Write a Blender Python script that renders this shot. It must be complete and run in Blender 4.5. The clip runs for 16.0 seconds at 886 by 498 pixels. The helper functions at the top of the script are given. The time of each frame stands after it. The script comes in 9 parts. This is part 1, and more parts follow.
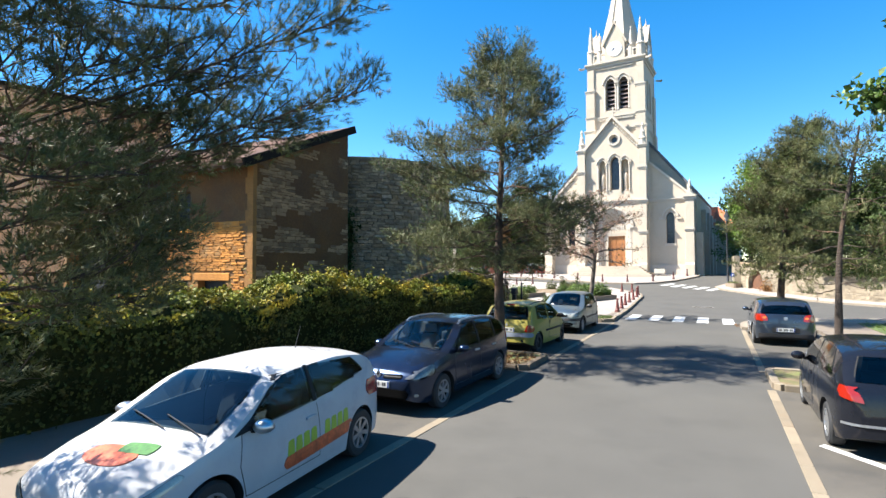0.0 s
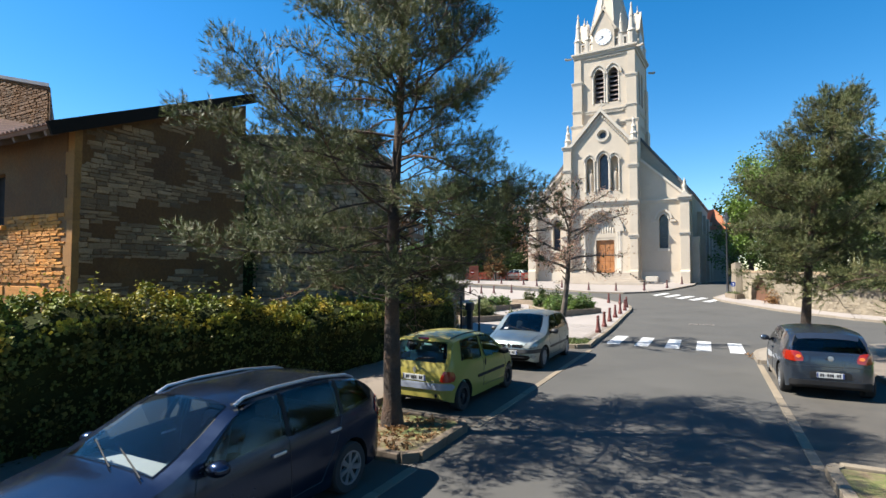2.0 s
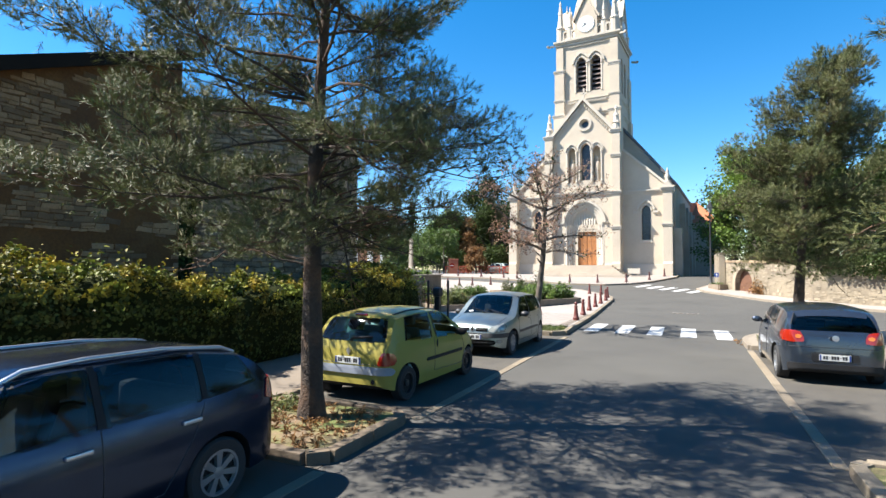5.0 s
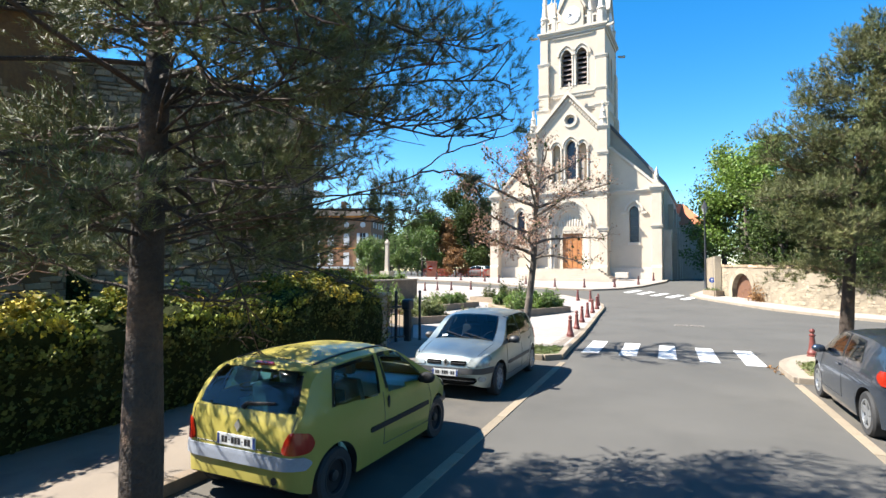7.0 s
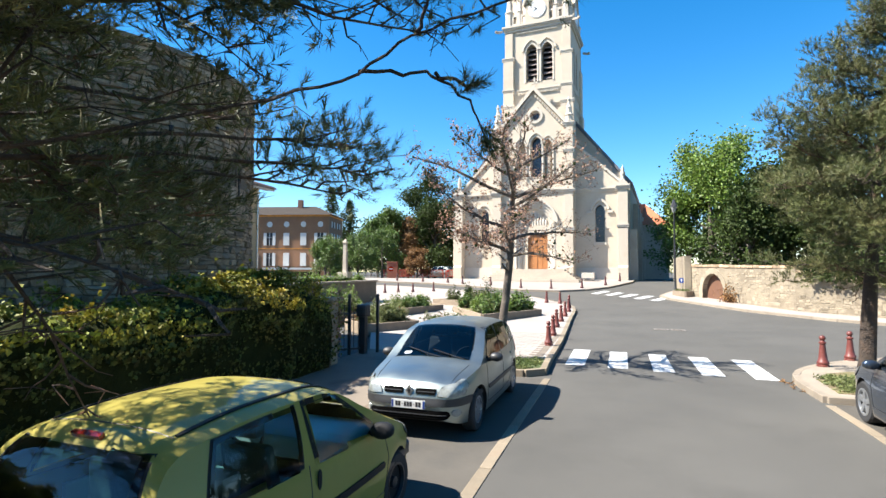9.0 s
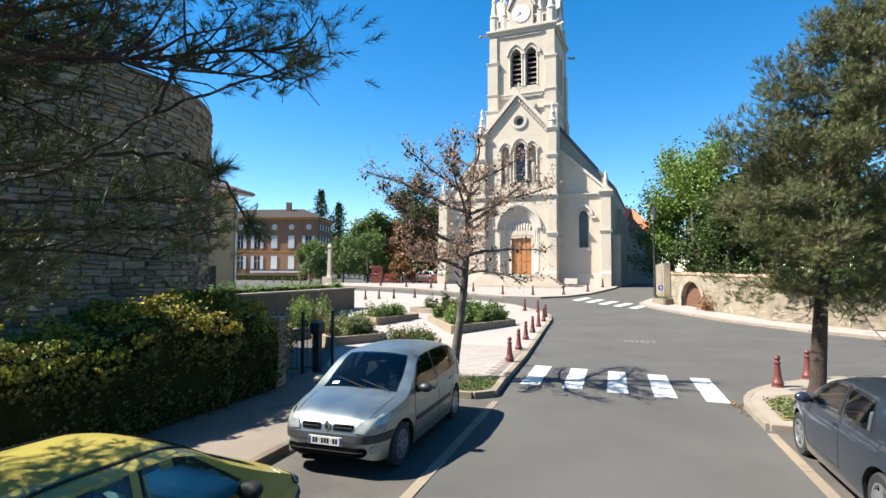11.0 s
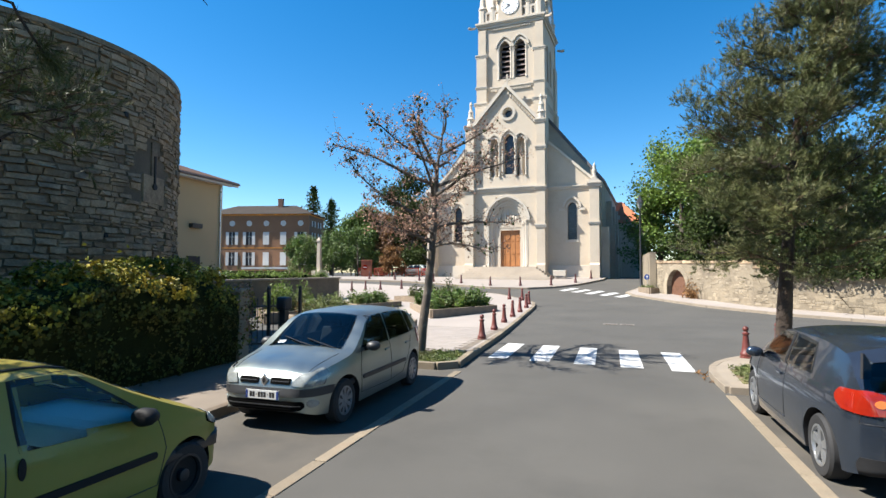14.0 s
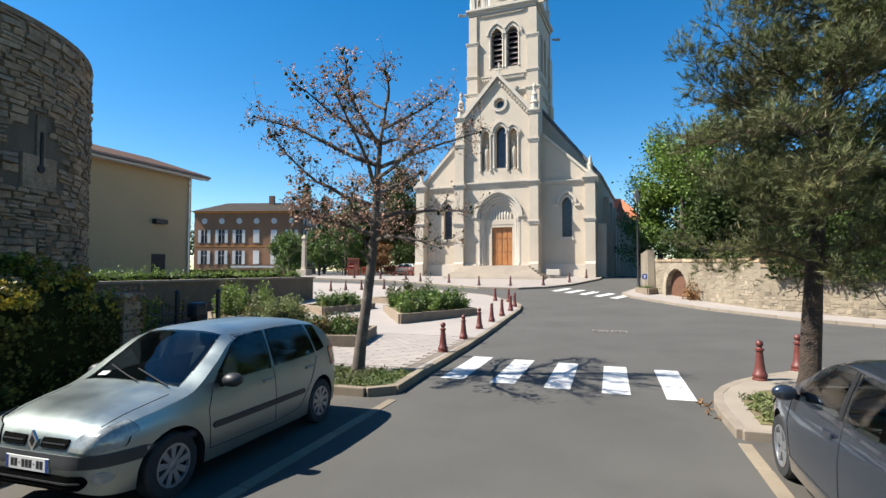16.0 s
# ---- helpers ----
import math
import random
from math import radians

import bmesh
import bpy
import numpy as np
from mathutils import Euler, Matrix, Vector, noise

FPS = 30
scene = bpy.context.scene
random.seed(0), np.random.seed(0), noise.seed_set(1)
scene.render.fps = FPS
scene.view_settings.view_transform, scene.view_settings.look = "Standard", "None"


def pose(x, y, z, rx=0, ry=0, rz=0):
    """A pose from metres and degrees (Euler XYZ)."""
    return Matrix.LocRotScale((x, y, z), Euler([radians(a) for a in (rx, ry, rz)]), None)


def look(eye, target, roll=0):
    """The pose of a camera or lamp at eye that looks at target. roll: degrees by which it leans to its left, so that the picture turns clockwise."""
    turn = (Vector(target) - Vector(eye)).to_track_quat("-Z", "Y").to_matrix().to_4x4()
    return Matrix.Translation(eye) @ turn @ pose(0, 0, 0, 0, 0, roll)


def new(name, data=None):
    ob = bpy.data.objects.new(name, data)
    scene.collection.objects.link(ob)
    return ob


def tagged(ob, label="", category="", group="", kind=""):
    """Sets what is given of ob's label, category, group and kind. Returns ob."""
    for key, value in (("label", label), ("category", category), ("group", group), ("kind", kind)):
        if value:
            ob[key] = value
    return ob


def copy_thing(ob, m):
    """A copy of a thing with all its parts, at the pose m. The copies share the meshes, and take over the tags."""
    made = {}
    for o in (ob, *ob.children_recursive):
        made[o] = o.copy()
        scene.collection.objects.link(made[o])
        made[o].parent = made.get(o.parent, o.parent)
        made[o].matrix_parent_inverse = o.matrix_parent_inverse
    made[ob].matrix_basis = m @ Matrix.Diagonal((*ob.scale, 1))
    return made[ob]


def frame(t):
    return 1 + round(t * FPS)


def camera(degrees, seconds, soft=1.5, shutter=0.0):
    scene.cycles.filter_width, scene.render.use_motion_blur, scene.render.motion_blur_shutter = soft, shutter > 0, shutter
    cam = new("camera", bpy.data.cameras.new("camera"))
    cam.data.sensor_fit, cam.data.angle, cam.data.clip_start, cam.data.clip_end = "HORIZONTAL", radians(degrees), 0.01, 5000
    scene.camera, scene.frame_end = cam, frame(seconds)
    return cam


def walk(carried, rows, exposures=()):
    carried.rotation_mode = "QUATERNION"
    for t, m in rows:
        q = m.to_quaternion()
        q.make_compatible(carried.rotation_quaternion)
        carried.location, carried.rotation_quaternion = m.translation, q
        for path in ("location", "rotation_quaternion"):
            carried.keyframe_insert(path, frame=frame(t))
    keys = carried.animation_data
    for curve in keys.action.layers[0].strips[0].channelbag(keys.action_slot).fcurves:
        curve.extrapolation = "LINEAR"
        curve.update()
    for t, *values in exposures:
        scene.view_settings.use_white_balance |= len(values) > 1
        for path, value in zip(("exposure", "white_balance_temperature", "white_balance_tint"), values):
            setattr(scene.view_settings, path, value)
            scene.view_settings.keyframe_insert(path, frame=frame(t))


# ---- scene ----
cam = camera(80.4, 16.0)
METRES, EYE, TILT, LEAN, TURN = 18.64, 2.479, 0.0, 0.0, 27.3
ROWS = [
    (0.0, 0.0, 0.0, 0.0, 0.01, 2.01, 0.16),
    (0.5, 0.0443, 0.0884, -0.0003, -0.41, 2.31, 0.07),
    (1.0, 0.0779, 0.1713, 0.0009, -0.45, 2.42, -0.03),
    (1.5, 0.1049, 0.2407, 0.0081, -0.37, 2.64, -0.06),
    (2.0, 0.1227, 0.2779, 0.0113, -0.59, 2.47, -0.08),
    (2.5, 0.1351, 0.2918, 0.0018, -1.0, 2.27, -0.05),
    (3.0, 0.142, 0.2972, -0.0145, -0.87, 2.04, 0.01),
    (3.5, 0.1469, 0.3076, -0.025, -0.71, 2.31, -0.01),
    (6.0, 0.1736, 0.4408, -0.0127, -3.8, 2.11, -0.24),
    (6.5, 0.1797, 0.4875, -0.0095, -4.3, 2.17, -0.25),
    (7.0, 0.1851, 0.5389, -0.0077, -4.36, 2.36, -0.27),
    (7.5, 0.1887, 0.5911, -0.0064, -4.46, 2.51, -0.33),
    (8.0, 0.1912, 0.6306, -0.006, -5.36, 2.77, -0.28),
    (8.5, 0.1907, 0.6499, -0.0076, -8.9, 2.41, -0.21),
    (9.0, 0.193, 0.6607, -0.0088, -8.63, 2.48, -0.14),
    (9.5, 0.2128, 0.6646, -0.0071, -8.75, 2.6, -0.34),
    (12.0, 0.2521, 0.6629, 0.0224, -9.52, 2.6, 0.06),
    (12.5, 0.2541, 0.6629, 0.0103, -9.56, 2.71, 0.07),
    (13.0, 0.258, 0.6625, -0.0061, -9.48, 2.73, 0.05),
    (13.5, 0.2711, 0.6623, -0.0164, -9.57, 2.63, -0.03),
    (14.0, 0.289, 0.6677, -0.0216, -9.63, 2.54, -0.03),
    (14.5, 0.3084, 0.6842, -0.0248, -9.62, 2.56, -0.03),
    (15.0, 0.3268, 0.7089, -0.0262, -9.56, 2.55, -0.03),
    (15.5, 0.3494, 0.7431, -0.0256, -9.54, 2.6, -0.02),
    (16.0, 0.3722, 0.7845, -0.0197, -9.49, 2.39, -0.04),
]
walk(cam, [(t, pose(0, 0, EYE, TILT, LEAN, TURN) @ pose(METRES * x, METRES * y, METRES * z, 90 + pitch, roll, yaw)) for t, x, y, z, yaw, pitch, roll in ROWS],
     [(0.0, 1.92), (0.5, 1.66), (1.0, 1.55), (2.0, 1.45), (3.0, 1.42), (3.7, 1.52), (5.8, 1.86), (6.5, 1.93), (7.5, 1.98), (9.5, 1.78), (12.0, 1.56), (13.0, 1.50), (14.0, 1.47), (15.0, 1.38), (16.0, 1.30)])

# ---------- daylight ----------
SUN_ELEVATION, SUN_FROM = 50.8, (-0.9205, -0.3907)
world = bpy.data.worlds.new("daylight")
scene.world = world
world.use_nodes = True
sky = world.node_tree.nodes.new("ShaderNodeTexSky")
sky.sky_type, sky.sun_disc = "NISHITA", False
sky.sun_elevation = radians(SUN_ELEVATION)
sky.sun_rotation = math.atan2(SUN_FROM[0], SUN_FROM[1])
sky.altitude, sky.air_density, sky.dust_density, sky.ozone_density = 600, 1.0, 0.3, 2.0
deep = world.node_tree.nodes.new("ShaderNodeHueSaturation")
deep.inputs["Saturation"].default_value, deep.inputs["Hue"].default_value = 1.43, 0.497
world.node_tree.links.new(sky.outputs[0], deep.inputs["Color"])
world.node_tree.links.new(deep.outputs[0], world.node_tree.nodes["Background"].inputs[0])
world.node_tree.nodes["Background"].inputs[1].default_value = 0.074
sun_data = bpy.data.lights.new("sun", "SUN")
sun_data.energy, sun_data.angle, sun_data.color = 5.0, radians(0.53), (1.0, 0.95, 0.865)
sun = new("sun", sun_data)
h = math.cos(radians(SUN_ELEVATION))
sun.matrix_world = look((SUN_FROM[0] * h * 60, SUN_FROM[1] * h * 60, math.sin(radians(SUN_ELEVATION)) * 60), (0, 0, 0))

# ---------- materials ----------
def mat(name, colour, rough=0.8, metal=0.0, var=0.15, scale=3.0, fine=40.0, bump=0.15, island=0.0, obj=0.0, spec=0.5,
        stain=None, stain_at=0.6, stain_scale=0.7, coat=0.0, through_light=0.0, bump_size=0.02, colour2=None, mix_scale=1.2, mix_at=0.5, mix_soft=0.12):
    """A surface with two scales of colour variation, fine relief, and optional stains of another colour."""
    m = bpy.data.materials.new(name)
    m.use_nodes = True
    nt = m.node_tree
    p = nt.nodes["Principled BSDF"]
    N, Lk = nt.nodes.new, nt.links.new
    co = N("ShaderNodeTexCoord")
    geo = N("ShaderNodeNewGeometry")

    def noise_node(sc, detail=4.0, rgh=0.6):
        n = N("ShaderNodeTexNoise")
        n.inputs["Scale"].default_value, n.inputs["Detail"].default_value, n.inputs["Roughness"].default_value = sc, detail, rgh
        Lk(geo.outputs["Position"], n.inputs["Vector"])
        return n.outputs["Fac"]

    def ramp(f, a, b, lo, hi):
        r = N("ShaderNodeMapRange")
        r.inputs["From Min"].default_value, r.inputs["From Max"].default_value = a, b
        r.inputs["To Min"].default_value, r.inputs["To Max"].default_value = lo, hi
        Lk(f, r.inputs["Value"])
        return r.outputs[0]

    def mul(a, b):
        q = N("ShaderNodeMath")
        q.operation = "MULTIPLY"
        Lk(a, q.inputs[0]), Lk(b, q.inputs[1])
        return q.outputs[0]

    def mix(f, a, b):
        q = N("ShaderNodeMix")
        q.data_type = "RGBA"
        Lk(f, q.inputs["Factor"])
        for sock, v in ((q.inputs[6], a), (q.inputs[7], b)):
            if isinstance(v, tuple):
                sock.default_value = (*v, 1)
            else:
                Lk(v, sock)
        return q.outputs[2]

    base = None
    big, small = noise_node(scale), noise_node(fine, 3.0)
    if colour2:
        base = mix(ramp(noise_node(mix_scale, 5.0), mix_at - mix_soft, mix_at + mix_soft, 0, 1), colour, colour2)
    if stain:
        base = mix(ramp(noise_node(stain_scale, 6.0, 0.65), stain_at - 0.08, stain_at + 0.1, 0, 0.85), base or colour, stain)
    val = mul(ramp(big, 0.3, 0.7, 1 - var, 1 + var), ramp(small, 0.3, 0.7, 1 - var * 0.7, 1 + var * 0.7))
    if island:
        val = mul(val, ramp(geo.outputs["Random Per Island"], 0, 1, 1 - island, 1 + island))
    if obj:
        val = mul(val, ramp(N("ShaderNodeObjectInfo").outputs["Random"], 0, 1, 1 - obj, 1 + obj))
    hsv = N("ShaderNodeHueSaturation")
    if base is None:
        hsv.inputs["Color"].default_value = (*colour, 1)
    else:
        Lk(base, hsv.inputs["Color"])
    Lk(val, hsv.inputs["Value"])
    Lk(hsv.outputs[0], p.inputs["Base Color"])
    Lk(ramp(big, 0.3, 0.7, max(0.03, rough - 0.08), min(1, rough + 0.08)), p.inputs["Roughness"])
    p.inputs["Metallic"].default_value = metal
    p.inputs["Specular IOR Level"].default_value = spec
    p.inputs["Coat Weight"].default_value = coat
    p.inputs["Coat Roughness"].default_value = 0.04
    if bump:
        b = N("ShaderNodeBump")
        b.inputs["Strength"].default_value, b.inputs["Distance"].default_value = bump, bump_size
        Lk(small, b.inputs["Height"]), Lk(b.outputs[0], p.inputs["Normal"])
    if through_light:
        tr = N("ShaderNodeBsdfTranslucent")
        Lk(hsv.outputs[0], tr.inputs["Color"])
        ms = N("ShaderNodeMixShader")
        ms.inputs[0].default_value = through_light
        Lk(p.outputs[0], ms.inputs[1]), Lk(tr.outputs[0], ms.inputs[2])
        Lk(ms.outputs[0], nt.nodes["Material Output"].inputs["Surface"])
    return m


def glass(name, tint, gloss=0.03, lower=0.04):
    """A thin tinted pane: it lets part of the light through and mirrors the rest."""
    m = bpy.data.materials.new(name)
    m.use_nodes = True
    nt = m.node_tree
    nt.nodes.remove(nt.nodes["Principled BSDF"])
    N, Lk = nt.nodes.new, nt.links.new
    t, g, s, f = N("ShaderNodeBsdfTransparent"), N("ShaderNodeBsdfGlossy"), N("ShaderNodeMixShader"), N("ShaderNodeFresnel")
    t.inputs[0].default_value = (*tint, 1)
    g.inputs["Roughness"].default_value = gloss
    f.inputs[0].default_value = 1.52
    Lk(f.outputs[0], s.inputs[0]), Lk(t.outputs[0], s.inputs[1]), Lk(g.outputs[0], s.inputs[2])
    Lk(s.outputs[0], nt.nodes["Material Output"].inputs["Surface"])
    return m


M_ASPHALT = mat("asphalt", (0.073, 0.070, 0.064), 0.9, var=0.10, scale=0.35, fine=140, bump=0.35, bump_size=0.006, stain=(0.061, 0.059, 0.054), stain_at=0.58, stain_scale=0.5, spec=0.25)
M_PARKING = mat("older_asphalt", (0.077, 0.070, 0.060), 0.92, var=0.14, scale=0.8, fine=120, bump=0.4, bump_size=0.006, stain=(0.057, 0.054, 0.049), stain_at=0.57, spec=0.25)
M_PAVEMENT = mat("pavement_asphalt", (0.150, 0.122, 0.094), 0.93, var=0.14, scale=0.9, fine=110, bump=0.35, bump_size=0.006, stain=(0.067, 0.056, 0.047), stain_at=0.6)
M_PLAZA = mat("plaza_paving", (0.250, 0.220, 0.196), 0.85, var=0.08, scale=0.6, fine=45, bump=0.2, bump_size=0.006, obj=0.06)
M_KERB = mat("kerb_stone", (0.185, 0.150, 0.105), 0.85, var=0.18, scale=2.0, fine=60, bump=0.3, bump_size=0.01, obj=0.14, stain=(0.144, 0.105, 0.072), stain_at=0.6, stain_scale=2)
# kerb darkened by stains and by painted shade of its road face
M_DARK_KERB = mat("stained_shaded_kerb_stone", (0.135, 0.102, 0.070), 0.9, var=0.2, scale=2.0, fine=60, bump=0.35, bump_size=0.01, obj=0.16, stain=(0.075, 0.055, 0.040), stain_at=0.55, stain_scale=1.5)
M_PALE_KERB = mat("pale_kerb", (0.215, 0.178, 0.135), 0.85, var=0.12, scale=2.0, fine=60, bump=0.3, bump_size=0.01, obj=0.1)
M_PAINT = mat("road_paint", (0.465, 0.465, 0.452), 0.7, var=0.06, scale=4, fine=90, bump=0.2, bump_size=0.004, stain=(0.129, 0.129, 0.129), stain_at=0.66, stain_scale=9)
M_GRASS_SOIL = mat("dry_soil", (0.16, 0.11, 0.065), 0.95, var=0.3, scale=3, fine=30, bump=0.8, bump_size=0.03, colour2=(0.10, 0.12, 0.03), mix_scale=2.2)
M_LAWN = mat("lawn", (0.062, 0.088, 0.024), 0.95, var=0.3, scale=2, fine=40, bump=0.8, bump_size=0.03)
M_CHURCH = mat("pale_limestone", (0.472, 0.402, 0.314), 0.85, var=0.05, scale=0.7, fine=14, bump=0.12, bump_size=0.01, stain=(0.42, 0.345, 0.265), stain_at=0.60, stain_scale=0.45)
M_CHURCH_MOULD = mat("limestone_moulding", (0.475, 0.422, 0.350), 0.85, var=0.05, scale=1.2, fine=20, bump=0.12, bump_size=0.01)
# hue of the front limestone, about a sixth darker
M_CHURCH_SIDE = mat("darker_limestone", (0.395, 0.335, 0.266), 0.9, var=0.12, scale=0.8, fine=16, bump=0.2, bump_size=0.01)
M_SLATE = mat("slate", (0.10, 0.10, 0.11), 0.6, var=0.15, scale=1.5, fine=25, bump=0.3, bump_size=0.01)
M_WOOD_DOOR = mat("varnished_oak", (0.34, 0.14, 0.045), 0.5, var=0.15, scale=1.5, fine=30, bump=0.15, bump_size=0.005)
M_OLD_DOOR = mat("old_brown_door", (0.12, 0.055, 0.03), 0.7, var=0.2, scale=2, fine=30, bump=0.3, bump_size=0.01)
M_BLACK = mat("black_void_plastic", (0.004, 0.004, 0.004), 0.95, var=0.1, bump=0, spec=0.02)
# brown of the old walls; on the golden front it also carries the eave shadow
M_BROWN_WALL = mat("dark_brown_wall", (0.112, 0.048, 0.012), 0.95, var=0.25, scale=0.9, fine=14, bump=0.6, bump_size=0.03, stain=(0.13, 0.070, 0.024), stain_at=0.62, stain_scale=0.8)
M_SHRUB = mat("shrub_leaves", (0.075, 0.105, 0.026), 0.55, var=0.3, scale=0.8, fine=5, bump=0, island=0.5, through_light=0.3, colour2=(0.12, 0.12, 0.045), mix_scale=1.4)
M_TAN_PAVING = mat("tan_footway", (0.225, 0.190, 0.148), 0.93, var=0.12, scale=0.9, fine=110, bump=0.35, bump_size=0.006, stain=(0.20, 0.16, 0.12), stain_at=0.6)
M_DARK = mat("dark_void", (0.012, 0.012, 0.014), 0.7, var=0.1, bump=0)
M_LEADED = mat("leaded_glass", (0.03, 0.035, 0.05), 0.18, var=0.3, scale=3, fine=12, bump=0.25, bump_size=0.01)
M_LOUVRE = mat("louvre_wood", (0.16, 0.12, 0.11), 0.8, var=0.15)
M_LOUVRE_DARK = mat("tarred_wood", (0.016, 0.012, 0.009), 0.9, spec=0.1, var=0.2, bump=0.1)
M_GOLD_STONE = mat("golden_stone", (0.43, 0.172, 0.030), 0.92, var=0.2, scale=1.6, fine=26, bump=0.5, bump_size=0.02, obj=0.28, island=0.28, stain=(0.34, 0.19, 0.07), stain_at=0.58, stain_scale=2)
M_GOLD_MORTAR = mat("ochre_mortar", (0.250, 0.115, 0.030), 0.95, var=0.16, scale=1.5, fine=30, bump=0.5, bump_size=0.02, stain=(0.13, 0.075, 0.035), stain_at=0.56, stain_scale=0.8)
M_BROWN_STONE = mat("dark_brown_stone", (0.195, 0.115, 0.056), 0.95, var=0.22, scale=1.5, fine=24, bump=0.5, bump_size=0.02, obj=0.45, island=0.45, stain=(0.24, 0.165, 0.095), stain_at=0.64, stain_scale=1.2)
M_GREY_STONE = mat("grey_rubble_stone", (0.262, 0.188, 0.118), 0.95, var=0.3, scale=2.6, fine=18, bump=0.8, bump_size=0.02, obj=0.3, island=0.3, stain=(0.172, 0.14, 0.104), stain_at=0.6, stain_scale=1.6)
M_GREY_MORTAR = mat("grey_mortar", (0.125, 0.096, 0.066), 0.97, var=0.2, scale=1.5, fine=30, bump=0.6, bump_size=0.02)
M_WALL_STONE = mat("cream_rubble", (0.235, 0.194, 0.138), 0.95, var=0.16, scale=1.8, fine=22, bump=0.6, bump_size=0.03, obj=0.22, island=0.22)
M_WALL_MORTAR = mat("cream_mortar", (0.238, 0.196, 0.138), 0.95, var=0.16, scale=0.9, fine=26, bump=0.6, bump_size=0.03, stain=(0.142, 0.114, 0.082), stain_at=0.55, stain_scale=0.8)
M_TILE = mat("clay_tile", (0.165, 0.09, 0.062), 0.9, var=0.2, scale=1.5, fine=25, bump=0.3, island=0.25, obj=0.25)
M_TILE_ORANGE = mat("orange_tile", (0.36, 0.12, 0.055), 0.9, var=0.15, scale=1.5, fine=25, bump=0.3)
M_YELLOW_PLASTER = mat("yellow_plaster", (0.418, 0.300, 0.167), 0.9, var=0.05, scale=0.4, fine=30, bump=0.15, bump_size=0.006)
M_OCHRE_PLASTER = mat("ochre_plaster", (0.225, 0.115, 0.062), 0.9, var=0.12, scale=0.5, fine=20, bump=0.15)
M_WHITE_WOOD = mat("white_shutter", (0.520, 0.506, 0.477), 0.6, var=0.05, bump=0.05)
M_BROWN_ROOF = mat("brown_roof_tile", (0.085, 0.052, 0.038), 0.95, spec=0.1, var=0.2, scale=1.2, fine=10, bump=0.4)
M_GREY_ROOF = mat("grey_roof", (0.045, 0.038, 0.033), 0.95, spec=0.1, var=0.15, scale=0.8, fine=8, bump=0.3)
M_BARK = mat("pine_bark", (0.043, 0.030, 0.022), 0.95, var=0.3, scale=5, fine=28, bump=1.0, bump_size=0.035, colour2=(0.156, 0.078, 0.039), mix_scale=1.1, mix_at=0.6)
M_GREY_BARK = mat("grey_bark", (0.085, 0.068, 0.054), 0.9, var=0.2, scale=6, fine=40, bump=0.6, bump_size=0.015, stain=(0.17, 0.145, 0.118), stain_at=0.6, stain_scale=5)
M_NEEDLE = mat("pine_needles", (0.078, 0.090, 0.031), 0.55, spec=0.25, var=0.3, scale=0.9, fine=6, bump=0, island=0.4, through_light=0.14, colour2=(0.125, 0.115, 0.045), mix_scale=1.3, mix_at=0.58)
# top leaves: really yellowing, their green also raised for the sun on top
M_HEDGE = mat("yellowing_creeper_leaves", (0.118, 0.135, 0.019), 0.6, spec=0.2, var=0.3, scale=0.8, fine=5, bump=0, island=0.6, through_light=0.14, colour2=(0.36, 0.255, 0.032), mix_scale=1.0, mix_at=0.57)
# front leaves: unturned green, with the shade of the front put into the colour
M_HEDGE_SHADED = mat("shaded_green_creeper_leaves", (0.058, 0.072, 0.017), 0.65, spec=0.15, var=0.3, scale=0.8, fine=5, bump=0, island=0.6, through_light=0.1, colour2=(0.10, 0.078, 0.022), mix_scale=1.3, mix_at=0.62)
M_CANDLE = mat("young_pine_shoots", (0.17, 0.15, 0.075), 0.8, var=0.2, bump=0)
# near-black: the gloom between hedge leaves is put into this colour
M_HEDGE_CORE = mat("hedge_shade_dark", (0.02, 0.024, 0.008), 0.95, spec=0.05, var=0.3, bump=0.5, bump_size=0.05)
M_LEAF = mat("green_leaves", (0.125, 0.192, 0.032), 0.5, var=0.25, scale=0.8, fine=5, bump=0, island=0.45, through_light=0.35)
M_LEAF_MID = mat("mid_green_leaves", (0.075, 0.125, 0.022), 0.5, var=0.3, scale=1.5, fine=6, bump=0, island=0.5, through_light=0.25)
M_LEAF_DARK = mat("dark_leaves", (0.036, 0.055, 0.013), 0.65, spec=0.2, var=0.25, scale=0.6, fine=5, bump=0, island=0.45, through_light=0.25)
M_LEAF_BROWN = mat("brown_leaves", (0.19, 0.098, 0.036), 0.7, var=0.25, scale=0.8, fine=5, bump=0, island=0.5, through_light=0.3)
M_LEAF_DEAD = mat("withered_leaves", (0.29, 0.17, 0.115), 0.75, var=0.3, scale=2.0, fine=8, bump=0, island=0.5, through_light=0.25)
M_LEAF_PALE = mat("grey_green_leaves", (0.15, 0.175, 0.06), 0.6, var=0.25, scale=0.8, fine=5, bump=0, island=0.45, through_light=0.3)
M_RED_IRON = mat("red_painted_iron", (0.115, 0.028, 0.022), 0.45, var=0.12, scale=4, fine=40, bump=0.1, bump_size=0.004, stain=(0.119, 0.043, 0.034), stain_at=0.62, stain_scale=8)
M_BLACK_IRON = mat("black_iron", (0.02, 0.02, 0.022), 0.5, var=0.1, bump=0.1)
M_BED_EDGE = mat("timber_edge", (0.20, 0.155, 0.11), 0.9, var=0.2, scale=3, fine=40, bump=0.3, obj=0.15)
M_STEEL = mat("brushed_metal", (0.55, 0.56, 0.58), 0.32, metal=0.9, var=0.05, bump=0)
M_TYRE = mat("tyre_rubber", (0.018, 0.018, 0.019), 0.8, var=0.15, bump=0.2)
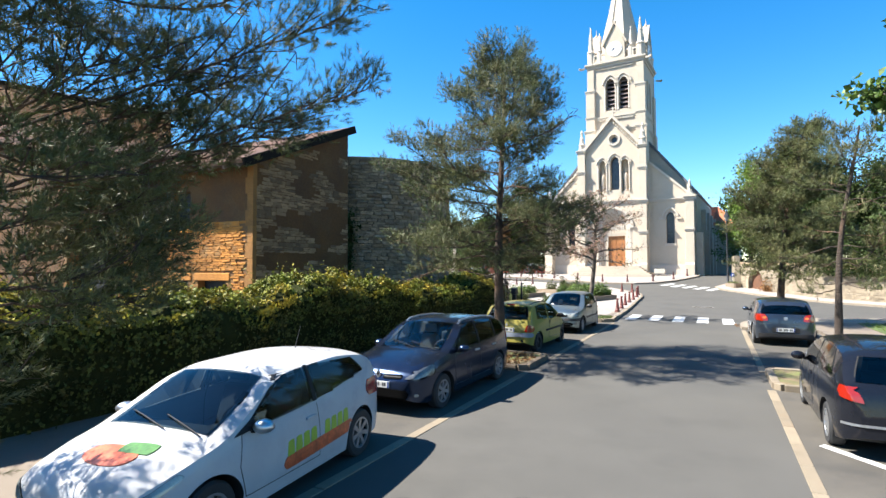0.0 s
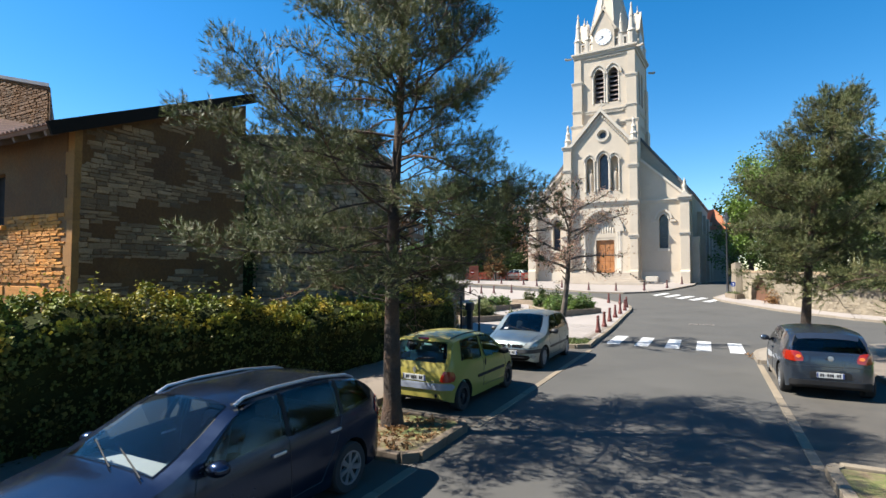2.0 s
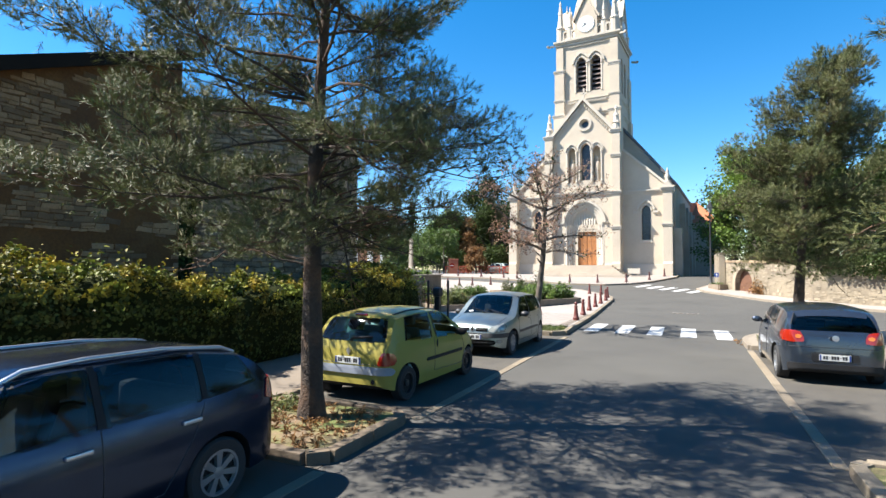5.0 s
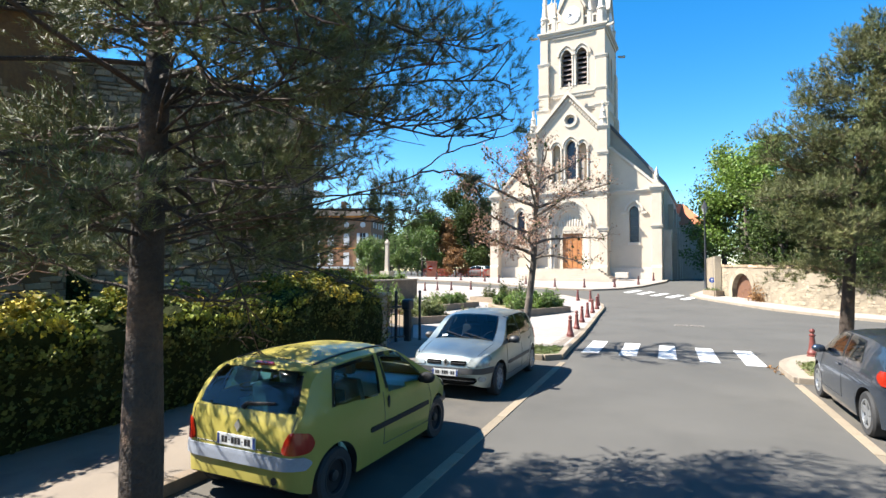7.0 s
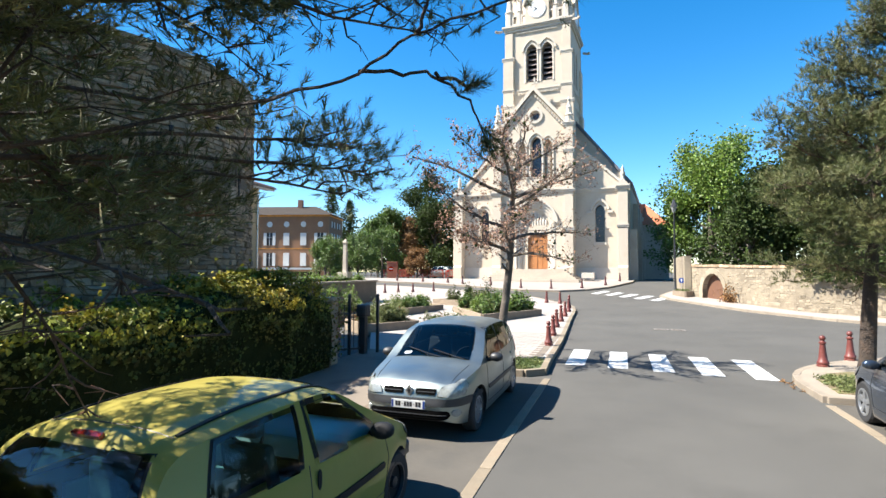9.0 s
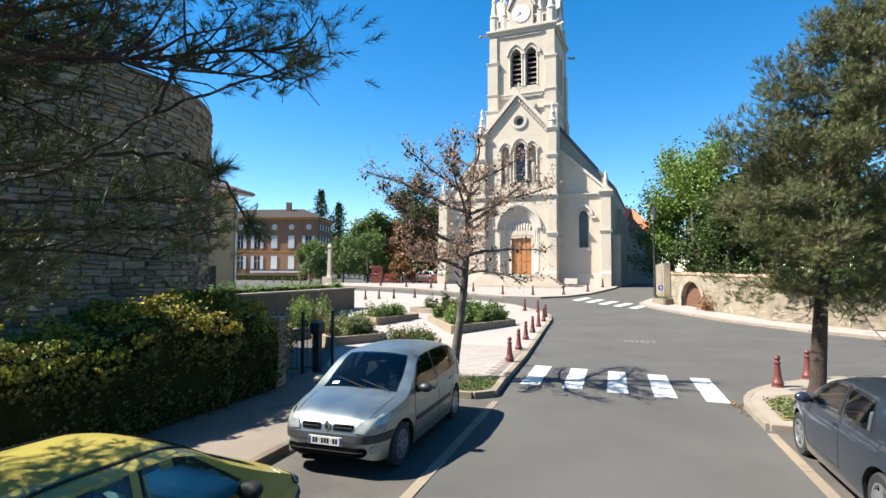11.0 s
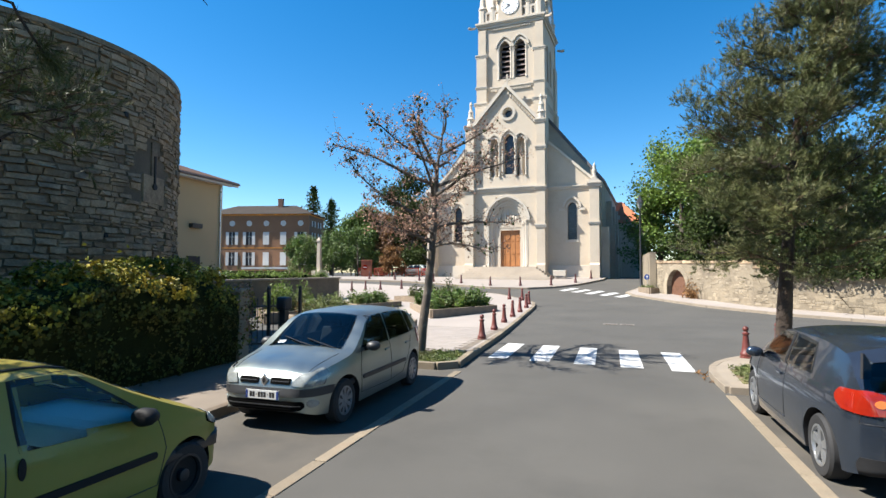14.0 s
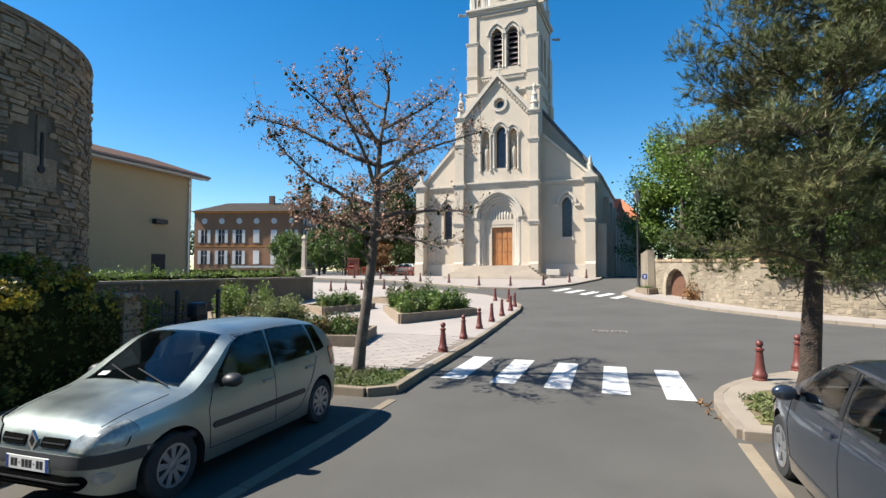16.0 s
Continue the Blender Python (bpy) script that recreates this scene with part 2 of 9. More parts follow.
M_TRIM = mat("black_plastic", (0.016, 0.016, 0.017), 0.65, spec=0.2, var=0.1, bump=0.05)
M_GREY_TRIM = mat("grey_plastic", (0.018, 0.019, 0.021), 0.5, var=0.08, bump=0.05)
M_RIM = mat("wheel_rim_silver", (0.29, 0.30, 0.31), 0.35, metal=0.7, var=0.05, bump=0)
M_RED_LAMP = mat("red_lamp_plastic", (0.24, 0.013, 0.005), 0.12, var=0.08, bump=0.2, bump_size=0.004, coat=1.0)
M_AMBER = mat("amber_lamp_plastic", (0.65, 0.16, 0.01), 0.12, var=0.06, bump=0.1, coat=1.0)
M_LAMP_CLEAR = mat("clear_lamp_lens", (0.20, 0.215, 0.205), 0.2, metal=0.1, var=0.25, scale=9, fine=40, bump=0.2, bump_size=0.004, coat=1.0)
M_LAMP_DARK = mat("smoked_lamp_lens", (0.075, 0.08, 0.085), 0.15, metal=0.2, var=0.4, scale=14, fine=60, bump=0.3, bump_size=0.004, coat=1.0)
M_PLATE = mat("plate_white", (0.490, 0.490, 0.476), 0.4, var=0.03, bump=0)
M_PLATE_BLUE = mat("plate_blue", (0.012, 0.035, 0.16), 0.4, var=0.03, bump=0)
M_INK = mat("black_ink", (0.012, 0.012, 0.014), 0.5, var=0.02, bump=0)
M_SEAT = mat("seat_fabric", (0.09, 0.095, 0.105), 0.9, var=0.15, bump=0.3)
M_DASH = mat("dashboard_plastic", (0.04, 0.042, 0.046), 0.7, var=0.1, bump=0.1)
M_SEAT_TEAL = mat("teal_seat_fabric", (0.10, 0.26, 0.25), 0.9, var=0.15, bump=0.3)
M_DASH_PALE = mat("pale_grey_dashboard", (0.24, 0.25, 0.25), 0.8, var=0.06, bump=0.1)
M_DASH_GREEN = mat("pale_green_dashboard", (0.42, 0.68, 0.64), 0.7, var=0.05, bump=0.1)
M_GLASS = glass("window_glass", (0.30, 0.36, 0.38))
M_GLASS_CLEAR = glass("side_glass", (0.86, 0.92, 0.93))


# ---------- mesh helpers ----------
class Geo:
    """Collects vertices and faces for one mesh."""

    def __init__(self):
        self.v, self.f, self.mi, self.cuts = [], [], [], []

    def add(self, verts, faces, m=None, k=0):
        o = len(self.v)
        self.cuts.append(len(self.f))
        self.v += [tuple(m @ Vector(p)) for p in verts] if m else [tuple(p) for p in verts]
        self.f += [tuple(i + o for i in q) for q in faces]
        self.mi += [k] * len(faces)
        return self

    def box(self, x0, x1, y0, y1, z0, z1, m=None, k=0):
        v = [(x, y, z) for z in (z0, z1) for y in (y0, y1) for x in (x0, x1)]
        return self.add(v, [(0, 2, 3, 1), (4, 5, 7, 6), (0, 1, 5, 4), (2, 6, 7, 3), (0, 4, 6, 2), (1, 3, 7, 5)], m, k)

    def prism(self, outline, d0, d1, m=None, k=0):
        """Outline in (x, z), drawn out along y from d0 to d1."""
        n = len(outline)
        v = [(x, d0, z) for x, z in outline] + [(x, d1, z) for x, z in outline]
        f = [tuple(range(n)), tuple(range(2 * n - 1, n - 1, -1))] + [(i, n + i, n + (i + 1) % n, (i + 1) % n) for i in range(n)]
        return self.add(v, f, m, k)

    def lathe(self, prof, seg=16, m=None, k=0, cap=True):
        """Profile of (radius, z), turned about z."""
        n = len(prof)
        v = [(r * math.cos(2 * math.pi * j / seg), r * math.sin(2 * math.pi * j / seg), z) for j in range(seg) for r, z in prof]
        f = [(j * n + i, ((j + 1) % seg) * n + i, ((j + 1) % seg) * n + i + 1, j * n + i + 1) for j in range(seg) for i in range(n - 1)]
        if cap:
            f += [tuple(j * n for j in range(seg))[::-1], tuple(j * n + n - 1 for j in range(seg))]
        return self.add(v, f, m, k)

    def tube(self, pts, radii, seg=8, k=0):
        """A round limb along points."""
        pts = [Vector([float(q) for q in p]) for p in pts]
        radii = [float(r) for r in radii]
        n = len(pts)
        v, f = [], []
        side = Vector((0.3, 0.9, 0.1))
        for i, p in enumerate(pts):
            d = (pts[min(i + 1, n - 1)] - pts[max(i - 1, 0)]).normalized()
            a = d.cross(side)
            if a.length < 0.05:
                a = d.cross(Vector((1, 0, 0)))
            a.normalize()
            b = d.cross(a)
            v += [p + radii[i] * (math.cos(2 * math.pi * j / seg) * a + math.sin(2 * math.pi * j / seg) * b) for j in range(seg)]
        for i in range(n - 1):
            f += [(i * seg + j, i * seg + (j + 1) % seg, (i + 1) * seg + (j + 1) % seg, (i + 1) * seg + j) for j in range(seg)]
        f += [tuple(range(seg))[::-1], tuple((n - 1) * seg + j for j in range(seg))]
        return self.add(v, f, None, k)

    def arch(self, cx, zs, r_in, r_out, d0, d1, point=0.0, n=14, k=0, m=None):
        """An arch ring standing on the springing line zs; point > 0 makes it pointed."""
        def ring(r):
            out = []
            for i in range(n + 1):
                a = math.pi * i / n
                z = math.sin(a) * r * (1 + point * (1 - abs(math.cos(a))))
                out.append((cx - math.cos(a) * r, zs + z))
            return out
        a, b = ring(r_in), ring(r_out)
        for i in range(n):
            self.prism([a[i], b[i], b[i + 1], a[i + 1]], d0, d1, m, k)
        return self


def arch_outline(cx, z0, zs, r, point=0.0, n=14):
    pts = [(cx + r, z0), (cx - r, z0)]
    for i in range(n + 1):
        a = math.pi * i / n
        pts.append((cx - math.cos(a) * r, zs + math.sin(a) * r * (1 + point * (1 - abs(math.cos(a))))))
    return pts


def mesh_of(name, g, mats, smooth=None, bevel=0.0, weld=False):
    me = bpy.data.meshes.new(name)
    if isinstance(g, Geo):
        bm = bmesh.new()
        vs = [bm.verts.new(p) for p in g.v]
        for q, k in zip(g.f, g.mi):
            try:
                bm.faces.new([vs[i] for i in q]).material_index = k
            except ValueError:
                pass
    else:
        bm = g
    if weld:
        bmesh.ops.remove_doubles(bm, verts=bm.verts, dist=0.0005)
    bmesh.ops.recalc_face_normals(bm, faces=bm.faces)
    if bevel:
        sharp = [e for e in bm.edges if len(e.link_faces) == 2 and e.calc_face_angle(0) > 0.6]
        bmesh.ops.bevel(bm, geom=sharp, offset=bevel, segments=2, profile=0.6, affect="EDGES", clamp_overlap=True)
    bm.to_mesh(me)
    bm.free()
    for x in mats if isinstance(mats, (list, tuple)) else [mats]:
        me.materials.append(x)
    if smooth is not None:
        me.shade_smooth()
        me.set_sharp_from_angle(angle=radians(smooth))
    return me


def part(name, g, mats, parent=None, label="", smooth=None, bevel=0.0, weld=False):
    ob = new(name, mesh_of(name, g, mats, smooth, bevel, weld))
    if parent:
        ob.parent = parent
    return tagged(ob, label)


def pieces(name, g, mats, parent, label="", **kw):
    """Each shape in g as a part of its own."""
    ends = g.cuts[1:] + [len(g.f)]
    for a, b in zip(g.cuts, ends):
        used = sorted({i for f in g.f[a:b] for i in f})
        back = {o: i for i, o in enumerate(used)}
        q = Geo()
        q.add([g.v[i] for i in used], [tuple(back[i] for i in f) for f in g.f[a:b]])
        part(name, q, mats, parent, label, **kw)


def fast_mesh(name, verts, faces_flat, per, mats, smooth=False):
    """A large mesh from arrays; all faces have the same number of corners."""
    me = bpy.data.meshes.new(name)
    nv, nf = len(verts), len(faces_flat) // per
    me.vertices.add(nv), me.loops.add(nf * per), me.polygons.add(nf)
    me.vertices.foreach_set("co", np.asarray(verts, dtype=np.float32).ravel())
    me.loops.foreach_set("vertex_index", np.asarray(faces_flat, dtype=np.int32))
    me.polygons.foreach_set("loop_start", np.arange(0, nf * per, per, dtype=np.int32))
    me.update(calc_edges=True)
    me.materials.append(mats)
    if smooth:
        me.shade_smooth()
    return me


def thing(name, m, label, category, group="", kind=""):
    ob = new(name)
    ob.empty_display_size = 0.2
    ob.matrix_basis = m
    return tagged(ob, label, category, group, kind)


def structure(name, g, mats, label, category, **kw):
    return tagged(part(name, g, mats, **kw), label, category, kind="structure")


def rise(y):
    """Height of the ground: level along the street, climbing towards the church."""
    u = min(max(y - 30.0, 0.0), 31.5) / 31.5
    return 1.5 * u * u

# ---------- ground, road and pavements ----------
xs = sorted(set([-900, -500, -300, -200, -150] + list(range(-120, 121, 10)) + [150, 200, 300, 500, 900]))
ys = sorted(set([-700, -400, -200, -100, -50, -20, 0, 10, 20] + list(range(30, 63)) + [66, 70, 80, 90, 100, 120, 150, 200, 300, 500, 900]))
g = Geo()
g.add([(x, y, rise(y)) for y in ys for x in xs], [(j * len(xs) + i, j * len(xs) + i + 1, (j + 1) * len(xs) + i + 1, (j + 1) * len(xs) + i) for j in range(len(ys) - 1) for i in range(len(xs) - 1)])
structure("ground", g, M_ASPHALT, "worn grey asphalt street rising gently to the church", "road")


def slab(name, outline, height, mats, label, category, depth=0.3, kind="structure"):
    """A raised sheet that follows the ground inside an outline of (x, y)."""
    bm = bmesh.new()
    bm.faces.new([bm.verts.new((x, y, 0)) for x, y in outline])
    lo, hi = min(p[1] for p in outline), max(p[1] for p in outline)
    for k in range(30, 63):
        if lo < k < hi:
            bmesh.ops.bisect_plane(bm, geom=bm.verts[:] + bm.edges[:] + bm.faces[:], plane_co=(0, k, 0), plane_no=(0, 1, 0))
    for v in bm.verts:
        v.co.z = rise(v.co.y) + height
    out = bmesh.ops.extrude_face_region(bm, geom=bm.faces[:])
    for v in [e for e in out["geom"] if isinstance(e, bmesh.types.BMVert)]:
        v.co.z -= depth
    ob = new(name, mesh_of(name, bm, mats))
    return tagged(ob, label, category, kind=kind)


KERB_MESH = {}


def kerb_mesh(material):
    if material.name not in KERB_MESH:
        KERB_MESH[material.name] = mesh_of("kerb_stone", Geo().box(-0.5, 0.5, -0.5, 0.5, -0.5, 0.5), material, bevel=0.06)
    return KERB_MESH[material.name]


def kerb_line(parent, pts, height, width, material, length=1.0, sunk=0.12):
    """Separate stones laid end to end along a line."""
    for (x0, y0), (x1, y1) in zip(pts, pts[1:]):
        d = math.hypot(x1 - x0, y1 - y0)
        n = max(1, round(d / length))
        for i in range(n):
            a = (i + 0.5) / n
            x, y = x0 + (x1 - x0) * a, y0 + (y1 - y0) * a
            ax, ay = x0 + (x1 - x0) * i / n, y0 + (y1 - y0) * i / n
            bx, by = x0 + (x1 - x0) * (i + 1) / n, y0 + (y1 - y0) * (i + 1) / n
            stone = new("kerb_stone", kerb_mesh(material))
            stone.parent = parent
            tilt = math.atan2(rise(by) - rise(ay), d / n)
            z = (rise(ay) + rise(by)) / 2
            stone.matrix_basis = (Matrix.Translation((x, y, z + (height - sunk) / 2 + random.uniform(-0.004, 0.004))) @ Matrix.Rotation(math.atan2(y1 - y0, x1 - x0), 4, "Z")
                                  @ Matrix.Rotation(-tilt, 4, "Y") @ Matrix.Diagonal((d / n - 0.012, width, height + sunk, 1)))


# parking bays, a little browner than the road
slab("parking_bay", [(-6.3, -12), (-4.05, -12), (-4.05, 24.2), (-6.3, 24.2)], 0.006, M_PARKING, "older brownish asphalt parking strip", "parking")
slab("parking_bay", [(1.05, -12), (3.3, -12), (3.3, 23.6), (1.05, 23.6)], 0.006, M_PARKING, "older brownish asphalt parking strip", "parking")
left_walk = slab("pavement", [(-9.2, -12), (-6.4, -12), (-6.4, 26.1), (-9.2, 26.1)], 0.13, M_PAVEMENT, "brownish asphalt footway beside the hedge", "pavement")
kerb_line(left_walk, [(-6.34, -11), (-6.34, 12.0)], 0.135, 0.14, M_DARK_KERB)
kerb_line(left_walk, [(-6.34, 14.1), (-6.34, 24.2)], 0.135, 0.14, M_DARK_KERB)
strip = thing("paving_strip", pose(0, 0, 0), "flush tan stone line between road and bays", "road line", kind="structure")
kerb_line(strip, [(-3.98, -10), (-3.98, 12.0)], 0.012, 0.15, M_KERB, 0.9)
kerb_line(strip, [(-3.98, 14.1), (-3.98, 24.2)], 0.012, 0.15, M_KERB, 0.9)
kerb_line(strip, [(0.98, -10), (0.98, 12.4)], 0.012, 0.15, M_KERB, 0.9)
kerb_line(strip, [(0.98, 14.4), (0.98, 23.5)], 0.012, 0.15, M_KERB, 0.9)

# planted islands between the bays
pit = slab("tree_pit", [(-6.4, 12.1), (-4.3, 12.1), (-4.12, 12.3), (-4.12, 13.8), (-4.3, 14.0), (-6.4, 14.0)], 0.10, M_GRASS_SOIL, "tree island with dry earth and weeds", "tree pit")
kerb_line(pit, [(-6.3, 12.08), (-4.25, 12.08), (-4.06, 12.27), (-4.06, 13.83), (-4.25, 14.03), (-6.3, 14.03)], 0.14, 0.14, M_DARK_KERB, 0.7)
pit = slab("tree_pit", [(-6.4, 24.3), (-4.5, 24.3), (-4.18, 24.6), (-4.22, 26.0), (-6.4, 26.0)], 0.10, M_LAWN, "tree island with short green weeds", "tree pit")
kerb_line(pit, [(-6.3, 24.26), (-4.5, 24.26), (-4.12, 24.6), (-4.2, 26.15)], 0.15, 0.15, M_KERB, 0.7)
pit = slab("tree_pit", [(1.15, 12.5), (3.3, 12.5), (3.3, 14.3), (1.15, 14.3)], 0.10, M_GRASS_SOIL, "tree island with dry earth beside the bays", "tree pit")
kerb_line(pit, [(3.3, 12.45), (1.2, 12.45), (1.08, 12.6), (1.08, 14.25), (1.2, 14.4), (3.3, 14.4)], 0.13, 0.15, M_KERB, 0.7)

# corner island on the far side, with the two bollards and the pine
isl = [(1.0, 23.7), (0.98, 24.6), (1.0, 25.2), (1.1, 25.8), (1.32, 26.4), (1.66, 27.0), (2.1, 27.55), (2.8, 28.25), (4.0, 29.1), (6.5, 30.1), (12, 31.0), (30, 31.5), (30, 27.0), (3.4, 27.0), (3.4, 23.7)]
island = slab("pavement", isl, 0.12, M_TAN_PAVING, "tan footway corner with bollards and a pine", "pavement")
kerb_line(island, [(3.3, 23.7)] + isl[:12], 0.125, 0.14, M_PALE_KERB, 0.6)
slab("pavement", [(3.4, -12), (5.2, -12), (5.2, 27), (3.4, 27)], 0.13, M_PAVEMENT, "asphalt footway beside the bays", "pavement")
slab("lawn", [(5.2, -12), (30, -12), (30, 27), (5.2, 27)], 0.15, M_LAWN, "mown grass beyond the footway", "grass")
slab("lawn", [(1.28, 24.0), (3.0, 24.0), (3.0, 26.2), (2.3, 26.5), (1.75, 26.1), (1.35, 25.3)], 0.135, M_GRASS_SOIL, "dry grass round the pine", "grass")

# plaza in front of the garden
plaza_edge = [(-4.2, 26.1), (-4.3, 29.7), (-4.65, 37.3), (-4.75, 41.0), (-5.0, 43.0), (-5.6, 44.6), (-8.0, 48.2), (-14.0, 52.2), (-21.0, 55.0), (-27.0, 56.0)]
plaza = slab("plaza", plaza_edge + [(-27, 42.0), (-16.5, 41.0), (-9.2, 26.1)], 0.13, M_PLAZA, "pale concrete paving of the small square", "plaza")
kerb_line(plaza, plaza_edge, 0.135, 0.16, M_KERB, 1.0)

# pavement round the church, and the one under the old wall
church_edge = [(-1.2, 63.0), (-1.5, 60.2), (-3.4, 56.0), (-5.0, 54.0), (-6.8, 53.0), (-9.7, 53.2), (-15.5, 56.2), (-19.0, 57.8), (-30, 60.0)]
church_walk = slab("pavement", church_edge + [(-30, 63.0)], 0.13, M_PLAZA, "pale paved forecourt of the church", "pavement")
kerb_line(church_walk, church_edge, 0.14, 0.16, M_PALE_KERB, 1.2)
wall_edge = [(1.0, 53.5), (0.1, 50.7), (0.5, 49.0), (1.5, 47.3), (3.8, 43.3), (6.6, 40.1), (9.2, 38.0), (14, 35.6), (24, 33.6), (40, 33.0)]
wall_walk = slab("pavement", wall_edge + [(40, 37), (20, 39), (3.0, 53.5)], 0.12, M_PLAZA, "pale footway under the old wall", "pavement")
kerb_line(wall_walk, wall_edge, 0.125, 0.15, M_PALE_KERB, 1.2)

# zebra crossings
for i, x in enumerate((-3.78, -2.76, -1.74, -0.72, 0.30)):
    g = Geo()
    w = 0.46
    g.prism([(x, 0), (x + w, 0), (x + w, 1), (x, 1)], 0, 1)
    g.v = [(p[0] + random.uniform(-0.01, 0.01), 26.12 - 0.13 * i + p[2] * 2.7, 0.002 + 0.004 * p[1]) for p in g.v]
    tagged(part("crossing_stripe", g, M_PAINT), "white painted stripe of the near zebra crossing", "road marking", "near crossing")
for i in range(5):
    g = Geo()
    a, b = Vector((-4.5 + 0.95 * i, 52.3 - 0.95 * i)), Vector((0.75, 1.6))
    c = Vector((0.46, -0.30))
    for u, v in ((0, 0), (1, 0), (1, 1), (0, 1)):
        q = a + b * u * 1.2 + c * v
        g.v.append((q.x, q.y, rise(q.y) + 0.008))
    g.f.append((0, 1, 2, 3)), g.mi.append(0)
    tagged(part("crossing_stripe", g, M_PAINT), "white painted stripe of the crossing at the church", "road marking", "far crossing")
line = Geo().add([(1.24, 8.86, 0.009), (1.32, 8.98, 0.009), (3.05, 7.02, 0.009), (2.97, 6.90, 0.009)], [(0, 3, 2, 1)])
tagged(part("bay_line", line, M_PAINT), "worn white painted line of a parking bay", "road marking", kind="structure")
g = Geo()
for x in (-0.31, 0.31):
    g.box(x - 0.27, x + 0.27, -0.27, 0.27, 0.0, 0.006)
    for k in range(5):
        g.box(x - 0.2, x + 0.2, -0.2 + 0.09 * k, -0.16 + 0.09 * k, 0.006, 0.010)
cover = tagged(part("manhole_cover", g, mat("cast_iron", (0.13, 0.115, 0.10), 0.75, var=0.2, bump=0.3)), "pair of square iron covers set in the road", "manhole cover")
cover.matrix_basis = pose(-0.63, 35.2, rise(35.2) + 0.004, 0.6)

# ---------- church ----------
def pierced(outline, holes, d0, d1):
    """A wall in (x, z) with openings through it, from depth d0 to d1."""
    bm = bmesh.new()
    edges = []
    for loop in [outline] + holes:
        vs = [bm.verts.new((x, d0, z)) for x, z in loop]
        edges += [bm.edges.new((a, b)) for a, b in zip(vs, vs[1:] + vs[:1])]
    bmesh.ops.triangle_fill(bm, use_beauty=True, use_dissolve=False, edges=edges)
    out = bmesh.ops.extrude_face_region(bm, geom=bm.faces[:])
    for v in [e for e in out["geom"] if isinstance(e, bmesh.types.BMVert)]:
        v.co.y = d1
    return bm


CH = pose(-9.95, 61.8, 1.5, 0, 0, -4.2)
church = thing("church", CH, "pale limestone village church with a clock tower and spire", "church")
A = 0.05  # middle of the front


def cpart(name, gm, m=M_CHURCH, label="", parent=None, **kw):
    return part(name, gm, m, parent or church, label, **kw)


def moulding(g, x0, x1, d, z, out=0.14, high=0.3, side=True):
    """A stepped cornice along a front at depth d, drawn from one profile."""
    o = out if side else 0.0
    prof = [(d + 0.25, z), (d - out * 0.45, z), (d - out * 0.45, z + high * 0.45), (d - out * 0.8, z + high * 0.45), (d - out * 0.8, z + high * 0.7), (d - out, z + high * 0.7), (d - out, z + high), (d + 0.25, z + high)]
    n = len(prof)
    return g.add([(x, y, q) for x in (x0 - o, x1 + o) for y, q in prof], [tuple(range(n))[::-1], tuple(range(n, 2 * n))] + [(i, (i + 1) % n, n + (i + 1) % n, n + i) for i in range(n)])


def stepped(g, x0, x1, back, steps):
    """A buttress from one side profile: steps of (front depth, from height), the last pair closing the top."""
    prof = [(back, steps[0][1])]
    for (d, z), (d2, z2) in zip(steps, steps[1:]):
        prof += [(d, z), (d, z2 - (0.16 if d2 != d else 0))]
    prof += [(back, steps[-1][1])]
    n = len(prof)
    return g.add([(x, y, q) for x in (x0, x1) for y, q in prof], [tuple(range(n))[::-1], tuple(range(n, 2 * n))] + [(i, (i + 1) % n, n + (i + 1) % n, n + i) for i in range(n)])


# centre bay: portal below, lancet group and gable above
PORT_R, PORT_S = 1.62, 5.35
cpart("portal_wall", pierced([(-3.3, -0.3), (2.85, -0.3), (2.85, 8.3), (-3.3, 8.3)], [arch_outline(-0.08, 1.05, PORT_S, 1.95, 0.12)[::-1]], 0.0, 1.6))
lanc = arch_outline(0.12, 9.75, 12.95, 0.50, 0.25)
nl, nr = arch_outline(-1.28, 9.55, 12.75, 0.38, 0.25), arch_outline(1.25, 9.55, 12.75, 0.38, 0.25)
rose_hole = [(0.03 + 0.5 * math.cos(a), 15.57 + 0.5 * math.sin(a)) for a in np.linspace(0, 2 * math.pi, 21)[:-1]]
cpart("gable_wall", pierced([(-3.3, 8.6), (2.85, 8.6), (2.85, 14.5), (-0.1, 17.9), (-3.3, 14.4)], [lanc, nl, nr, rose_hole], 0.05, 1.3))
cpart("lancet_glass", Geo().prism(arch_outline(0.12, 9.7, 12.95, 0.52, 0.25), 0.55, 0.6), M_LEADED, "tall leaded lancet window")
cpart("niche_back", Geo().prism(arch_outline(-1.28, 9.5, 12.75, 0.4, 0.25), 0.7, 0.75).prism(arch_outline(1.25, 9.5, 12.75, 0.4, 0.25), 0.7, 0.75), M_CHURCH)
cpart("rose_window", Geo().prism([(0.03 + 0.5 * math.cos(a), 15.57 + 0.5 * math.sin(a)) for a in np.linspace(0, 2 * math.pi, 21)[:-1]], 0.5, 0.55), M_LEADED, "small dark round window")
ring = Geo()
for r0, r1, d in ((0.34, 0.5, 0.25), (0.5, 0.74, -0.06)):
    for i in range(24):
        a, b = 2 * math.pi * i / 24, 2 * math.pi * (i + 1) / 24
        ring.prism([(0.03 + r * math.cos(t), 15.57 + r * math.sin(t)) for r, t in ((r0, a), (r1, a), (r1, b), (r0, b))], d, d + 0.2)
pieces("rose_stone", ring, M_CHURCH_MOULD, church)
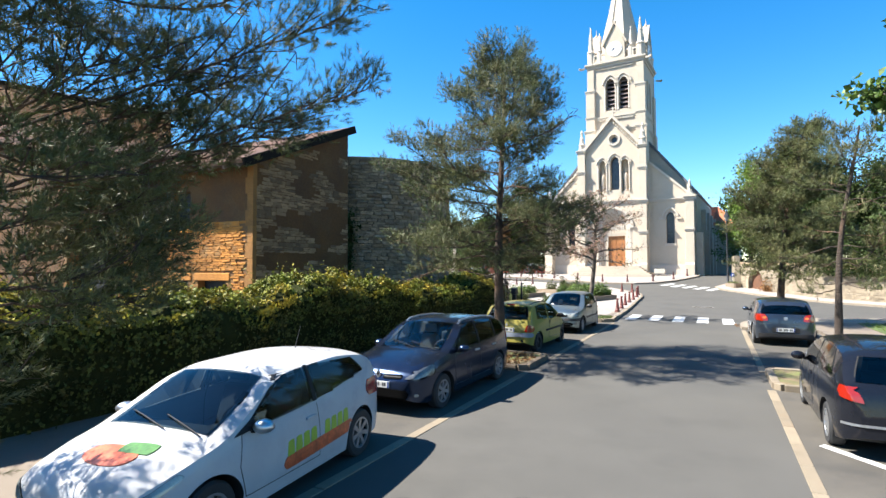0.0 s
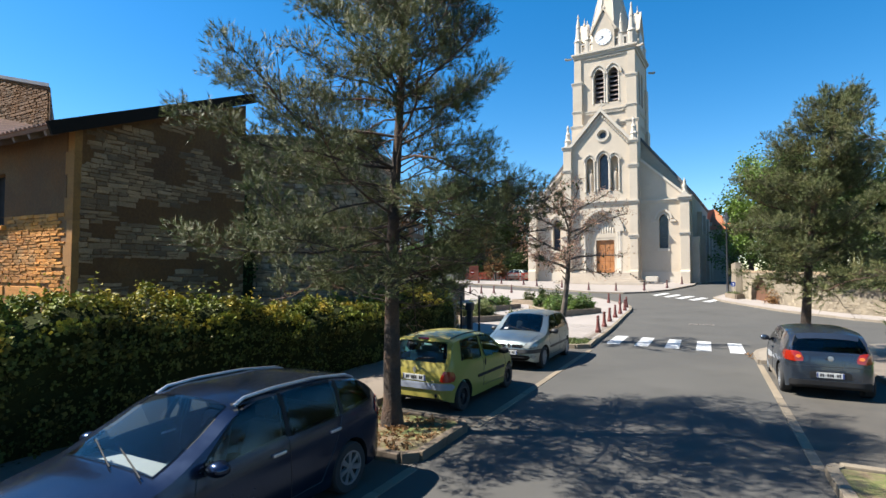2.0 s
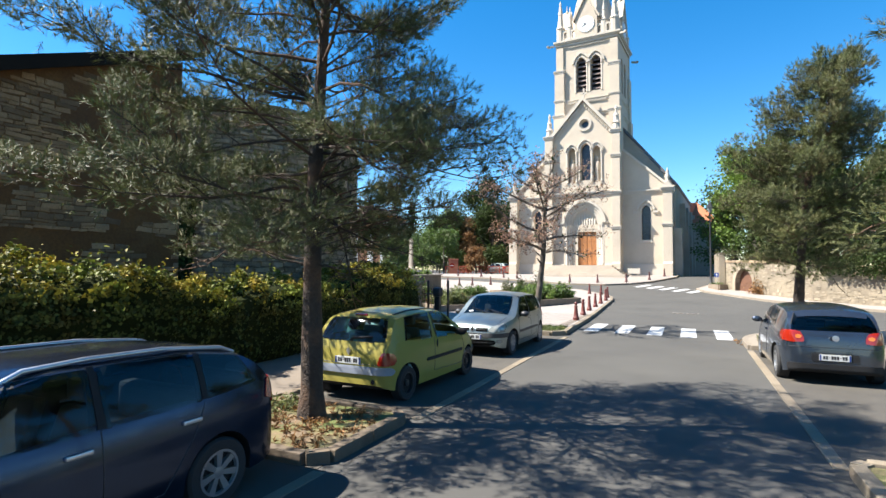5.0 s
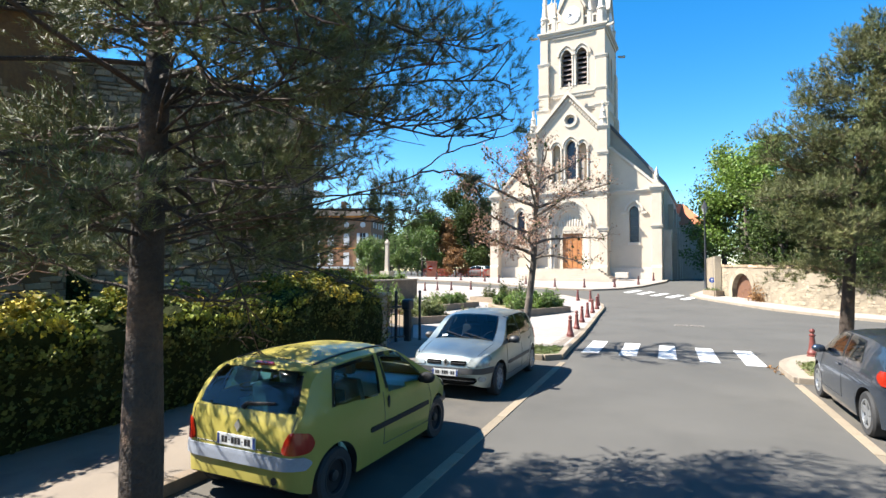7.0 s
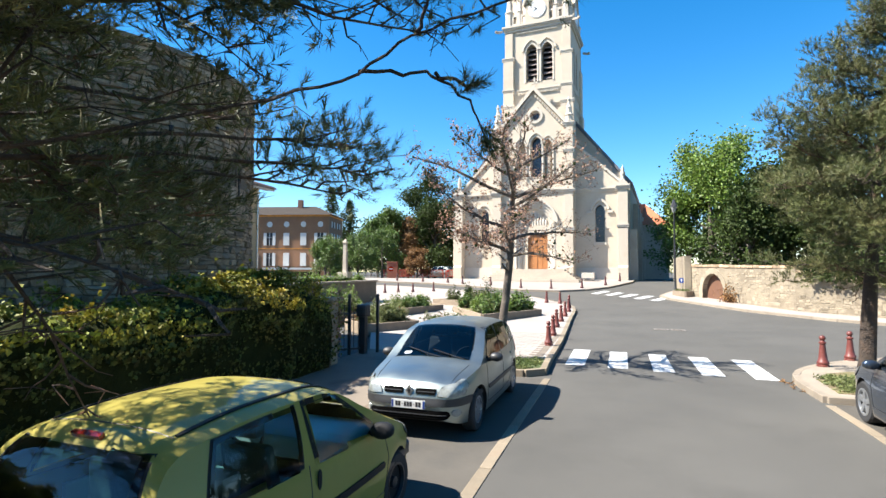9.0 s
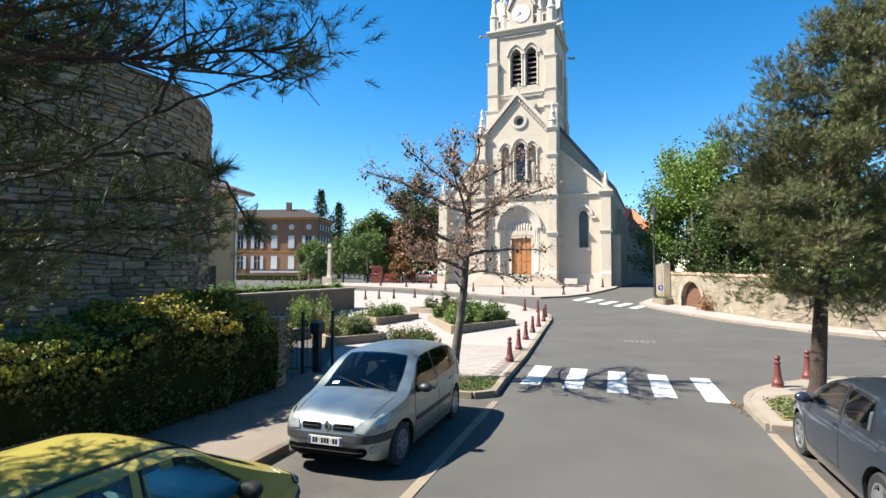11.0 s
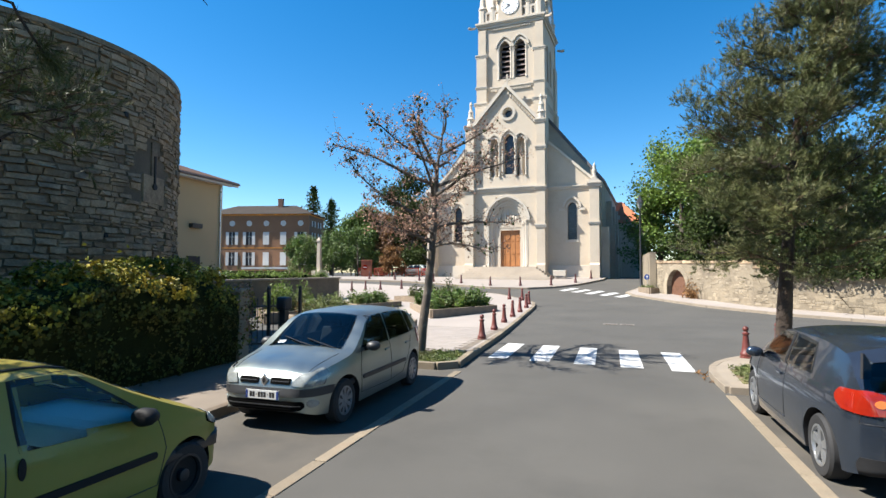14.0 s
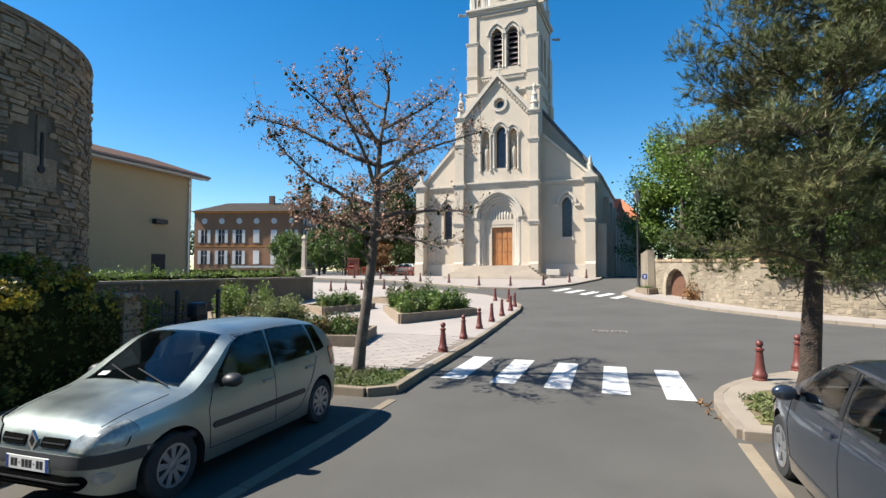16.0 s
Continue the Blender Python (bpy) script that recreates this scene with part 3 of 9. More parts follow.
for cx, r, zb, zs in ((0.12, 0.50, 9.75, 12.95), (-1.28, 0.38, 9.55, 12.75), (1.25, 0.38, 9.55, 12.75)):
    g = Geo().arch(cx, zs, r, r + 0.14, -0.04, 0.2, 0.25).arch(cx, zs + 0.04, r + 0.2, r + 0.32, -0.12, 0.1, 0.25)
    for s in (-1, 1):
        g.lathe([(0.11, zb), (0.13, zb + 0.12), (0.085, zb + 0.2), (0.085, zs - 0.3), (0.12, zs - 0.2), (0.15, zs)], 10, pose(cx + s * (r + 0.1), 0.02, 0))
    pieces("surround_stone", g, M_CHURCH_MOULD, church)
for cx in (-1.28, 1.25):
    g = Geo().lathe([(0.24, 9.5), (0.26, 9.7), (0.2, 9.75), (0.22, 10.2), (0.25, 10.9), (0.27, 11.4), (0.2, 11.62), (0.09, 11.7), (0.13, 11.8), (0.14, 11.95), (0.1, 12.1), (0.01, 12.15)], 12, pose(cx, 0.38, 0))
    cpart("statue", g, M_CHURCH, smooth=50)
# gable coping with small blocks beneath it
g = Geo()
for x0, z0, x1, z1 in ((-3.55, 14.15, -0.1, 18.0), (3.1, 14.25, -0.1, 18.0)):
    n = Vector((-(z1 - z0), x1 - x0)).normalized() * (1 if x0 < 0 else -1)
    n = n if n.y > 0 else -n
    g.prism([(x0, z0), (x1, z1), (x1 + n.x * 0.0, z1 + 0.42), (x0 + n.x * 0.3, z0 + n.y * 0.3 + 0.05)], -0.22, 1.35)
pieces("gable_coping", g, M_CHURCH_MOULD, church)
g = Geo()
for x0, z0 in ((-3.3, 14.25), (2.85, 14.35)):
    for i in range(13):
        t = (i + 0.6) / 13.5
        x, z = x0 + (-0.1 - x0) * t, z0 + (17.85 - z0) * t
        g.box(x - 0.07, x + 0.07, -0.1, 0.1, z - 0.3, z - 0.08)
pieces("gable_block", g, M_CHURCH_MOULD, church)
cpart("gable_cross", Geo().box(-0.17, -0.03, 0.3, 0.45, 17.9, 19.4).box(-0.42, 0.22, 0.3, 0.45, 18.75, 18.92).lathe([(0.2, 17.9), (0.26, 18.1), (0.12, 18.3)], 8, pose(-0.1, 0.38, 0)), M_CHURCH_MOULD)
g = moulding(Geo(), -3.3, 2.85, 0.0, 8.15, 0.22, 0.42, False)
cpart("front_cornice", g, M_CHURCH_MOULD)
# buttresses of the centre bay, with weathered set-offs and pinnacles
for x0, x1 in ((-4.08, -3.22), (2.77, 3.57)):
    g = Geo()
    stepped(g, x0, x1, 1.5, [(-0.62, -0.3), (-0.54, 1.4), (-0.46, 4.7), (-0.38, 8.3), (-0.3, 11.9), (-0.3, 14.4)])
    cpart("buttress", g, bevel=0.02)
    g = Geo()
    for z, d, o in ((4.62, -0.54, 0.12), (8.1, -0.46, 0.16), (11.8, -0.38, 0.12), (14.3, -0.3, 0.14)):
        moulding(g, x0, x1, d, z, o, 0.32)
    pieces("buttress_moulding", g, M_CHURCH_MOULD, church)
    c = (x0 + x1) / 2
    g = Geo().lathe([(0.46, 14.6), (0.46, 14.75), (0.36, 14.8), (0.34, 15.2), (0.42, 15.3), (0.28, 15.5), (0.24, 15.9), (0.28, 16.0), (0.14, 16.3), (0.12, 16.6), (0.17, 16.75), (0.1, 16.95), (0.02, 17.1)], 8, pose(c, 0.1, 0))
    cpart("pinnacle", g, M_CHURCH_MOULD)
# portal orders, tympanum, lintel and doors
g = Geo()
for i, (r, d) in enumerate(((1.95, -0.03), (1.72, 0.11), (1.5, 0.25))):
    g.arch(-0.08, PORT_S, r - 0.2, r, d, d + 0.36, 0.12, 20)
    g.box(-0.08 - r, -0.08 - r + 0.2, d, d + 0.36, 1.05, PORT_S)
    g.box(-0.08 + r - 0.2, -0.08 + r, d, d + 0.36, 1.05, PORT_S)
pieces("portal_stone", g, M_CHURCH_MOULD, church)
g = Geo().arch(-0.08, PORT_S + 0.02, 1.97, 2.2, -0.2, 0.1, 0.12, 20)
moulding(g, -2.4, -2.0, 0.0, PORT_S - 0.1, 0.12, 0.25)
moulding(g, 1.84, 2.25, 0.0, PORT_S - 0.1, 0.12, 0.25)
pieces("hood_stone", g, M_CHURCH_MOULD, church)
g = Geo()
for s in (-1, 1):
    for k, r in enumerate((1.78, 1.55)):
        g.lathe([(0.14, 1.1), (0.16, 1.25), (0.1, 1.35), (0.1, PORT_S - 0.45), (0.14, PORT_S - 0.35), (0.18, PORT_S - 0.05)], 10, pose(-0.08 + s * (r + 0.02), 0.06 + 0.14 * k, 0))
pieces("portal_column", g, M_CHURCH_MOULD, church, smooth=40)
cpart("tympanum", Geo().prism(arch_outline(-0.08, PORT_S - 0.3, PORT_S, 1.5, 0.12), 0.44, 1.2).box(-1.5, 1.36, 0.33, 1.2, 4.75, 5.2), M_CHURCH)
g = Geo()
rnd = random.Random(4)
for i in range(9):
    x = -1.1 + i * 0.255
    hgt = 1.35 - abs(i - 4) * 0.18
    g.lathe([(0.11, 5.2), (0.14, 5.2 + hgt * 0.4), (0.1, 5.2 + hgt * 0.72), (0.05, 5.2 + hgt * 0.76), (0.085, 5.2 + hgt * 0.88), (0.01, 5.2 + hgt)], 8, pose(x, 0.44, 0))
pieces("relief_figure", g, M_CHURCH_MOULD, church, smooth=50)
pieces("door_jamb", Geo().box(-1.34, -0.82, 0.36, 1.2, 1.05, 4.8).box(1.06, 1.3, 0.36, 1.2, 1.05, 4.8).box(-0.82, 1.06, 0.36, 1.2, 4.5, 4.8), M_CHURCH, church)
door = cpart("church_door", Geo().box(-0.82, 0.115, 0.56, 0.64, 1.08, 4.5).box(0.125, 1.06, 0.56, 0.64, 1.08, 4.5), M_WOOD_DOOR, "varnished brown double door")
for x in (-0.82, 0.125):
    g = Geo()
    for z0, z1 in ((1.15, 2.2), (2.3, 3.4), (3.5, 4.4)):
        for dx in (0.05, 0.5):
            g.box(x + dx, x + dx + 0.38, 0.53, 0.565, z0, z1)
    pieces("door_panel", g, M_WOOD_DOOR, door, bevel=0.012)
# steps
g = Geo()
for i in range(6):
    e = i * 0.31
    g.box(-3.2 - e * 0.75, 2.85 + e * 0.95, -1.0 - e, 1.2, -0.3, 1.08 - i * 0.18)
pieces("step", g, M_CHURCH_SIDE, church, bevel=0.015)
# side bays
for s, x0, x1, wx in ((-1, -8.2, -4.0, -5.3), (1, 3.5, 8.15, 5.74)):
    hole = arch_outline(wx, 3.55, 6.45, 0.42, 0.3)
    inner, outer = (3.4, 7.45) if s > 0 else (-3.9, -7.5)
    top = [(x0, 8.4), (x0, -0.3), (x1, -0.3), (x1, 8.4)] + ([(7.5, 9.0), (3.5, 12.7)] if s > 0 else [(-4.0, 12.7), (-7.5, 9.0)])
    cpart("aisle_wall", pierced(top, [hole], 1.0, 1.7))
    cpart("aisle_window", Geo().prism(arch_outline(wx, 3.5, 6.45, 0.44, 0.3), 1.38, 1.42), M_LEADED, "tall leaded lancet window")
    g = Geo().arch(wx, 6.45, 0.42, 0.55, 0.94, 1.2, 0.3).arch(wx, 6.5, 0.66, 0.84, 0.84, 1.1, 0.3)
    g.box(wx - 1.15, wx - 0.64, 0.86, 1.1, 6.2, 6.42).box(wx + 0.64, wx + 1.15, 0.86, 1.1, 6.2, 6.42)
    g.prism([(wx - 0.6, 3.3), (wx + 0.6, 3.3), (wx + 0.5, 3.55), (wx - 0.5, 3.55)], 0.88, 1.3)
    pieces("surround_stone", g, M_CHURCH_MOULD, church)
    g = Geo()
    for z in np.arange(3.8, 6.9, 0.42):
        g.box(wx - 0.42, wx + 0.42, 1.36, 1.385, z, z + 0.03)
    pieces("glazing_bar", g, M_BLACK_IRON, church)
    g = moulding(Geo(), x0, x1, 1.0, 8.15, 0.2, 0.36, False)
    a, b = ((7.7, 8.75), (3.4, 12.75)) if s > 0 else ((-7.75, 8.75), (-3.9, 12.75))
    g.prism([a, b, (b[0], b[1] + 0.34), (a[0], a[1] + 0.3)], 0.85, 1.75)
    pieces("aisle_cornice", g, M_CHURCH_MOULD, church)
    bx0, bx1 = (7.35, 8.2) if s > 0 else (-8.25, -7.4)
    g = stepped(Geo(), bx0, bx1, 1.6, [(-0.1, -0.3), (0.05, 1.4), (0.25, 4.9), (0.25, 8.6)])
    ox0, ox1 = (8.1, 8.9) if s > 0 else (-8.95, -8.15)
    g.box(ox0, ox1, 1.7, 2.5, -0.3, 4.7)
    pieces("buttress", g, M_CHURCH, church, bevel=0.02)
    g = moulding(Geo(), bx0, bx1, 0.05, 4.8, 0.1, 0.25)
    moulding(g, bx0, bx1, 0.25, 8.2, 0.2, 0.4)
    g.prism([(bx0 - 0.1, 8.6), (bx1 + 0.1, 8.6), ((bx0 + bx1) / 2, 9.15)], 0.1, 1.4)
    pieces("buttress_moulding", g, M_CHURCH_MOULD, church)
    g = Geo().lathe([(0.26, 8.9), (0.2, 9.15), (0.13, 9.25), (0.2, 9.5), (0.23, 9.7), (0.12, 9.9), (0.16, 10.0), (0.05, 10.3), (0.01, 10.45)], 8, pose((bx0 + bx1) / 2, 0.6, 0))
    cpart("finial", g, M_CHURCH_MOULD, smooth=60)
# plinth
g = Geo().box(-3.25, -2.1, -0.12, 0.2, -0.3, 1.25).box(1.95, 2.8, -0.12, 0.2, -0.3, 1.25).box(-7.5, -4.05, 0.86, 1.2, -0.3, 1.2).box(3.55, 7.4, 0.86, 1.2, -0.3, 1.2)
pieces("plinth", g, M_CHURCH_MOULD, church, bevel=0.02)

# tower
T0, T1, TD0, TD1 = -3.12, 3.14, 1.2, 7.6
bel = [arch_outline(-0.55, 19.3, 22.35, 0.52, 0.35), arch_outline(0.95, 19.3, 22.35, 0.52, 0.35)]
cpart("tower_front", pierced([(T0, 8), (T1, 8), (T1, 25.2), (T0, 25.2)], bel, TD0, TD0 + 0.8))
sidebel = [arch_outline(3.6, 19.3, 22.35, 0.52, 0.35), arch_outline(5.2, 19.3, 22.35, 0.52, 0.35)]
for x, nm in ((T0, "tower_side"), (T1 - 0.8, "tower_side")):
    bm = pierced([(TD0 + 0.8, 8), (TD1, 8), (TD1, 25.2), (TD0 + 0.8, 25.2)], sidebel, 0.0, 0.8)
    for v in bm.verts:
        v.co = Vector((x + v.co.y, v.co.x, v.co.z))
    cpart(nm, bm, M_CHURCH)
cpart("tower_back", Geo().box(T0 + 0.8, T1 - 0.8, TD1 - 0.8, TD1, 8, 25.2), M_CHURCH)
cpart("belfry_floor", Geo().box(T0 + 0.81, T1 - 0.81, TD0 + 0.81, TD1 - 0.81, 18.4, 18.9).box(T0 + 0.81, T1 - 0.81, 4.2, 4.4, 18.9, 24.8).box(T0 + 0.81, T1 - 0.81, TD0 + 0.81, TD1 - 0.81, 24.7, 25.1), M_DARK)
for cx in (-0.55, 0.95):
    for i in range(7):
        z = 19.5 + i * 0.5
        w = 0.5 if z < 22.4 else 0.4
        g = Geo().add([(cx - w, TD0 + 0.2, z), (cx + w, TD0 + 0.2, z), (cx + w, TD0 + 0.2, z + 0.06), (cx - w, TD0 + 0.2, z + 0.06), (cx - w, TD0 + 0.55, z + 0.3), (cx + w, TD0 + 0.55, z + 0.3), (cx + w, TD0 + 0.55, z + 0.36), (cx - w, TD0 + 0.55, z + 0.36)],
                      [(0, 1, 2, 3), (4, 7, 6, 5), (3, 2, 6, 7), (0, 4, 5, 1), (0, 3, 7, 4), (1, 5, 6, 2)])
        cpart("louvre", g, M_LOUVRE)
    g = Geo().arch(cx, 22.35, 0.52, 0.68, TD0 - 0.06, TD0 + 0.3, 0.35).arch(cx, 22.4, 0.76, 0.92, TD0 - 0.14, TD0 + 0.1, 0.35)
    g.lathe([(0.13, 19.3), (0.1, 19.5), (0.1, 22.0), (0.17, 22.3)], 10, pose(cx - 0.62, TD0 + 0.05, 0)).lathe([(0.13, 19.3), (0.1, 19.5), (0.1, 22.0), (0.17, 22.3)], 10, pose(cx + 0.62, TD0 + 0.05, 0))
    pieces("surround_stone", g, M_CHURCH_MOULD, church)
for cy in (3.6, 5.2):
    for i in range(7):
        z = 19.5 + i * 0.5
        cpart("louvre", Geo().box(T1 - 0.55, T1 - 0.2, cy - 0.5, cy + 0.5, z, z + 0.06), M_LOUVRE)
for x, y in ((T0, TD0), (T1, TD0), (T0, TD1), (T1, TD1)):
    sx, sy = (-1 if x < 0 else 1), (-1 if y < 3 else 1)
    xa, xb = sorted((x - sx * 0.85, x + sx * 0.34))
    ya, yb = sorted((y, y + sy * 0.38))
    g = Geo().box(xa, xb, ya, yb, 8, 17.0)
    xa2, xb2 = sorted((x - sx * 0.8, x + sx * 0.22))
    ya2, yb2 = sorted((y, y + sy * 0.28))
    g.box(xa2, xb2, ya2, yb2, 17.0, 21.8)
    xa3, xb3 = sorted((x - sx * 0.7, x + sx * 0.08))
    g.box(xa3, xb3, *sorted((y, y + sy * 0.14)), 21.8, 24.4)
    ya4, yb4 = sorted((y - sy * 0.85, y))
    g.box(*sorted((x, x + sx * 0.34)), ya4, yb4, 8, 17.0).box(*sorted((x, x + sx * 0.22)), ya4, yb4, 17.0, 21.8)
    pieces("tower_buttress", g, M_CHURCH, church, bevel=0.015)
    g = Geo()
    moulding(g, xa, xb, y + (0 if sy > 0 else -0.36), 16.8, 0.1, 0.3) if sy < 0 else None
    moulding(g, xa2, xb2, y - 0.26, 21.6, 0.1, 0.3) if sy < 0 else None
    moulding(g, xa2, xb2, y - 0.28, 18.5, 0.08, 0.22) if sy < 0 else None
    if g.v:
        pieces("buttress_moulding", g, M_CHURCH_MOULD, church)
g = Geo()
for z, o, hh in ((16.7, 0.16, 0.4), (18.3, 0.12, 0.3), (24.5, 0.34, 0.6)):
    for k, (f, a, b) in enumerate(((0.4, 0, 0.45), (0.75, 0.45, 0.7), (1.0, 0.7, 1.0))):
        g.box(T0 - o * f, T1 + o * f, TD0 - o * f, TD1 + o * f, z + hh * a, z + hh * b)
pieces("tower_string_course", g, M_CHURCH_MOULD, church)
g = Geo()
for z in (18.15, 24.25):
    for i in range(24):
        x = -1.9 + i * 0.165
        g.box(x, x + 0.09, TD0 - 0.12, TD0 + 0.05, z, z + 0.2)
pieces("dentil", g, M_CHURCH_MOULD, church)
for x, y, a in ((T0 - 0.3, TD0 - 0.2, 200), (T1 + 0.3, TD0 - 0.2, -20), (T1 + 0.3, TD1, 20)):
    g = Geo().box(0, 0.62, -0.07, 0.07, -0.1, 0.1).box(0.5, 0.75, -0.1, 0.1, -0.02, 0.18)
    o = cpart("gargoyle", g, M_CHURCH_SIDE, bevel=0.03)
    o.matrix_basis = pose(x, y, 24.7 if y < 3 else 24.0, 0, 8, a)
# parapet, clock gables, pinnacles and spire
g = Geo()
for x0, x1, y0, y1 in ((T0, T1, TD0, TD0 + 0.25), (T0, T1, TD1 - 0.25, TD1), (T0, T0 + 0.25, TD0 + 0.25, TD1 - 0.25), (T1 - 0.25, T1, TD0 + 0.25, TD1 - 0.25)):
    g.box(x0, x1, y0, y1, 25.1, 25.35)
    g.box(x0, x1, y0, y1, 26.05, 26.25)
    n = int(max(x1 - x0, y1 - y0) / 0.42)
    for i in range(n):
        t = (i + 0.5) / n
        cx, cy = x0 + (x1 - x0) * t, y0 + (y1 - y0) * t
        if x1 - x0 > 1:
            g.box(cx - 0.09, cx + 0.09, y0, y1, 25.35, 26.05)
        else:
            g.box(x0, x1, cy - 0.09, cy + 0.09, 25.35, 26.05)
pieces("parapet_stone", g, M_CHURCH_MOULD, church)
TC = (TD0 + TD1) / 2
for k, (px_, py_, a) in enumerate(((0.01, TD0, 0), (T1, TC, 90), (T0, TC, -90))):
    m = pose(px_, py_, 0, 0, 0, a)
    g = Geo().prism([(-1.15, 25.1), (1.15, 25.1), (1.15, 27.1), (0, 29.3), (-1.15, 27.1)], -0.1, 0.7)
    for s in (-1, 1):
        g.prism([(s * 1.3, 26.95), (0, 29.45), (0, 29.8), (s * 1.42, 27.15)], -0.22, 0.75)
    g.lathe([(0.14, 29.5), (0.2, 29.75), (0.06, 30.0), (0.02, 30.6)], 8, pose(0, 0.2, 0))
    o = cpart("clock_gable", g, M_CHURCH)
    o.matrix_basis = m
    disc = [(0.86 * math.cos(t), 26.45 + 0.86 * math.sin(t)) for t in np.linspace(0, 2 * math.pi, 33)[:-1]]
    face = part("clock_face", Geo().prism(disc, -0.16, -0.11), mat("clock_enamel", (0.8, 0.8, 0.8), 0.3, var=0.02, bump=0), o, "white enamel clock face")
    pointers = Geo()
    for ang, ln, w in ((-118, 0.62, 0.05), (-62, 0.42, 0.07)):
        u = Vector((math.sin(radians(ang)), math.cos(radians(ang))))
        n = Vector((u.y, -u.x)) * w
        pointers.prism([(-n.x, 26.45 - n.y), (n.x, 26.45 + n.y), (u.x * ln, 26.45 + u.y * ln)], -0.185, -0.168)
    for i in range(12):
        t = 2 * math.pi * i / 12
        u, n = Vector((math.sin(t), math.cos(t))), Vector((math.cos(t), -math.sin(t))) * 0.03
        pointers.prism([(u.x * 0.68 - n.x, 26.45 + u.y * 0.68 - n.y), (u.x * 0.68 + n.x, 26.45 + u.y * 0.68 + n.y), (u.x * 0.8 + n.x, 26.45 + u.y * 0.8 + n.y), (u.x * 0.8 - n.x, 26.45 + u.y * 0.8 - n.y)], -0.175, -0.162)
    part("clock_pointers", pointers, M_INK, face)
for x, y in ((T0 + 0.3, TD0 + 0.3), (T1 - 0.3, TD0 + 0.3), (T0 + 0.3, TD1 - 0.3), (T1 - 0.3, TD1 - 0.3), (T0 + 1.35, TD0 + 0.25), (T1 - 1.35, TD0 + 0.25), (T1 - 0.25, TD0 + 1.5)):
    big = 1.0 if abs(x) > 2.5 and (y < 2 or y > 6.5) else 0.72
    g = Geo().lathe([(0.42 * big, 25.1), (0.42 * big, 26.5), (0.5 * big, 26.6), (0.34 * big, 26.9), (0.22 * big, 26.4 + 1.7 * big), (0.26 * big, 26.4 + 1.8 * big), (0.08 * big, 26.4 + 2.9 * big), (0.12 * big, 26.4 + 3.0 * big), (0.02, 26.4 + 3.4 * big)], 8, pose(x, y, 0, 0, 0, 22.5))
    cpart("pinnacle", g, M_CHURCH_MOULD)
sp = Geo().lathe([(2.85, 25.0), (2.4, 27.3), (1.2, 32.4), (0.12, 38.2), (0.02, 38.3)], 8, pose(0.01, TC, 0, 0, 0, 22.5))
cpart("spire", sp, M_CHURCH, "pale octagonal stone spire")
g = Geo()
for i in range(8):
    a = radians(22.5 + 45 * i)
    g.tube([(0.01 + r * math.cos(a), TC + r * math.sin(a), z) for r, z in ((2.87, 25.0), (2.42, 27.3), (1.22, 32.4), (0.13, 38.2))], [0.1, 0.09, 0.08, 0.05], 6)
pieces("spire_rib", g, M_CHURCH_MOULD, church)

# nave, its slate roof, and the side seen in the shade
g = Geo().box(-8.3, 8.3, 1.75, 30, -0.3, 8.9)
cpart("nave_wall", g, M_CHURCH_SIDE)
for k in range(5):
    y = 6.5 + 4.6 * k
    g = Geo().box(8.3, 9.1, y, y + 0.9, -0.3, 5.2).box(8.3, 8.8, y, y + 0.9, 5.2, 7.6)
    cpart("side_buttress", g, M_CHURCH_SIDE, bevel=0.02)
    if k < 4:
        cpart("side_window", Geo().box(8.28, 8.34, y + 2.3, y + 3.3, 2.8, 6.4), M_LEADED)
g = Geo()
for s in (1, -1):
    g.prism([(s * 8.35, 8.9), (0, 19.3), (0, 19.65), (s * 8.5, 9.1)], 2.6, 30)
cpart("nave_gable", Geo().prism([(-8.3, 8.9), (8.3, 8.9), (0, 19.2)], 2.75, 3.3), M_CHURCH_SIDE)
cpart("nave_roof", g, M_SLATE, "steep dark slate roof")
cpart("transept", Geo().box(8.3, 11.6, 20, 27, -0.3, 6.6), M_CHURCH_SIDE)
cpart("transept_roof", Geo().add([(8.3, 19.7, 6.6), (11.75, 19.7, 6.6), (11.75, 27.3, 6.6), (8.3, 27.3, 6.6), (8.3, 21.0, 9.3), (8.9, 23.5, 9.6), (8.9, 23.6, 9.6), (8.3, 26.0, 9.3)], [(0, 1, 2, 3), (4, 7, 6, 5), (0, 4, 5, 1), (1, 5, 6, 2), (2, 6, 7, 3), (3, 7, 4, 0)]), M_TILE_ORANGE, "orange clay tile roof")
# stone planter by the steps
pl = thing("planter", CH @ pose(4.9, -0.9, 0.13), "pale stone trough planter beside the church steps", "planter")
part("trough", Geo().box(-0.55, 0.55, -0.3, 0.3, 0.12, 0.62), M_CHURCH_MOULD, pl, bevel=0.03)
for s in (-1, 1):
    part("foot", Geo().box(s * 0.35 - 0.1, s * 0.35 + 0.1, -0.25, 0.25, -0.02, 0.13), M_CHURCH_MOULD, pl)

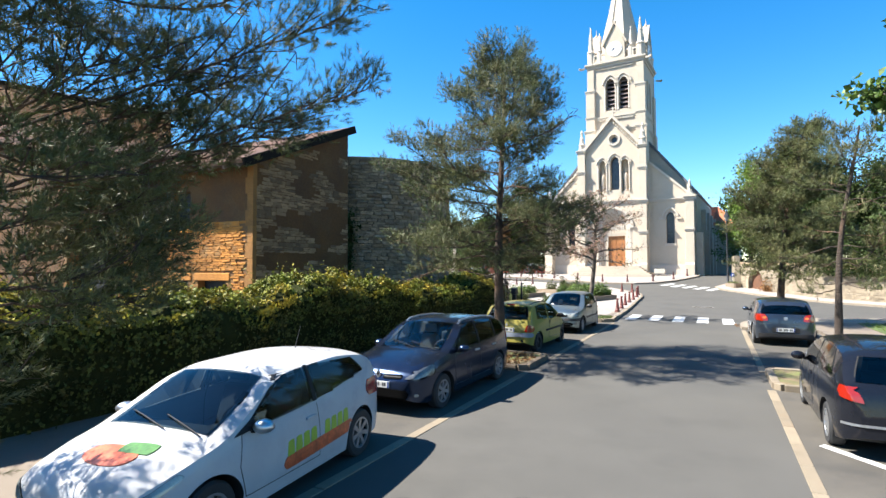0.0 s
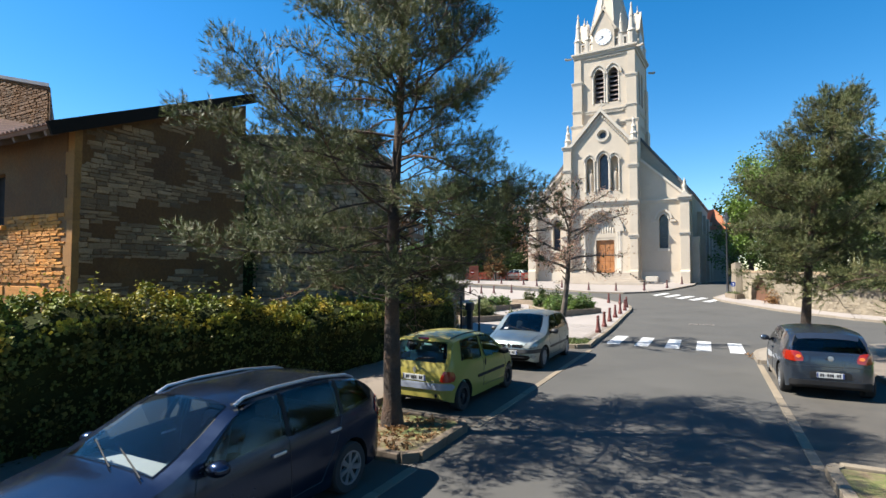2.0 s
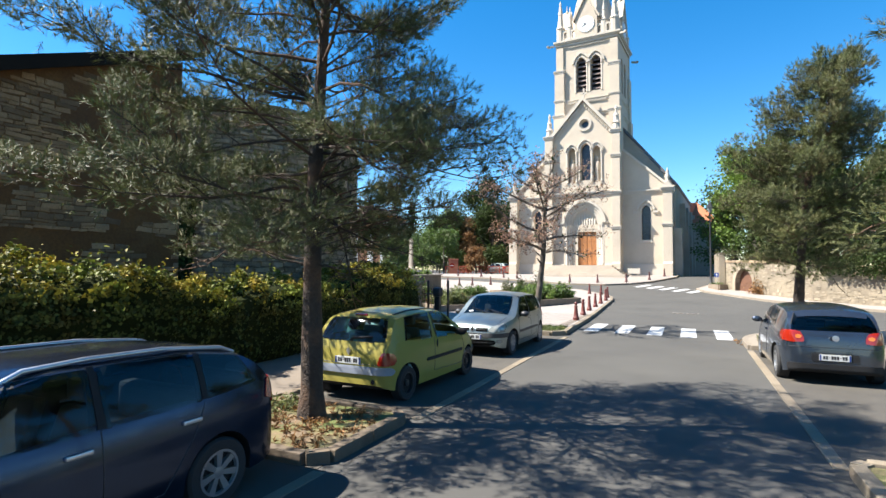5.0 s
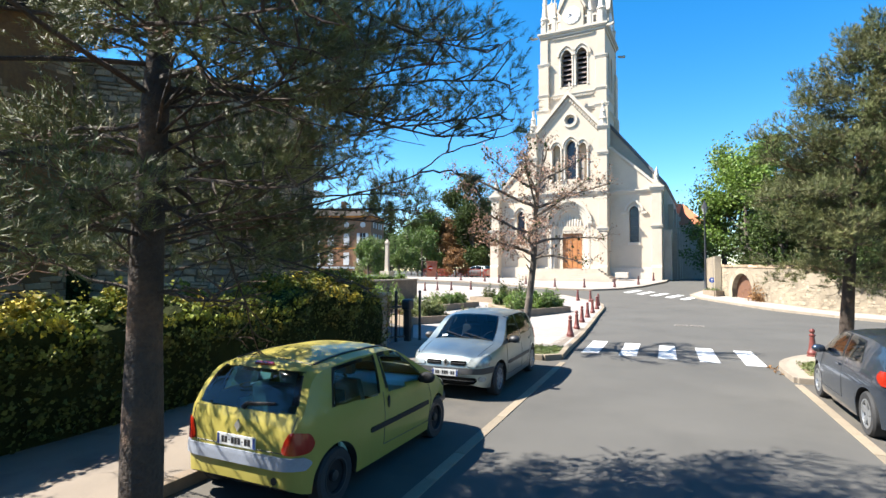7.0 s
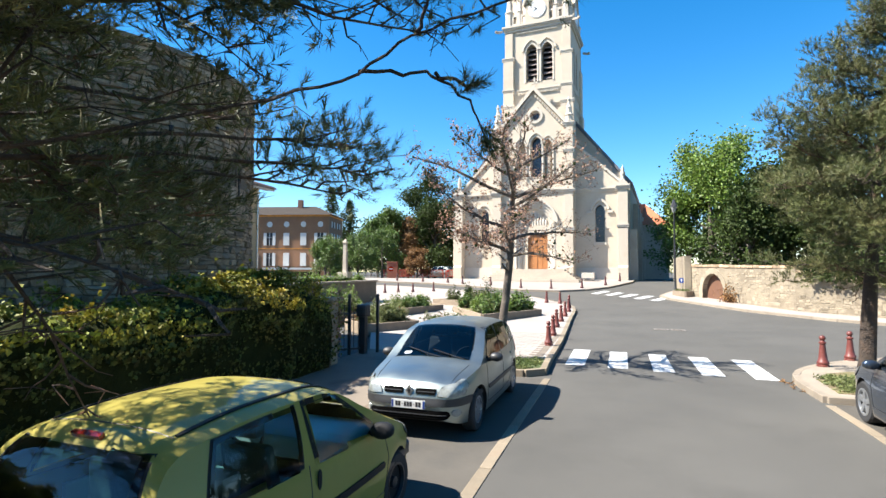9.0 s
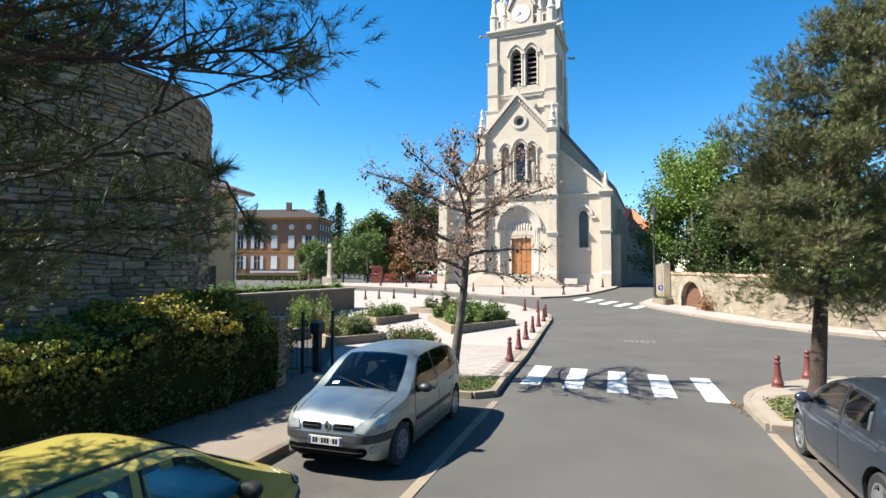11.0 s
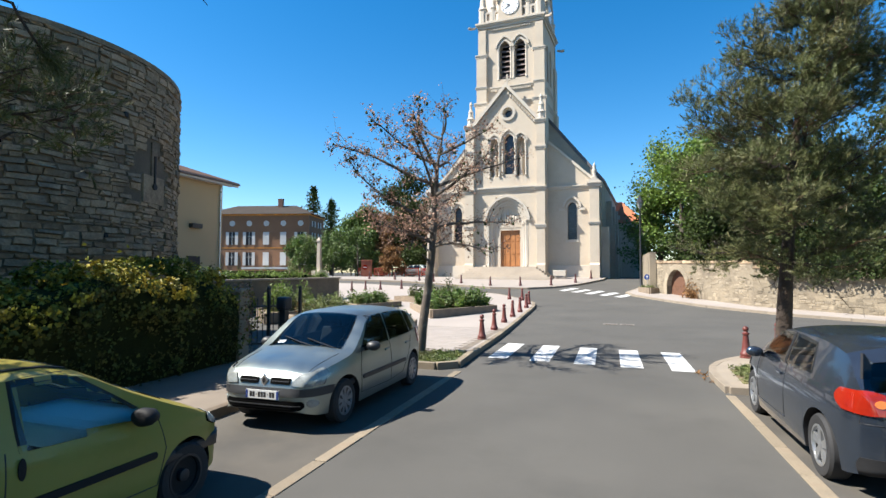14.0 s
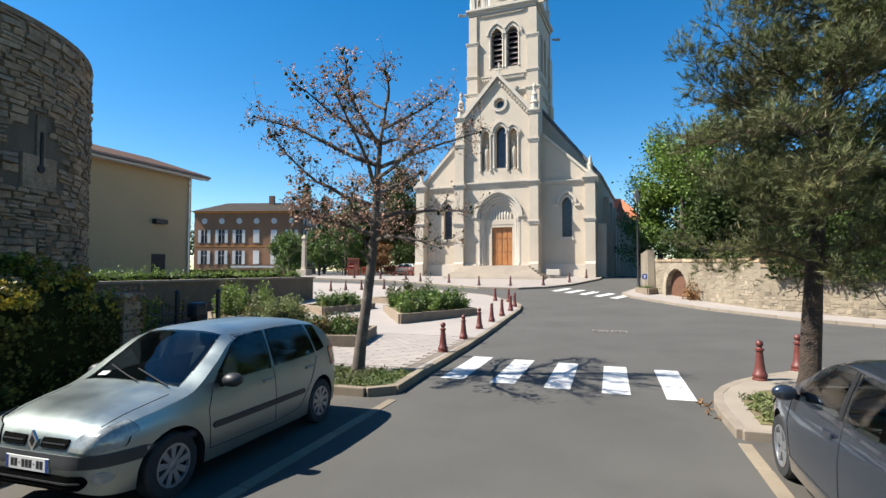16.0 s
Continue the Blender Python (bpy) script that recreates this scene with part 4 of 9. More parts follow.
# ---------- houses, round tower and walls ----------
def stone_field(parent, frame_at, w, hgt, material, seed, row=(0.12, 0.24), length=(0.25, 0.6), proud=0.03, keep=None, near=lambda x, z: 0.0, singles=300, variants=12, name="stone", joint=0.015, tilt=4.0):
    """Courses of rough stones over a face w wide and hgt high. frame_at(x, z) gives the pose of a stone's middle; keep(x0, x1, z0, z1) says where stones go."""
    rnd = random.Random(seed)
    shapes = []
    for k in range(variants):
        bm = bmesh.new()
        bmesh.ops.create_cube(bm, size=1.0)
        bmesh.ops.subdivide_edges(bm, edges=[e for e in bm.edges if abs(e.verts[0].co.x - e.verts[1].co.x) > 0.5], cuts=1)
        for v in bm.verts:
            front = v.co.y < 0
            v.co += Vector((rnd.uniform(-0.08, 0.08), rnd.uniform(-0.2, 0.2) if front else 0, rnd.uniform(-0.13, 0.13)))
            if front:
                v.co.x *= 0.9
                v.co.z *= 0.82
        shapes.append(mesh_of(name, bm, material))
    cells = []
    z = 0.0
    while z < hgt - 0.05:
        r = min(rnd.uniform(*row), hgt - z)
        x = -rnd.uniform(0, 0.3)
        while x < w:
            ln = rnd.uniform(*length) * (0.8 + r / row[1] * 0.4)
            x0, x1 = max(x, 0), min(x + ln, w)
            if x1 - x0 > 0.08 and (keep is None or keep(x0, x1, z, z + r)):
                if r > 0.13 and rnd.random() < 0.28:
                    s = r * rnd.uniform(0.38, 0.6)
                    halves = ((z, s), (z + s, r - s))
                else:
                    halves = ((z, r),)
                for zh, rh in halves:
                    cells.append(((x0 + x1) / 2, zh + rh / 2 + rnd.uniform(-0.012, 0.012), x1 - x0 - joint, rh - joint, rnd.randrange(variants), rnd.uniform(0.5, 1.6)))
            x += ln
        z += r
    order = sorted(range(len(cells)), key=lambda i: near(cells[i][0], cells[i][1]))
    single = set(order[:singles])
    coords = [(np.array([v.co[:] for v in me.vertices]), [tuple(p.vertices) for p in me.polygons]) for me in shapes]
    rest = Geo()
    for i, (x, zc, sx, sz, k, pr) in enumerate(cells):
        m = frame_at(x, zc) @ pose(0, 0, 0, 0, tilt * math.sin(i * 7.3), 0) @ Matrix.Diagonal((sx, proud * 2 * pr, sz, 1))
        if i in single:
            ob = new(name, shapes[k])
            ob.parent = parent
            ob.matrix_basis = m
        else:
            mm = np.array(m)
            vv = coords[k][0] @ mm[:3, :3].T + mm[:3, 3]
            o = len(rest.v)
            rest.v += [tuple(p) for p in vv]
            rest.f += [tuple(j + o for j in q) for q in coords[k][1]]
    if rest.v:
        me = bpy.data.meshes.new("stonework")
        me.from_pydata(rest.v, [], rest.f)
        me.materials.append(material)
        ob = new("stonework", me)
        ob.parent = parent
        tagged(ob, kind="stuff")


# old golden-stone house
HX, HY = -13.93, 12.87
M_GOLD_QUOIN = mat("golden_quoin", (0.27, 0.122, 0.030), 0.92, var=0.2, scale=2, fine=26, bump=0.4, bump_size=0.02, obj=0.12)
house = thing("stone_house", pose(HX, HY, 0), "old golden stone house with a sloping tile roof", "house")
front_w = 11.5
bm = pierced([(-front_w, -0.2), (0, -0.2), (0, 6.2), (-front_w, 6.2)], [[(-4.15, 3.9), (-3.2, 3.9), (-3.2, 5.3), (-4.15, 5.3)], [(-4.2, 1.3), (-3.3, 1.3), (-3.3, 2.02), (-4.2, 2.02)], [(-2.75, 1.3), (-1.3, 1.3), (-1.3, 2.02), (-2.75, 2.02)], [(-11.3, -0.1), (-7.6, -0.1), (-7.6, 5.55), (-11.3, 5.55)]], 0.0, 0.5)
part("front_wall", bm, M_GOLD_MORTAR, house)
# brown plaster sheet, darkened to paint the eave shadow on the upper front
part("upper_plaster", pierced([(-7.5, 4.12), (-0.3, 4.12), (-0.3, 6.1), (-7.5, 6.1)], [[(-4.15, 3.9 + 0.225), (-3.2, 3.9 + 0.225), (-3.2, 5.3), (-4.15, 5.3)]], -0.012, 0.02), M_BROWN_WALL, house, "dark brown plaster with the eave shadow put into its colour")
g = Geo()
gw = 5.2
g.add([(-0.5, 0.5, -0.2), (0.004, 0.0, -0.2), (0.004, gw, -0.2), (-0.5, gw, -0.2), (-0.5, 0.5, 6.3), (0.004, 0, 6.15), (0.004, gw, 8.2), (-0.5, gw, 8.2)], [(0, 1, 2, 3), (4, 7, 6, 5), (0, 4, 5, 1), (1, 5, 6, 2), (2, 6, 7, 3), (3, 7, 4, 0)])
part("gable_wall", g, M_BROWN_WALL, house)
part("back_wall", Geo().box(-front_w, -0.5, gw - 0.5, gw, -0.2, 8.2).box(-front_w, -front_w + 0.4, 0.5, gw - 0.5, -0.2, 6.2), M_GOLD_MORTAR, house)
# roof: battens' edge, tiles in rows
slope = math.atan2(8.25 - 6.1, gw + 0.0)
rl = (gw + 0.74) / math.cos(slope)
roof_m = pose(0, -0.7, 5.93, math.degrees(slope), 0, 0)
part("roof", Geo().box(-front_w - 0.6, 0.35, 0, rl, 0.0, 0.09), M_TILE, house, "dull red clay tile roof").matrix_basis = roof_m
g = Geo()
for i in range(62):
    x = -front_w - 0.5 + i * 0.198
    for j in range(7):
        y0 = j * rl / 7
        g.add([(x, y0 - 0.03, 0.10), (x + 0.05, y0 - 0.03, 0.145), (x + 0.13, y0 - 0.03, 0.145), (x + 0.18, y0 - 0.03, 0.10), (x, y0 + rl / 7, 0.1), (x + 0.05, y0 + rl / 7, 0.15), (x + 0.13, y0 + rl / 7, 0.15), (x + 0.18, y0 + rl / 7, 0.1)],
              [(0, 1, 5, 4), (1, 2, 6, 5), (2, 3, 7, 6), (0, 3, 2, 1)])
o = tagged(part("roof_tiles", g, M_TILE, house), kind="stuff")
o.matrix_basis = roof_m
part("barge_board", Geo().box(0.3, 0.38, -0.04, rl + 0.02, -0.14, 0.17), M_LOUVRE_DARK, house, "dark weathered board along the gable eave").matrix_basis = roof_m
g = Geo()
for i in range(17):
    x = -front_w + 0.2 + i * 0.7
    g.box(x, x + 0.09, 0.05, 1.2, -0.13, 0.0)
for o in [part("rafter_end", Geo().add(g.v[8 * i:8 * i + 8], g.f[:6]), M_LOUVRE, house) for i in range(17)]:
    o.matrix_basis = roof_m
part("downpipe", Geo().tube([(-7.45, -0.1, 5.7), (-7.45, -0.1, 0)], [0.05, 0.05], 8), M_LOUVRE, house)
win = part("window", Geo().box(-4.15, -3.2, 0.25, 0.3, 3.9, 5.3), M_DARK, house, "dark unlit window")
part("sill", Geo().box(-4.28, -3.08, -0.12, 0.2, 3.78, 3.9), M_GOLD_STONE, win, bevel=0.02)
for x0, x1 in ((-4.2, -3.3), (-2.75, -1.3)):
    w2 = part("cellar_window", Geo().box(x0, x1, 0.3, 0.34, 1.3, 2.02), M_DARK, house)
    part("lintel", Geo().box(x0 - 0.2, x1 + 0.2, -0.03, 0.3, 2.03, 2.3), M_GOLD_STONE, w2, bevel=0.02)
part("barn_door", Geo().box(-11.3, -9.2, 0.5, 0.56, 0, 3.3), M_DARK, house)
fr = lambda x, z: pose(x - front_w, -0.012, z)
openings = [(-4.2, -3.15, 3.75, 5.35), (-4.4, -3.1, 1.2, 2.32), (-2.95, -1.1, 1.2, 2.32), (-11.4, -7.55, -1, 5.65), (-0.3, 0.1, -1, 7)]
# stones stop at 4.15, where the painted eave shadow begins
stone_field(house, fr, front_w, 6.1, M_GOLD_STONE, 11, (0.05, 0.10), (0.16, 0.5), 0.016, lambda a, b, c, d: d < 4.15 and not any(a - front_w < q[1] and b - front_w > q[0] and c < q[3] and d > q[2] for q in openings), lambda x, z: -x - z * 0.2, 200, tilt=0.8, joint=0.006)
for k in range(11):
    z0 = k * 0.56
    wq = 0.36 if k % 2 else 0.24
    part("quoin", Geo().box(-wq, 0.012, -0.018, 0.16, z0, z0 + 0.556), M_GOLD_QUOIN, house, bevel=0.008)
# gable courses in a darker brown than the golden front
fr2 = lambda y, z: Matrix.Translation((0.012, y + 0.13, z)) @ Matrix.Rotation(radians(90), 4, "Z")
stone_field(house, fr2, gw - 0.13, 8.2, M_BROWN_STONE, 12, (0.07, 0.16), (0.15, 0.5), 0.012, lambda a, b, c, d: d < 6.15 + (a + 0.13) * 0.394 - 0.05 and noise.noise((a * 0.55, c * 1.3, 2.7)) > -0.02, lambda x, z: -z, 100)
# taller building behind, its blind wall and roof
bb = thing("stone_house", pose(-24.2, 18.0, 0), "tall brown stone building behind a tiled lean-to", "house")
part("wall", Geo().add([(-30, 0, -0.2), (-1.4, 0, -0.2), (-1.4, 0, 10.63), (-30, 0, 18.0), (-30, 6, -0.2), (-12.8, 6, -0.2), (-12.8, 6, 10.63), (-30, 6, 18.0)], [(0, 1, 2, 3), (4, 7, 6, 5), (1, 5, 6, 2), (0, 3, 7, 4), (3, 2, 6, 7), (0, 4, 5, 1)]), M_BROWN_WALL, bb)
stone_field(bb, lambda x, z: pose(x - 17.0, -0.012, z + 7.5), 15.5, 6.5, M_BROWN_WALL, 17, (0.08, 0.16), (0.18, 0.5), 0.02, lambda a, b, c, d: d + 7.5 < 10.55 + (15.6 - b) * 0.255 and c + 7.5 > 8.3 + (15.6 - a) * 0.225, lambda x, z: -x, 120, tilt=1.5)
part("coping", Geo().add([(-30, -0.1, 18.0), (-1.34, -0.1, 10.63), (-1.34, -0.1, 10.78), (-30, -0.1, 18.15), (-30, 6.1, 18.0), (-12.8, 6.1, 10.63), (-12.8, 6.1, 10.78), (-30, 6.1, 18.15)], [(0, 1, 2, 3), (4, 7, 6, 5), (1, 5, 6, 2), (0, 3, 7, 4), (3, 2, 6, 7), (0, 4, 5, 1)]), M_SLATE, bb)
part("lower_roof", Geo().add([(-30, -4.5, 13.2), (4.2, -4.5, 6.6), (0.0, -0.02, 8.36), (-30, -0.02, 15.3), (-30, -4.5, 13.32), (4.2, -4.5, 6.74), (0.0, -0.02, 8.5), (-30, -0.02, 15.42)], [(0, 3, 2, 1), (4, 5, 6, 7), (0, 1, 5, 4), (1, 2, 6, 5), (2, 3, 7, 6), (0, 4, 7, 3)]), M_TILE, bb, "red clay tile roof")
part("lower_wall", Geo().prism([(-30, -0.2), (3.6, -0.2), (3.6, 6.55), (-30, 13.1)], -4.25, -0.3), M_BROWN_WALL, bb)
ribs = Geo()
for i in range(66):
    q = i / 66
    a, b = Vector((4.1 - 21 * q, -4.52, 6.76 + 4.05 * q)), Vector((-0.1 - 18.5 * q, -0.1, 8.5 + 4.28 * q))
    for j in range(8):
        s, e = a + (b - a) * (j / 8), a + (b - a) * ((j + 1.08) / 8)
        ribs.add([s + Vector((-0.09, 0, 0.0)), s + Vector((0, 0, 0.075)), s + Vector((0.09, 0, 0)), e + Vector((-0.09, 0, 0.0)), e + Vector((0, 0, 0.06)), e + Vector((0.09, 0, 0))], [(0, 1, 4, 3), (1, 2, 5, 4), (0, 2, 1)])
tagged(part("roof_tiles", ribs, M_TILE, bb), kind="stuff")
part("garden_barn_beam", Geo().box(-2.0, 2.7, -4.9, -4.75, 3.55, 3.75), M_LOUVRE, bb)

# round tower of grey rubble
TX, TY, TR, TZ = -16.7, 22.9, 4.60, 7.35
tower = thing("round_tower", pose(TX, TY, 0), "round medieval tower of grey rubble stone", "tower")
g = Geo().lathe([(TR - 0.7, -0.2), (TR, -0.2), (TR, TZ), (TR - 0.7, TZ)], 72)
part("tower_core", g, M_GREY_MORTAR, tower)
part("tower_cap", Geo().lathe([(0.01, TZ - 0.3), (TR - 0.6, TZ - 0.3), (TR - 0.6, TZ), (TR + 0.06, TZ), (TR + 0.06, TZ + 0.12), (0.01, TZ + 0.25)], 72), M_GREY_STONE, tower, "rough stone coping")
def on_tower(u, z):
    a = u / TR - 1.75
    return Matrix.Translation((TR * math.cos(a), TR * math.sin(a), z)) @ Matrix.Rotation(a + math.pi / 2, 4, "Z")
SL0 = (radians(16.4) + 1.75) * TR
stone_field(tower, on_tower, TR * 3.1, TZ, M_GREY_STONE, 21, (0.10, 0.19), (0.2, 0.52), 0.05, lambda a, b, c, d: not (a < SL0 + 0.5 and b > SL0 - 0.5 and c < 4.95 and d > 3.85) and not (a < SL0 + 0.14 and b > SL0 - 0.14 and c < 5.5 and d > 4.7), lambda u, z: abs(u - SL0) + 0.4 * abs(z - 4.6), 300, joint=0.012, tilt=4.0)
slit = part("arrow_slit", Geo().box(-0.035, 0.035, -0.075, -0.02, -0.05, 0.75).lathe([(0.09, -0.03), (0.09, 0.03)], 12, pose(0, -0.05, -0.05, 90)), M_DARK, tower, "narrow dark arrow slit")
slit.matrix_basis = on_tower(SL0, 4.35)
part("slit_surround", Geo().box(-0.46, 0.46, -0.045, 0.08, -0.5, 0.22).box(-0.12, 0.12, -0.045, 0.08, 0.22, 1.1), M_GREY_STONE, slit, bevel=0.01)
for u, z in ((-0.35, 2.95), (-1.2, 5.6), (0.1, 5.9)):
    hole = part("putlog_hole", Geo().box(-0.05, 0.05, -0.085, 0.05, -0.07, 0.06), M_DARK, tower, bevel=0.015)
    hole.matrix_basis = on_tower((radians(2) + 1.75) * TR + u, z)

# plain yellow house
yh = thing("rendered_house", pose(-27.3, 44.3, 0.7), "plain yellow rendered house with a low tiled roof", "house")
part("wall", Geo().add([(0, -22, -0.6), (0, 0, -0.6), (-9, 0, -0.6), (-9, -22, -0.6), (0, -22, 7.65), (0, 0, 7.65), (-9, 0, 7.65), (-9, -22, 7.65)], [(0, 1, 2, 3), (4, 7, 6, 5), (0, 4, 5, 1), (1, 5, 6, 2), (2, 6, 7, 3), (3, 7, 4, 0)]), M_YELLOW_PLASTER, yh)
part("roof", Geo().prism([(0.75, 7.62), (-4.5, 9.2), (-9.75, 7.62), (-9.75, 7.8), (-4.5, 9.45), (0.75, 7.8)], -22.6, 0.8), M_BROWN_ROOF, yh)
part("eave_board", Geo().box(0.6, 0.72, -22.6, 0.8, 7.5, 7.64).box(-0.0, 0.6, -22.6, 0.8, 7.58, 7.62), M_WHITE_WOOD, yh)
part("gutter", Geo().tube([(0.82, -22.6, 7.68), (0.82, 0.8, 7.68)], [0.07, 0.07], 8), M_LOUVRE, yh)
dr = part("door", Geo().box(0.0, 0.02, -3.1, -2.05, 0.9, 2.45), M_DARK, yh, "dark doorway")
part("wall_lamp", Geo().box(0.0, 0.35, -3.1, -2.2, 4.3, 4.6), M_GREY_TRIM, yh, bevel=0.04)
part("downpipe", Geo().tube([(0.08, -0.25, 7.5), (0.08, -0.25, -0.3)], [0.05, 0.05], 8), M_STEEL, yh)

# long ochre house in the distance
oh = thing("town_house", pose(-53.0, 96.8, 2.1, 0, 0, 14), "ochre three-storey house with white shutters and grey roof", "house")
OW, OD, OZ = 19.5, 9.0, 10.6
part("wall", Geo().box(-OW, 0, 0, OD, -1.0, OZ), M_OCHRE_PLASTER, oh)
part("string_course", Geo().box(-OW - 0.03, 0.03, -0.03, OD, 4.3, 4.5).box(-OW - 0.1, 0.1, -0.1, OD, OZ - 0.25, OZ), M_GOLD_STONE, oh)
part("roof", Geo().add([(-OW - 0.6, -0.6, OZ), (0.6, -0.6, OZ), (0.6, OD + 0.6, OZ), (-OW - 0.6, OD + 0.6, OZ), (-OW + 4, OD / 2, OZ + 2.1), (-4, OD / 2, OZ + 2.1)], [(0, 1, 5, 4), (1, 2, 5), (2, 3, 4, 5), (3, 0, 4), (0, 3, 2, 1)]), M_GREY_ROOF, oh)
ch = part("chimney", Geo().box(-7.2, -6.3, 3.4, 4.1, OZ + 1.2, OZ + 3.3), M_TILE, oh)
for i in range(6):
    x = -1.6 - i * 3.2
    o = part("oval_window", Geo().lathe([(0.01, 0), (0.40, 0), (0.52, 0.03), (0.52, 0.06), (0.01, 0.06)], 18, pose(x, 0, 8.9, 90)), M_WHITE_WOOD, oh)
    closed = i in (1, 2)
    for zz_, hh in ((5.0, 2.3), (1.2, 2.4)):
        w3 = part("window", Geo().box(x - 0.55, x + 0.55, -0.02, 0.1, zz_, zz_ + hh), M_DARK, oh)
        part("window_frame", Geo().box(x - 0.04, x + 0.04, -0.05, 0, zz_, zz_ + hh).box(x - 0.55, x + 0.55, -0.05, 0, zz_ + hh * 0.62, zz_ + hh * 0.62 + 0.07), M_WHITE_WOOD, w3)
        for s in (-1, 1):
            o0 = x + s * (0.28 if closed else 0.86)
            part("shutter", Geo().box(o0 - 0.28, o0 + 0.28, -0.1, -0.04, zz_, zz_ + hh), M_WHITE_WOOD, w3)
for i in range(2):
    y = 2.5 + i * 3.6
    for zz_, hh in ((8.4, 1.1), (5.0, 2.3), (1.2, 2.4)):
        w3 = part("window", Geo().box(-0.1, 0.02, y - 0.5, y + 0.5, zz_, zz_ + hh), M_DARK, oh)
        for s in (-1, 1):
            part("shutter", Geo().box(0.03, 0.09, y + s * 0.8 - 0.28, y + s * 0.8 + 0.28, zz_, zz_ + hh), M_WHITE_WOOD, w3)
aw = thing("awning", oh.matrix_basis @ pose(-6.5, -2.2, 0.75), "white market awning before the ochre house", "awning")
part("canopy", Geo().prism([(-4.5, 0), (4.5, 0), (4.5, 0.12), (-4.5, 0.12)], -1.2, 1.6).box(-4.5, 4.5, -1.22, -1.2, -0.22, 0.0), M_WHITE_WOOD, aw)
for x in (-4.3, 4.3):
    part("post", Geo().tube([(x, -1.0, 0.02), (x, -1.0, -1.4)], [0.05, 0.05], 6), M_STEEL, aw)
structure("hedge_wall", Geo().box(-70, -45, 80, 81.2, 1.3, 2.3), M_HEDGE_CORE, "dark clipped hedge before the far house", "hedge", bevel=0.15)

# low garden wall with a pale coping and clipped box on it
lw = thing("garden_wall", pose(-17.3, 28.0, 0), "low rendered garden wall with a pale coping", "wall", kind="structure")
part("wall", Geo().add([(-0.9, 0, -0.2), (-0.5, 0, -0.2), (-0.3, 15.8, -0.2), (-0.7, 15.8, -0.2), (-0.9, 0, 1.62), (-0.5, 0, 1.62), (-0.3, 15.8, 1.66), (-0.7, 15.8, 1.66)], [(0, 1, 2, 3), (4, 7, 6, 5), (0, 4, 5, 1), (1, 5, 6, 2), (2, 6, 7, 3), (3, 7, 4, 0)]), M_GREY_MORTAR, lw)
part("coping", Geo().add([(-1.0, -0.05, 1.625), (-0.42, -0.05, 1.625), (-0.22, 15.9, 1.665), (-0.8, 15.9, 1.665), (-1.0, -0.05, 1.72), (-0.42, -0.05, 1.72), (-0.22, 15.9, 1.76), (-0.8, 15.9, 1.76)], [(0, 1, 2, 3), (4, 7, 6, 5), (0, 4, 5, 1), (1, 5, 6, 2), (2, 6, 7, 3), (3, 7, 4, 0)]), M_PALE_KERB, lw, "pale stone coping")

# old wall with an arched door on the far corner
W0, W1, W2, W3 = Vector((1.9, 50.6)), Vector((5.9, 43.3)), Vector((10.4, 39.4)), Vector((40, 35.5))
def wall_run(name, a, b, h0, h1, holes, seed, singles):
    d = (b - a).length
    rot = math.degrees(math.atan2(b.y - a.y, b.x - a.x))
    th = thing(name, pose(a.x, a.y, rise((a.y + b.y) / 2), 0, 0, rot), "old cream rubble wall with rough coping", "wall", kind="structure")
    part("wall", pierced([(0, -0.6), (d, -0.6), (d, h1), (0, h0)], holes, 0, 0.5), M_WALL_MORTAR, th)
    g = Geo()
    n = int(d / 0.45)
    for i in range(n):
        x0, x1 = d * i / n, d * (i + 1) / n - 0.02
        hz = h0 + (h1 - h0) * (i + 0.5) / n
        e = random.uniform(-0.03, 0.05)
        g.box(x0, x1, -0.06 + e * 0.5, 0.56, hz - 0.02, hz + 0.12 + e)
    pieces("coping_stone", g, M_GREY_STONE, th, bevel=0.03)
    fr3 = lambda x, z: pose(x, -0.005, z)
    stone_field(th, fr3, d, min(h0, h1) - 0.05, M_WALL_STONE, seed, (0.08, 0.2), (0.12, 0.36), 0.010,
                lambda a_, b_, c_, d_: random.random() < 0.5 and not any(a_ < max(p[0] for p in q) + 0.25 and b_ > min(p[0] for p in q) - 0.25 and c_ < max(p[1] for p in q) + 0.3 for q in holes), lambda x, z: x, singles)
    return th
door_hole = arch_outline(2.2, -0.3, 0.8, 0.93, 0.1)
ow = wall_run("old_wall", W0, W1, 2.25, 2.1, [door_hole], 31, 150)
od = part("garden_door", Geo().prism(arch_outline(2.2, -0.3, 0.8, 0.93, 0.1), 0.3, 0.36), M_OLD_DOOR, ow, "brown plank door under an arch")
part("arch_stones", Geo().arch(2.2, 0.8, 0.93, 1.25, -0.05, 0.3, 0.1, 9).box(0.95, 1.27, -0.05, 0.3, -0.3, 0.8).box(3.13, 3.45, -0.05, 0.3, -0.3, 0.8), M_WALL_STONE, ow, bevel=0.02)
wall_run("old_wall", W1, W2, 2.1, 2.0, [], 32, 100)
wall_run("old_wall", W2, W3, 2.0, 2.0, [], 33, 60)
tagged(part("old_wall", Geo().box(1.55, 1.95, 50.4, 58, 0.4, 3.4), M_WALL_MORTAR), "return of the old wall along the church lane", "wall", kind="structure")

# ---------- cars ----------
from mathutils.bvhtree import BVHTree


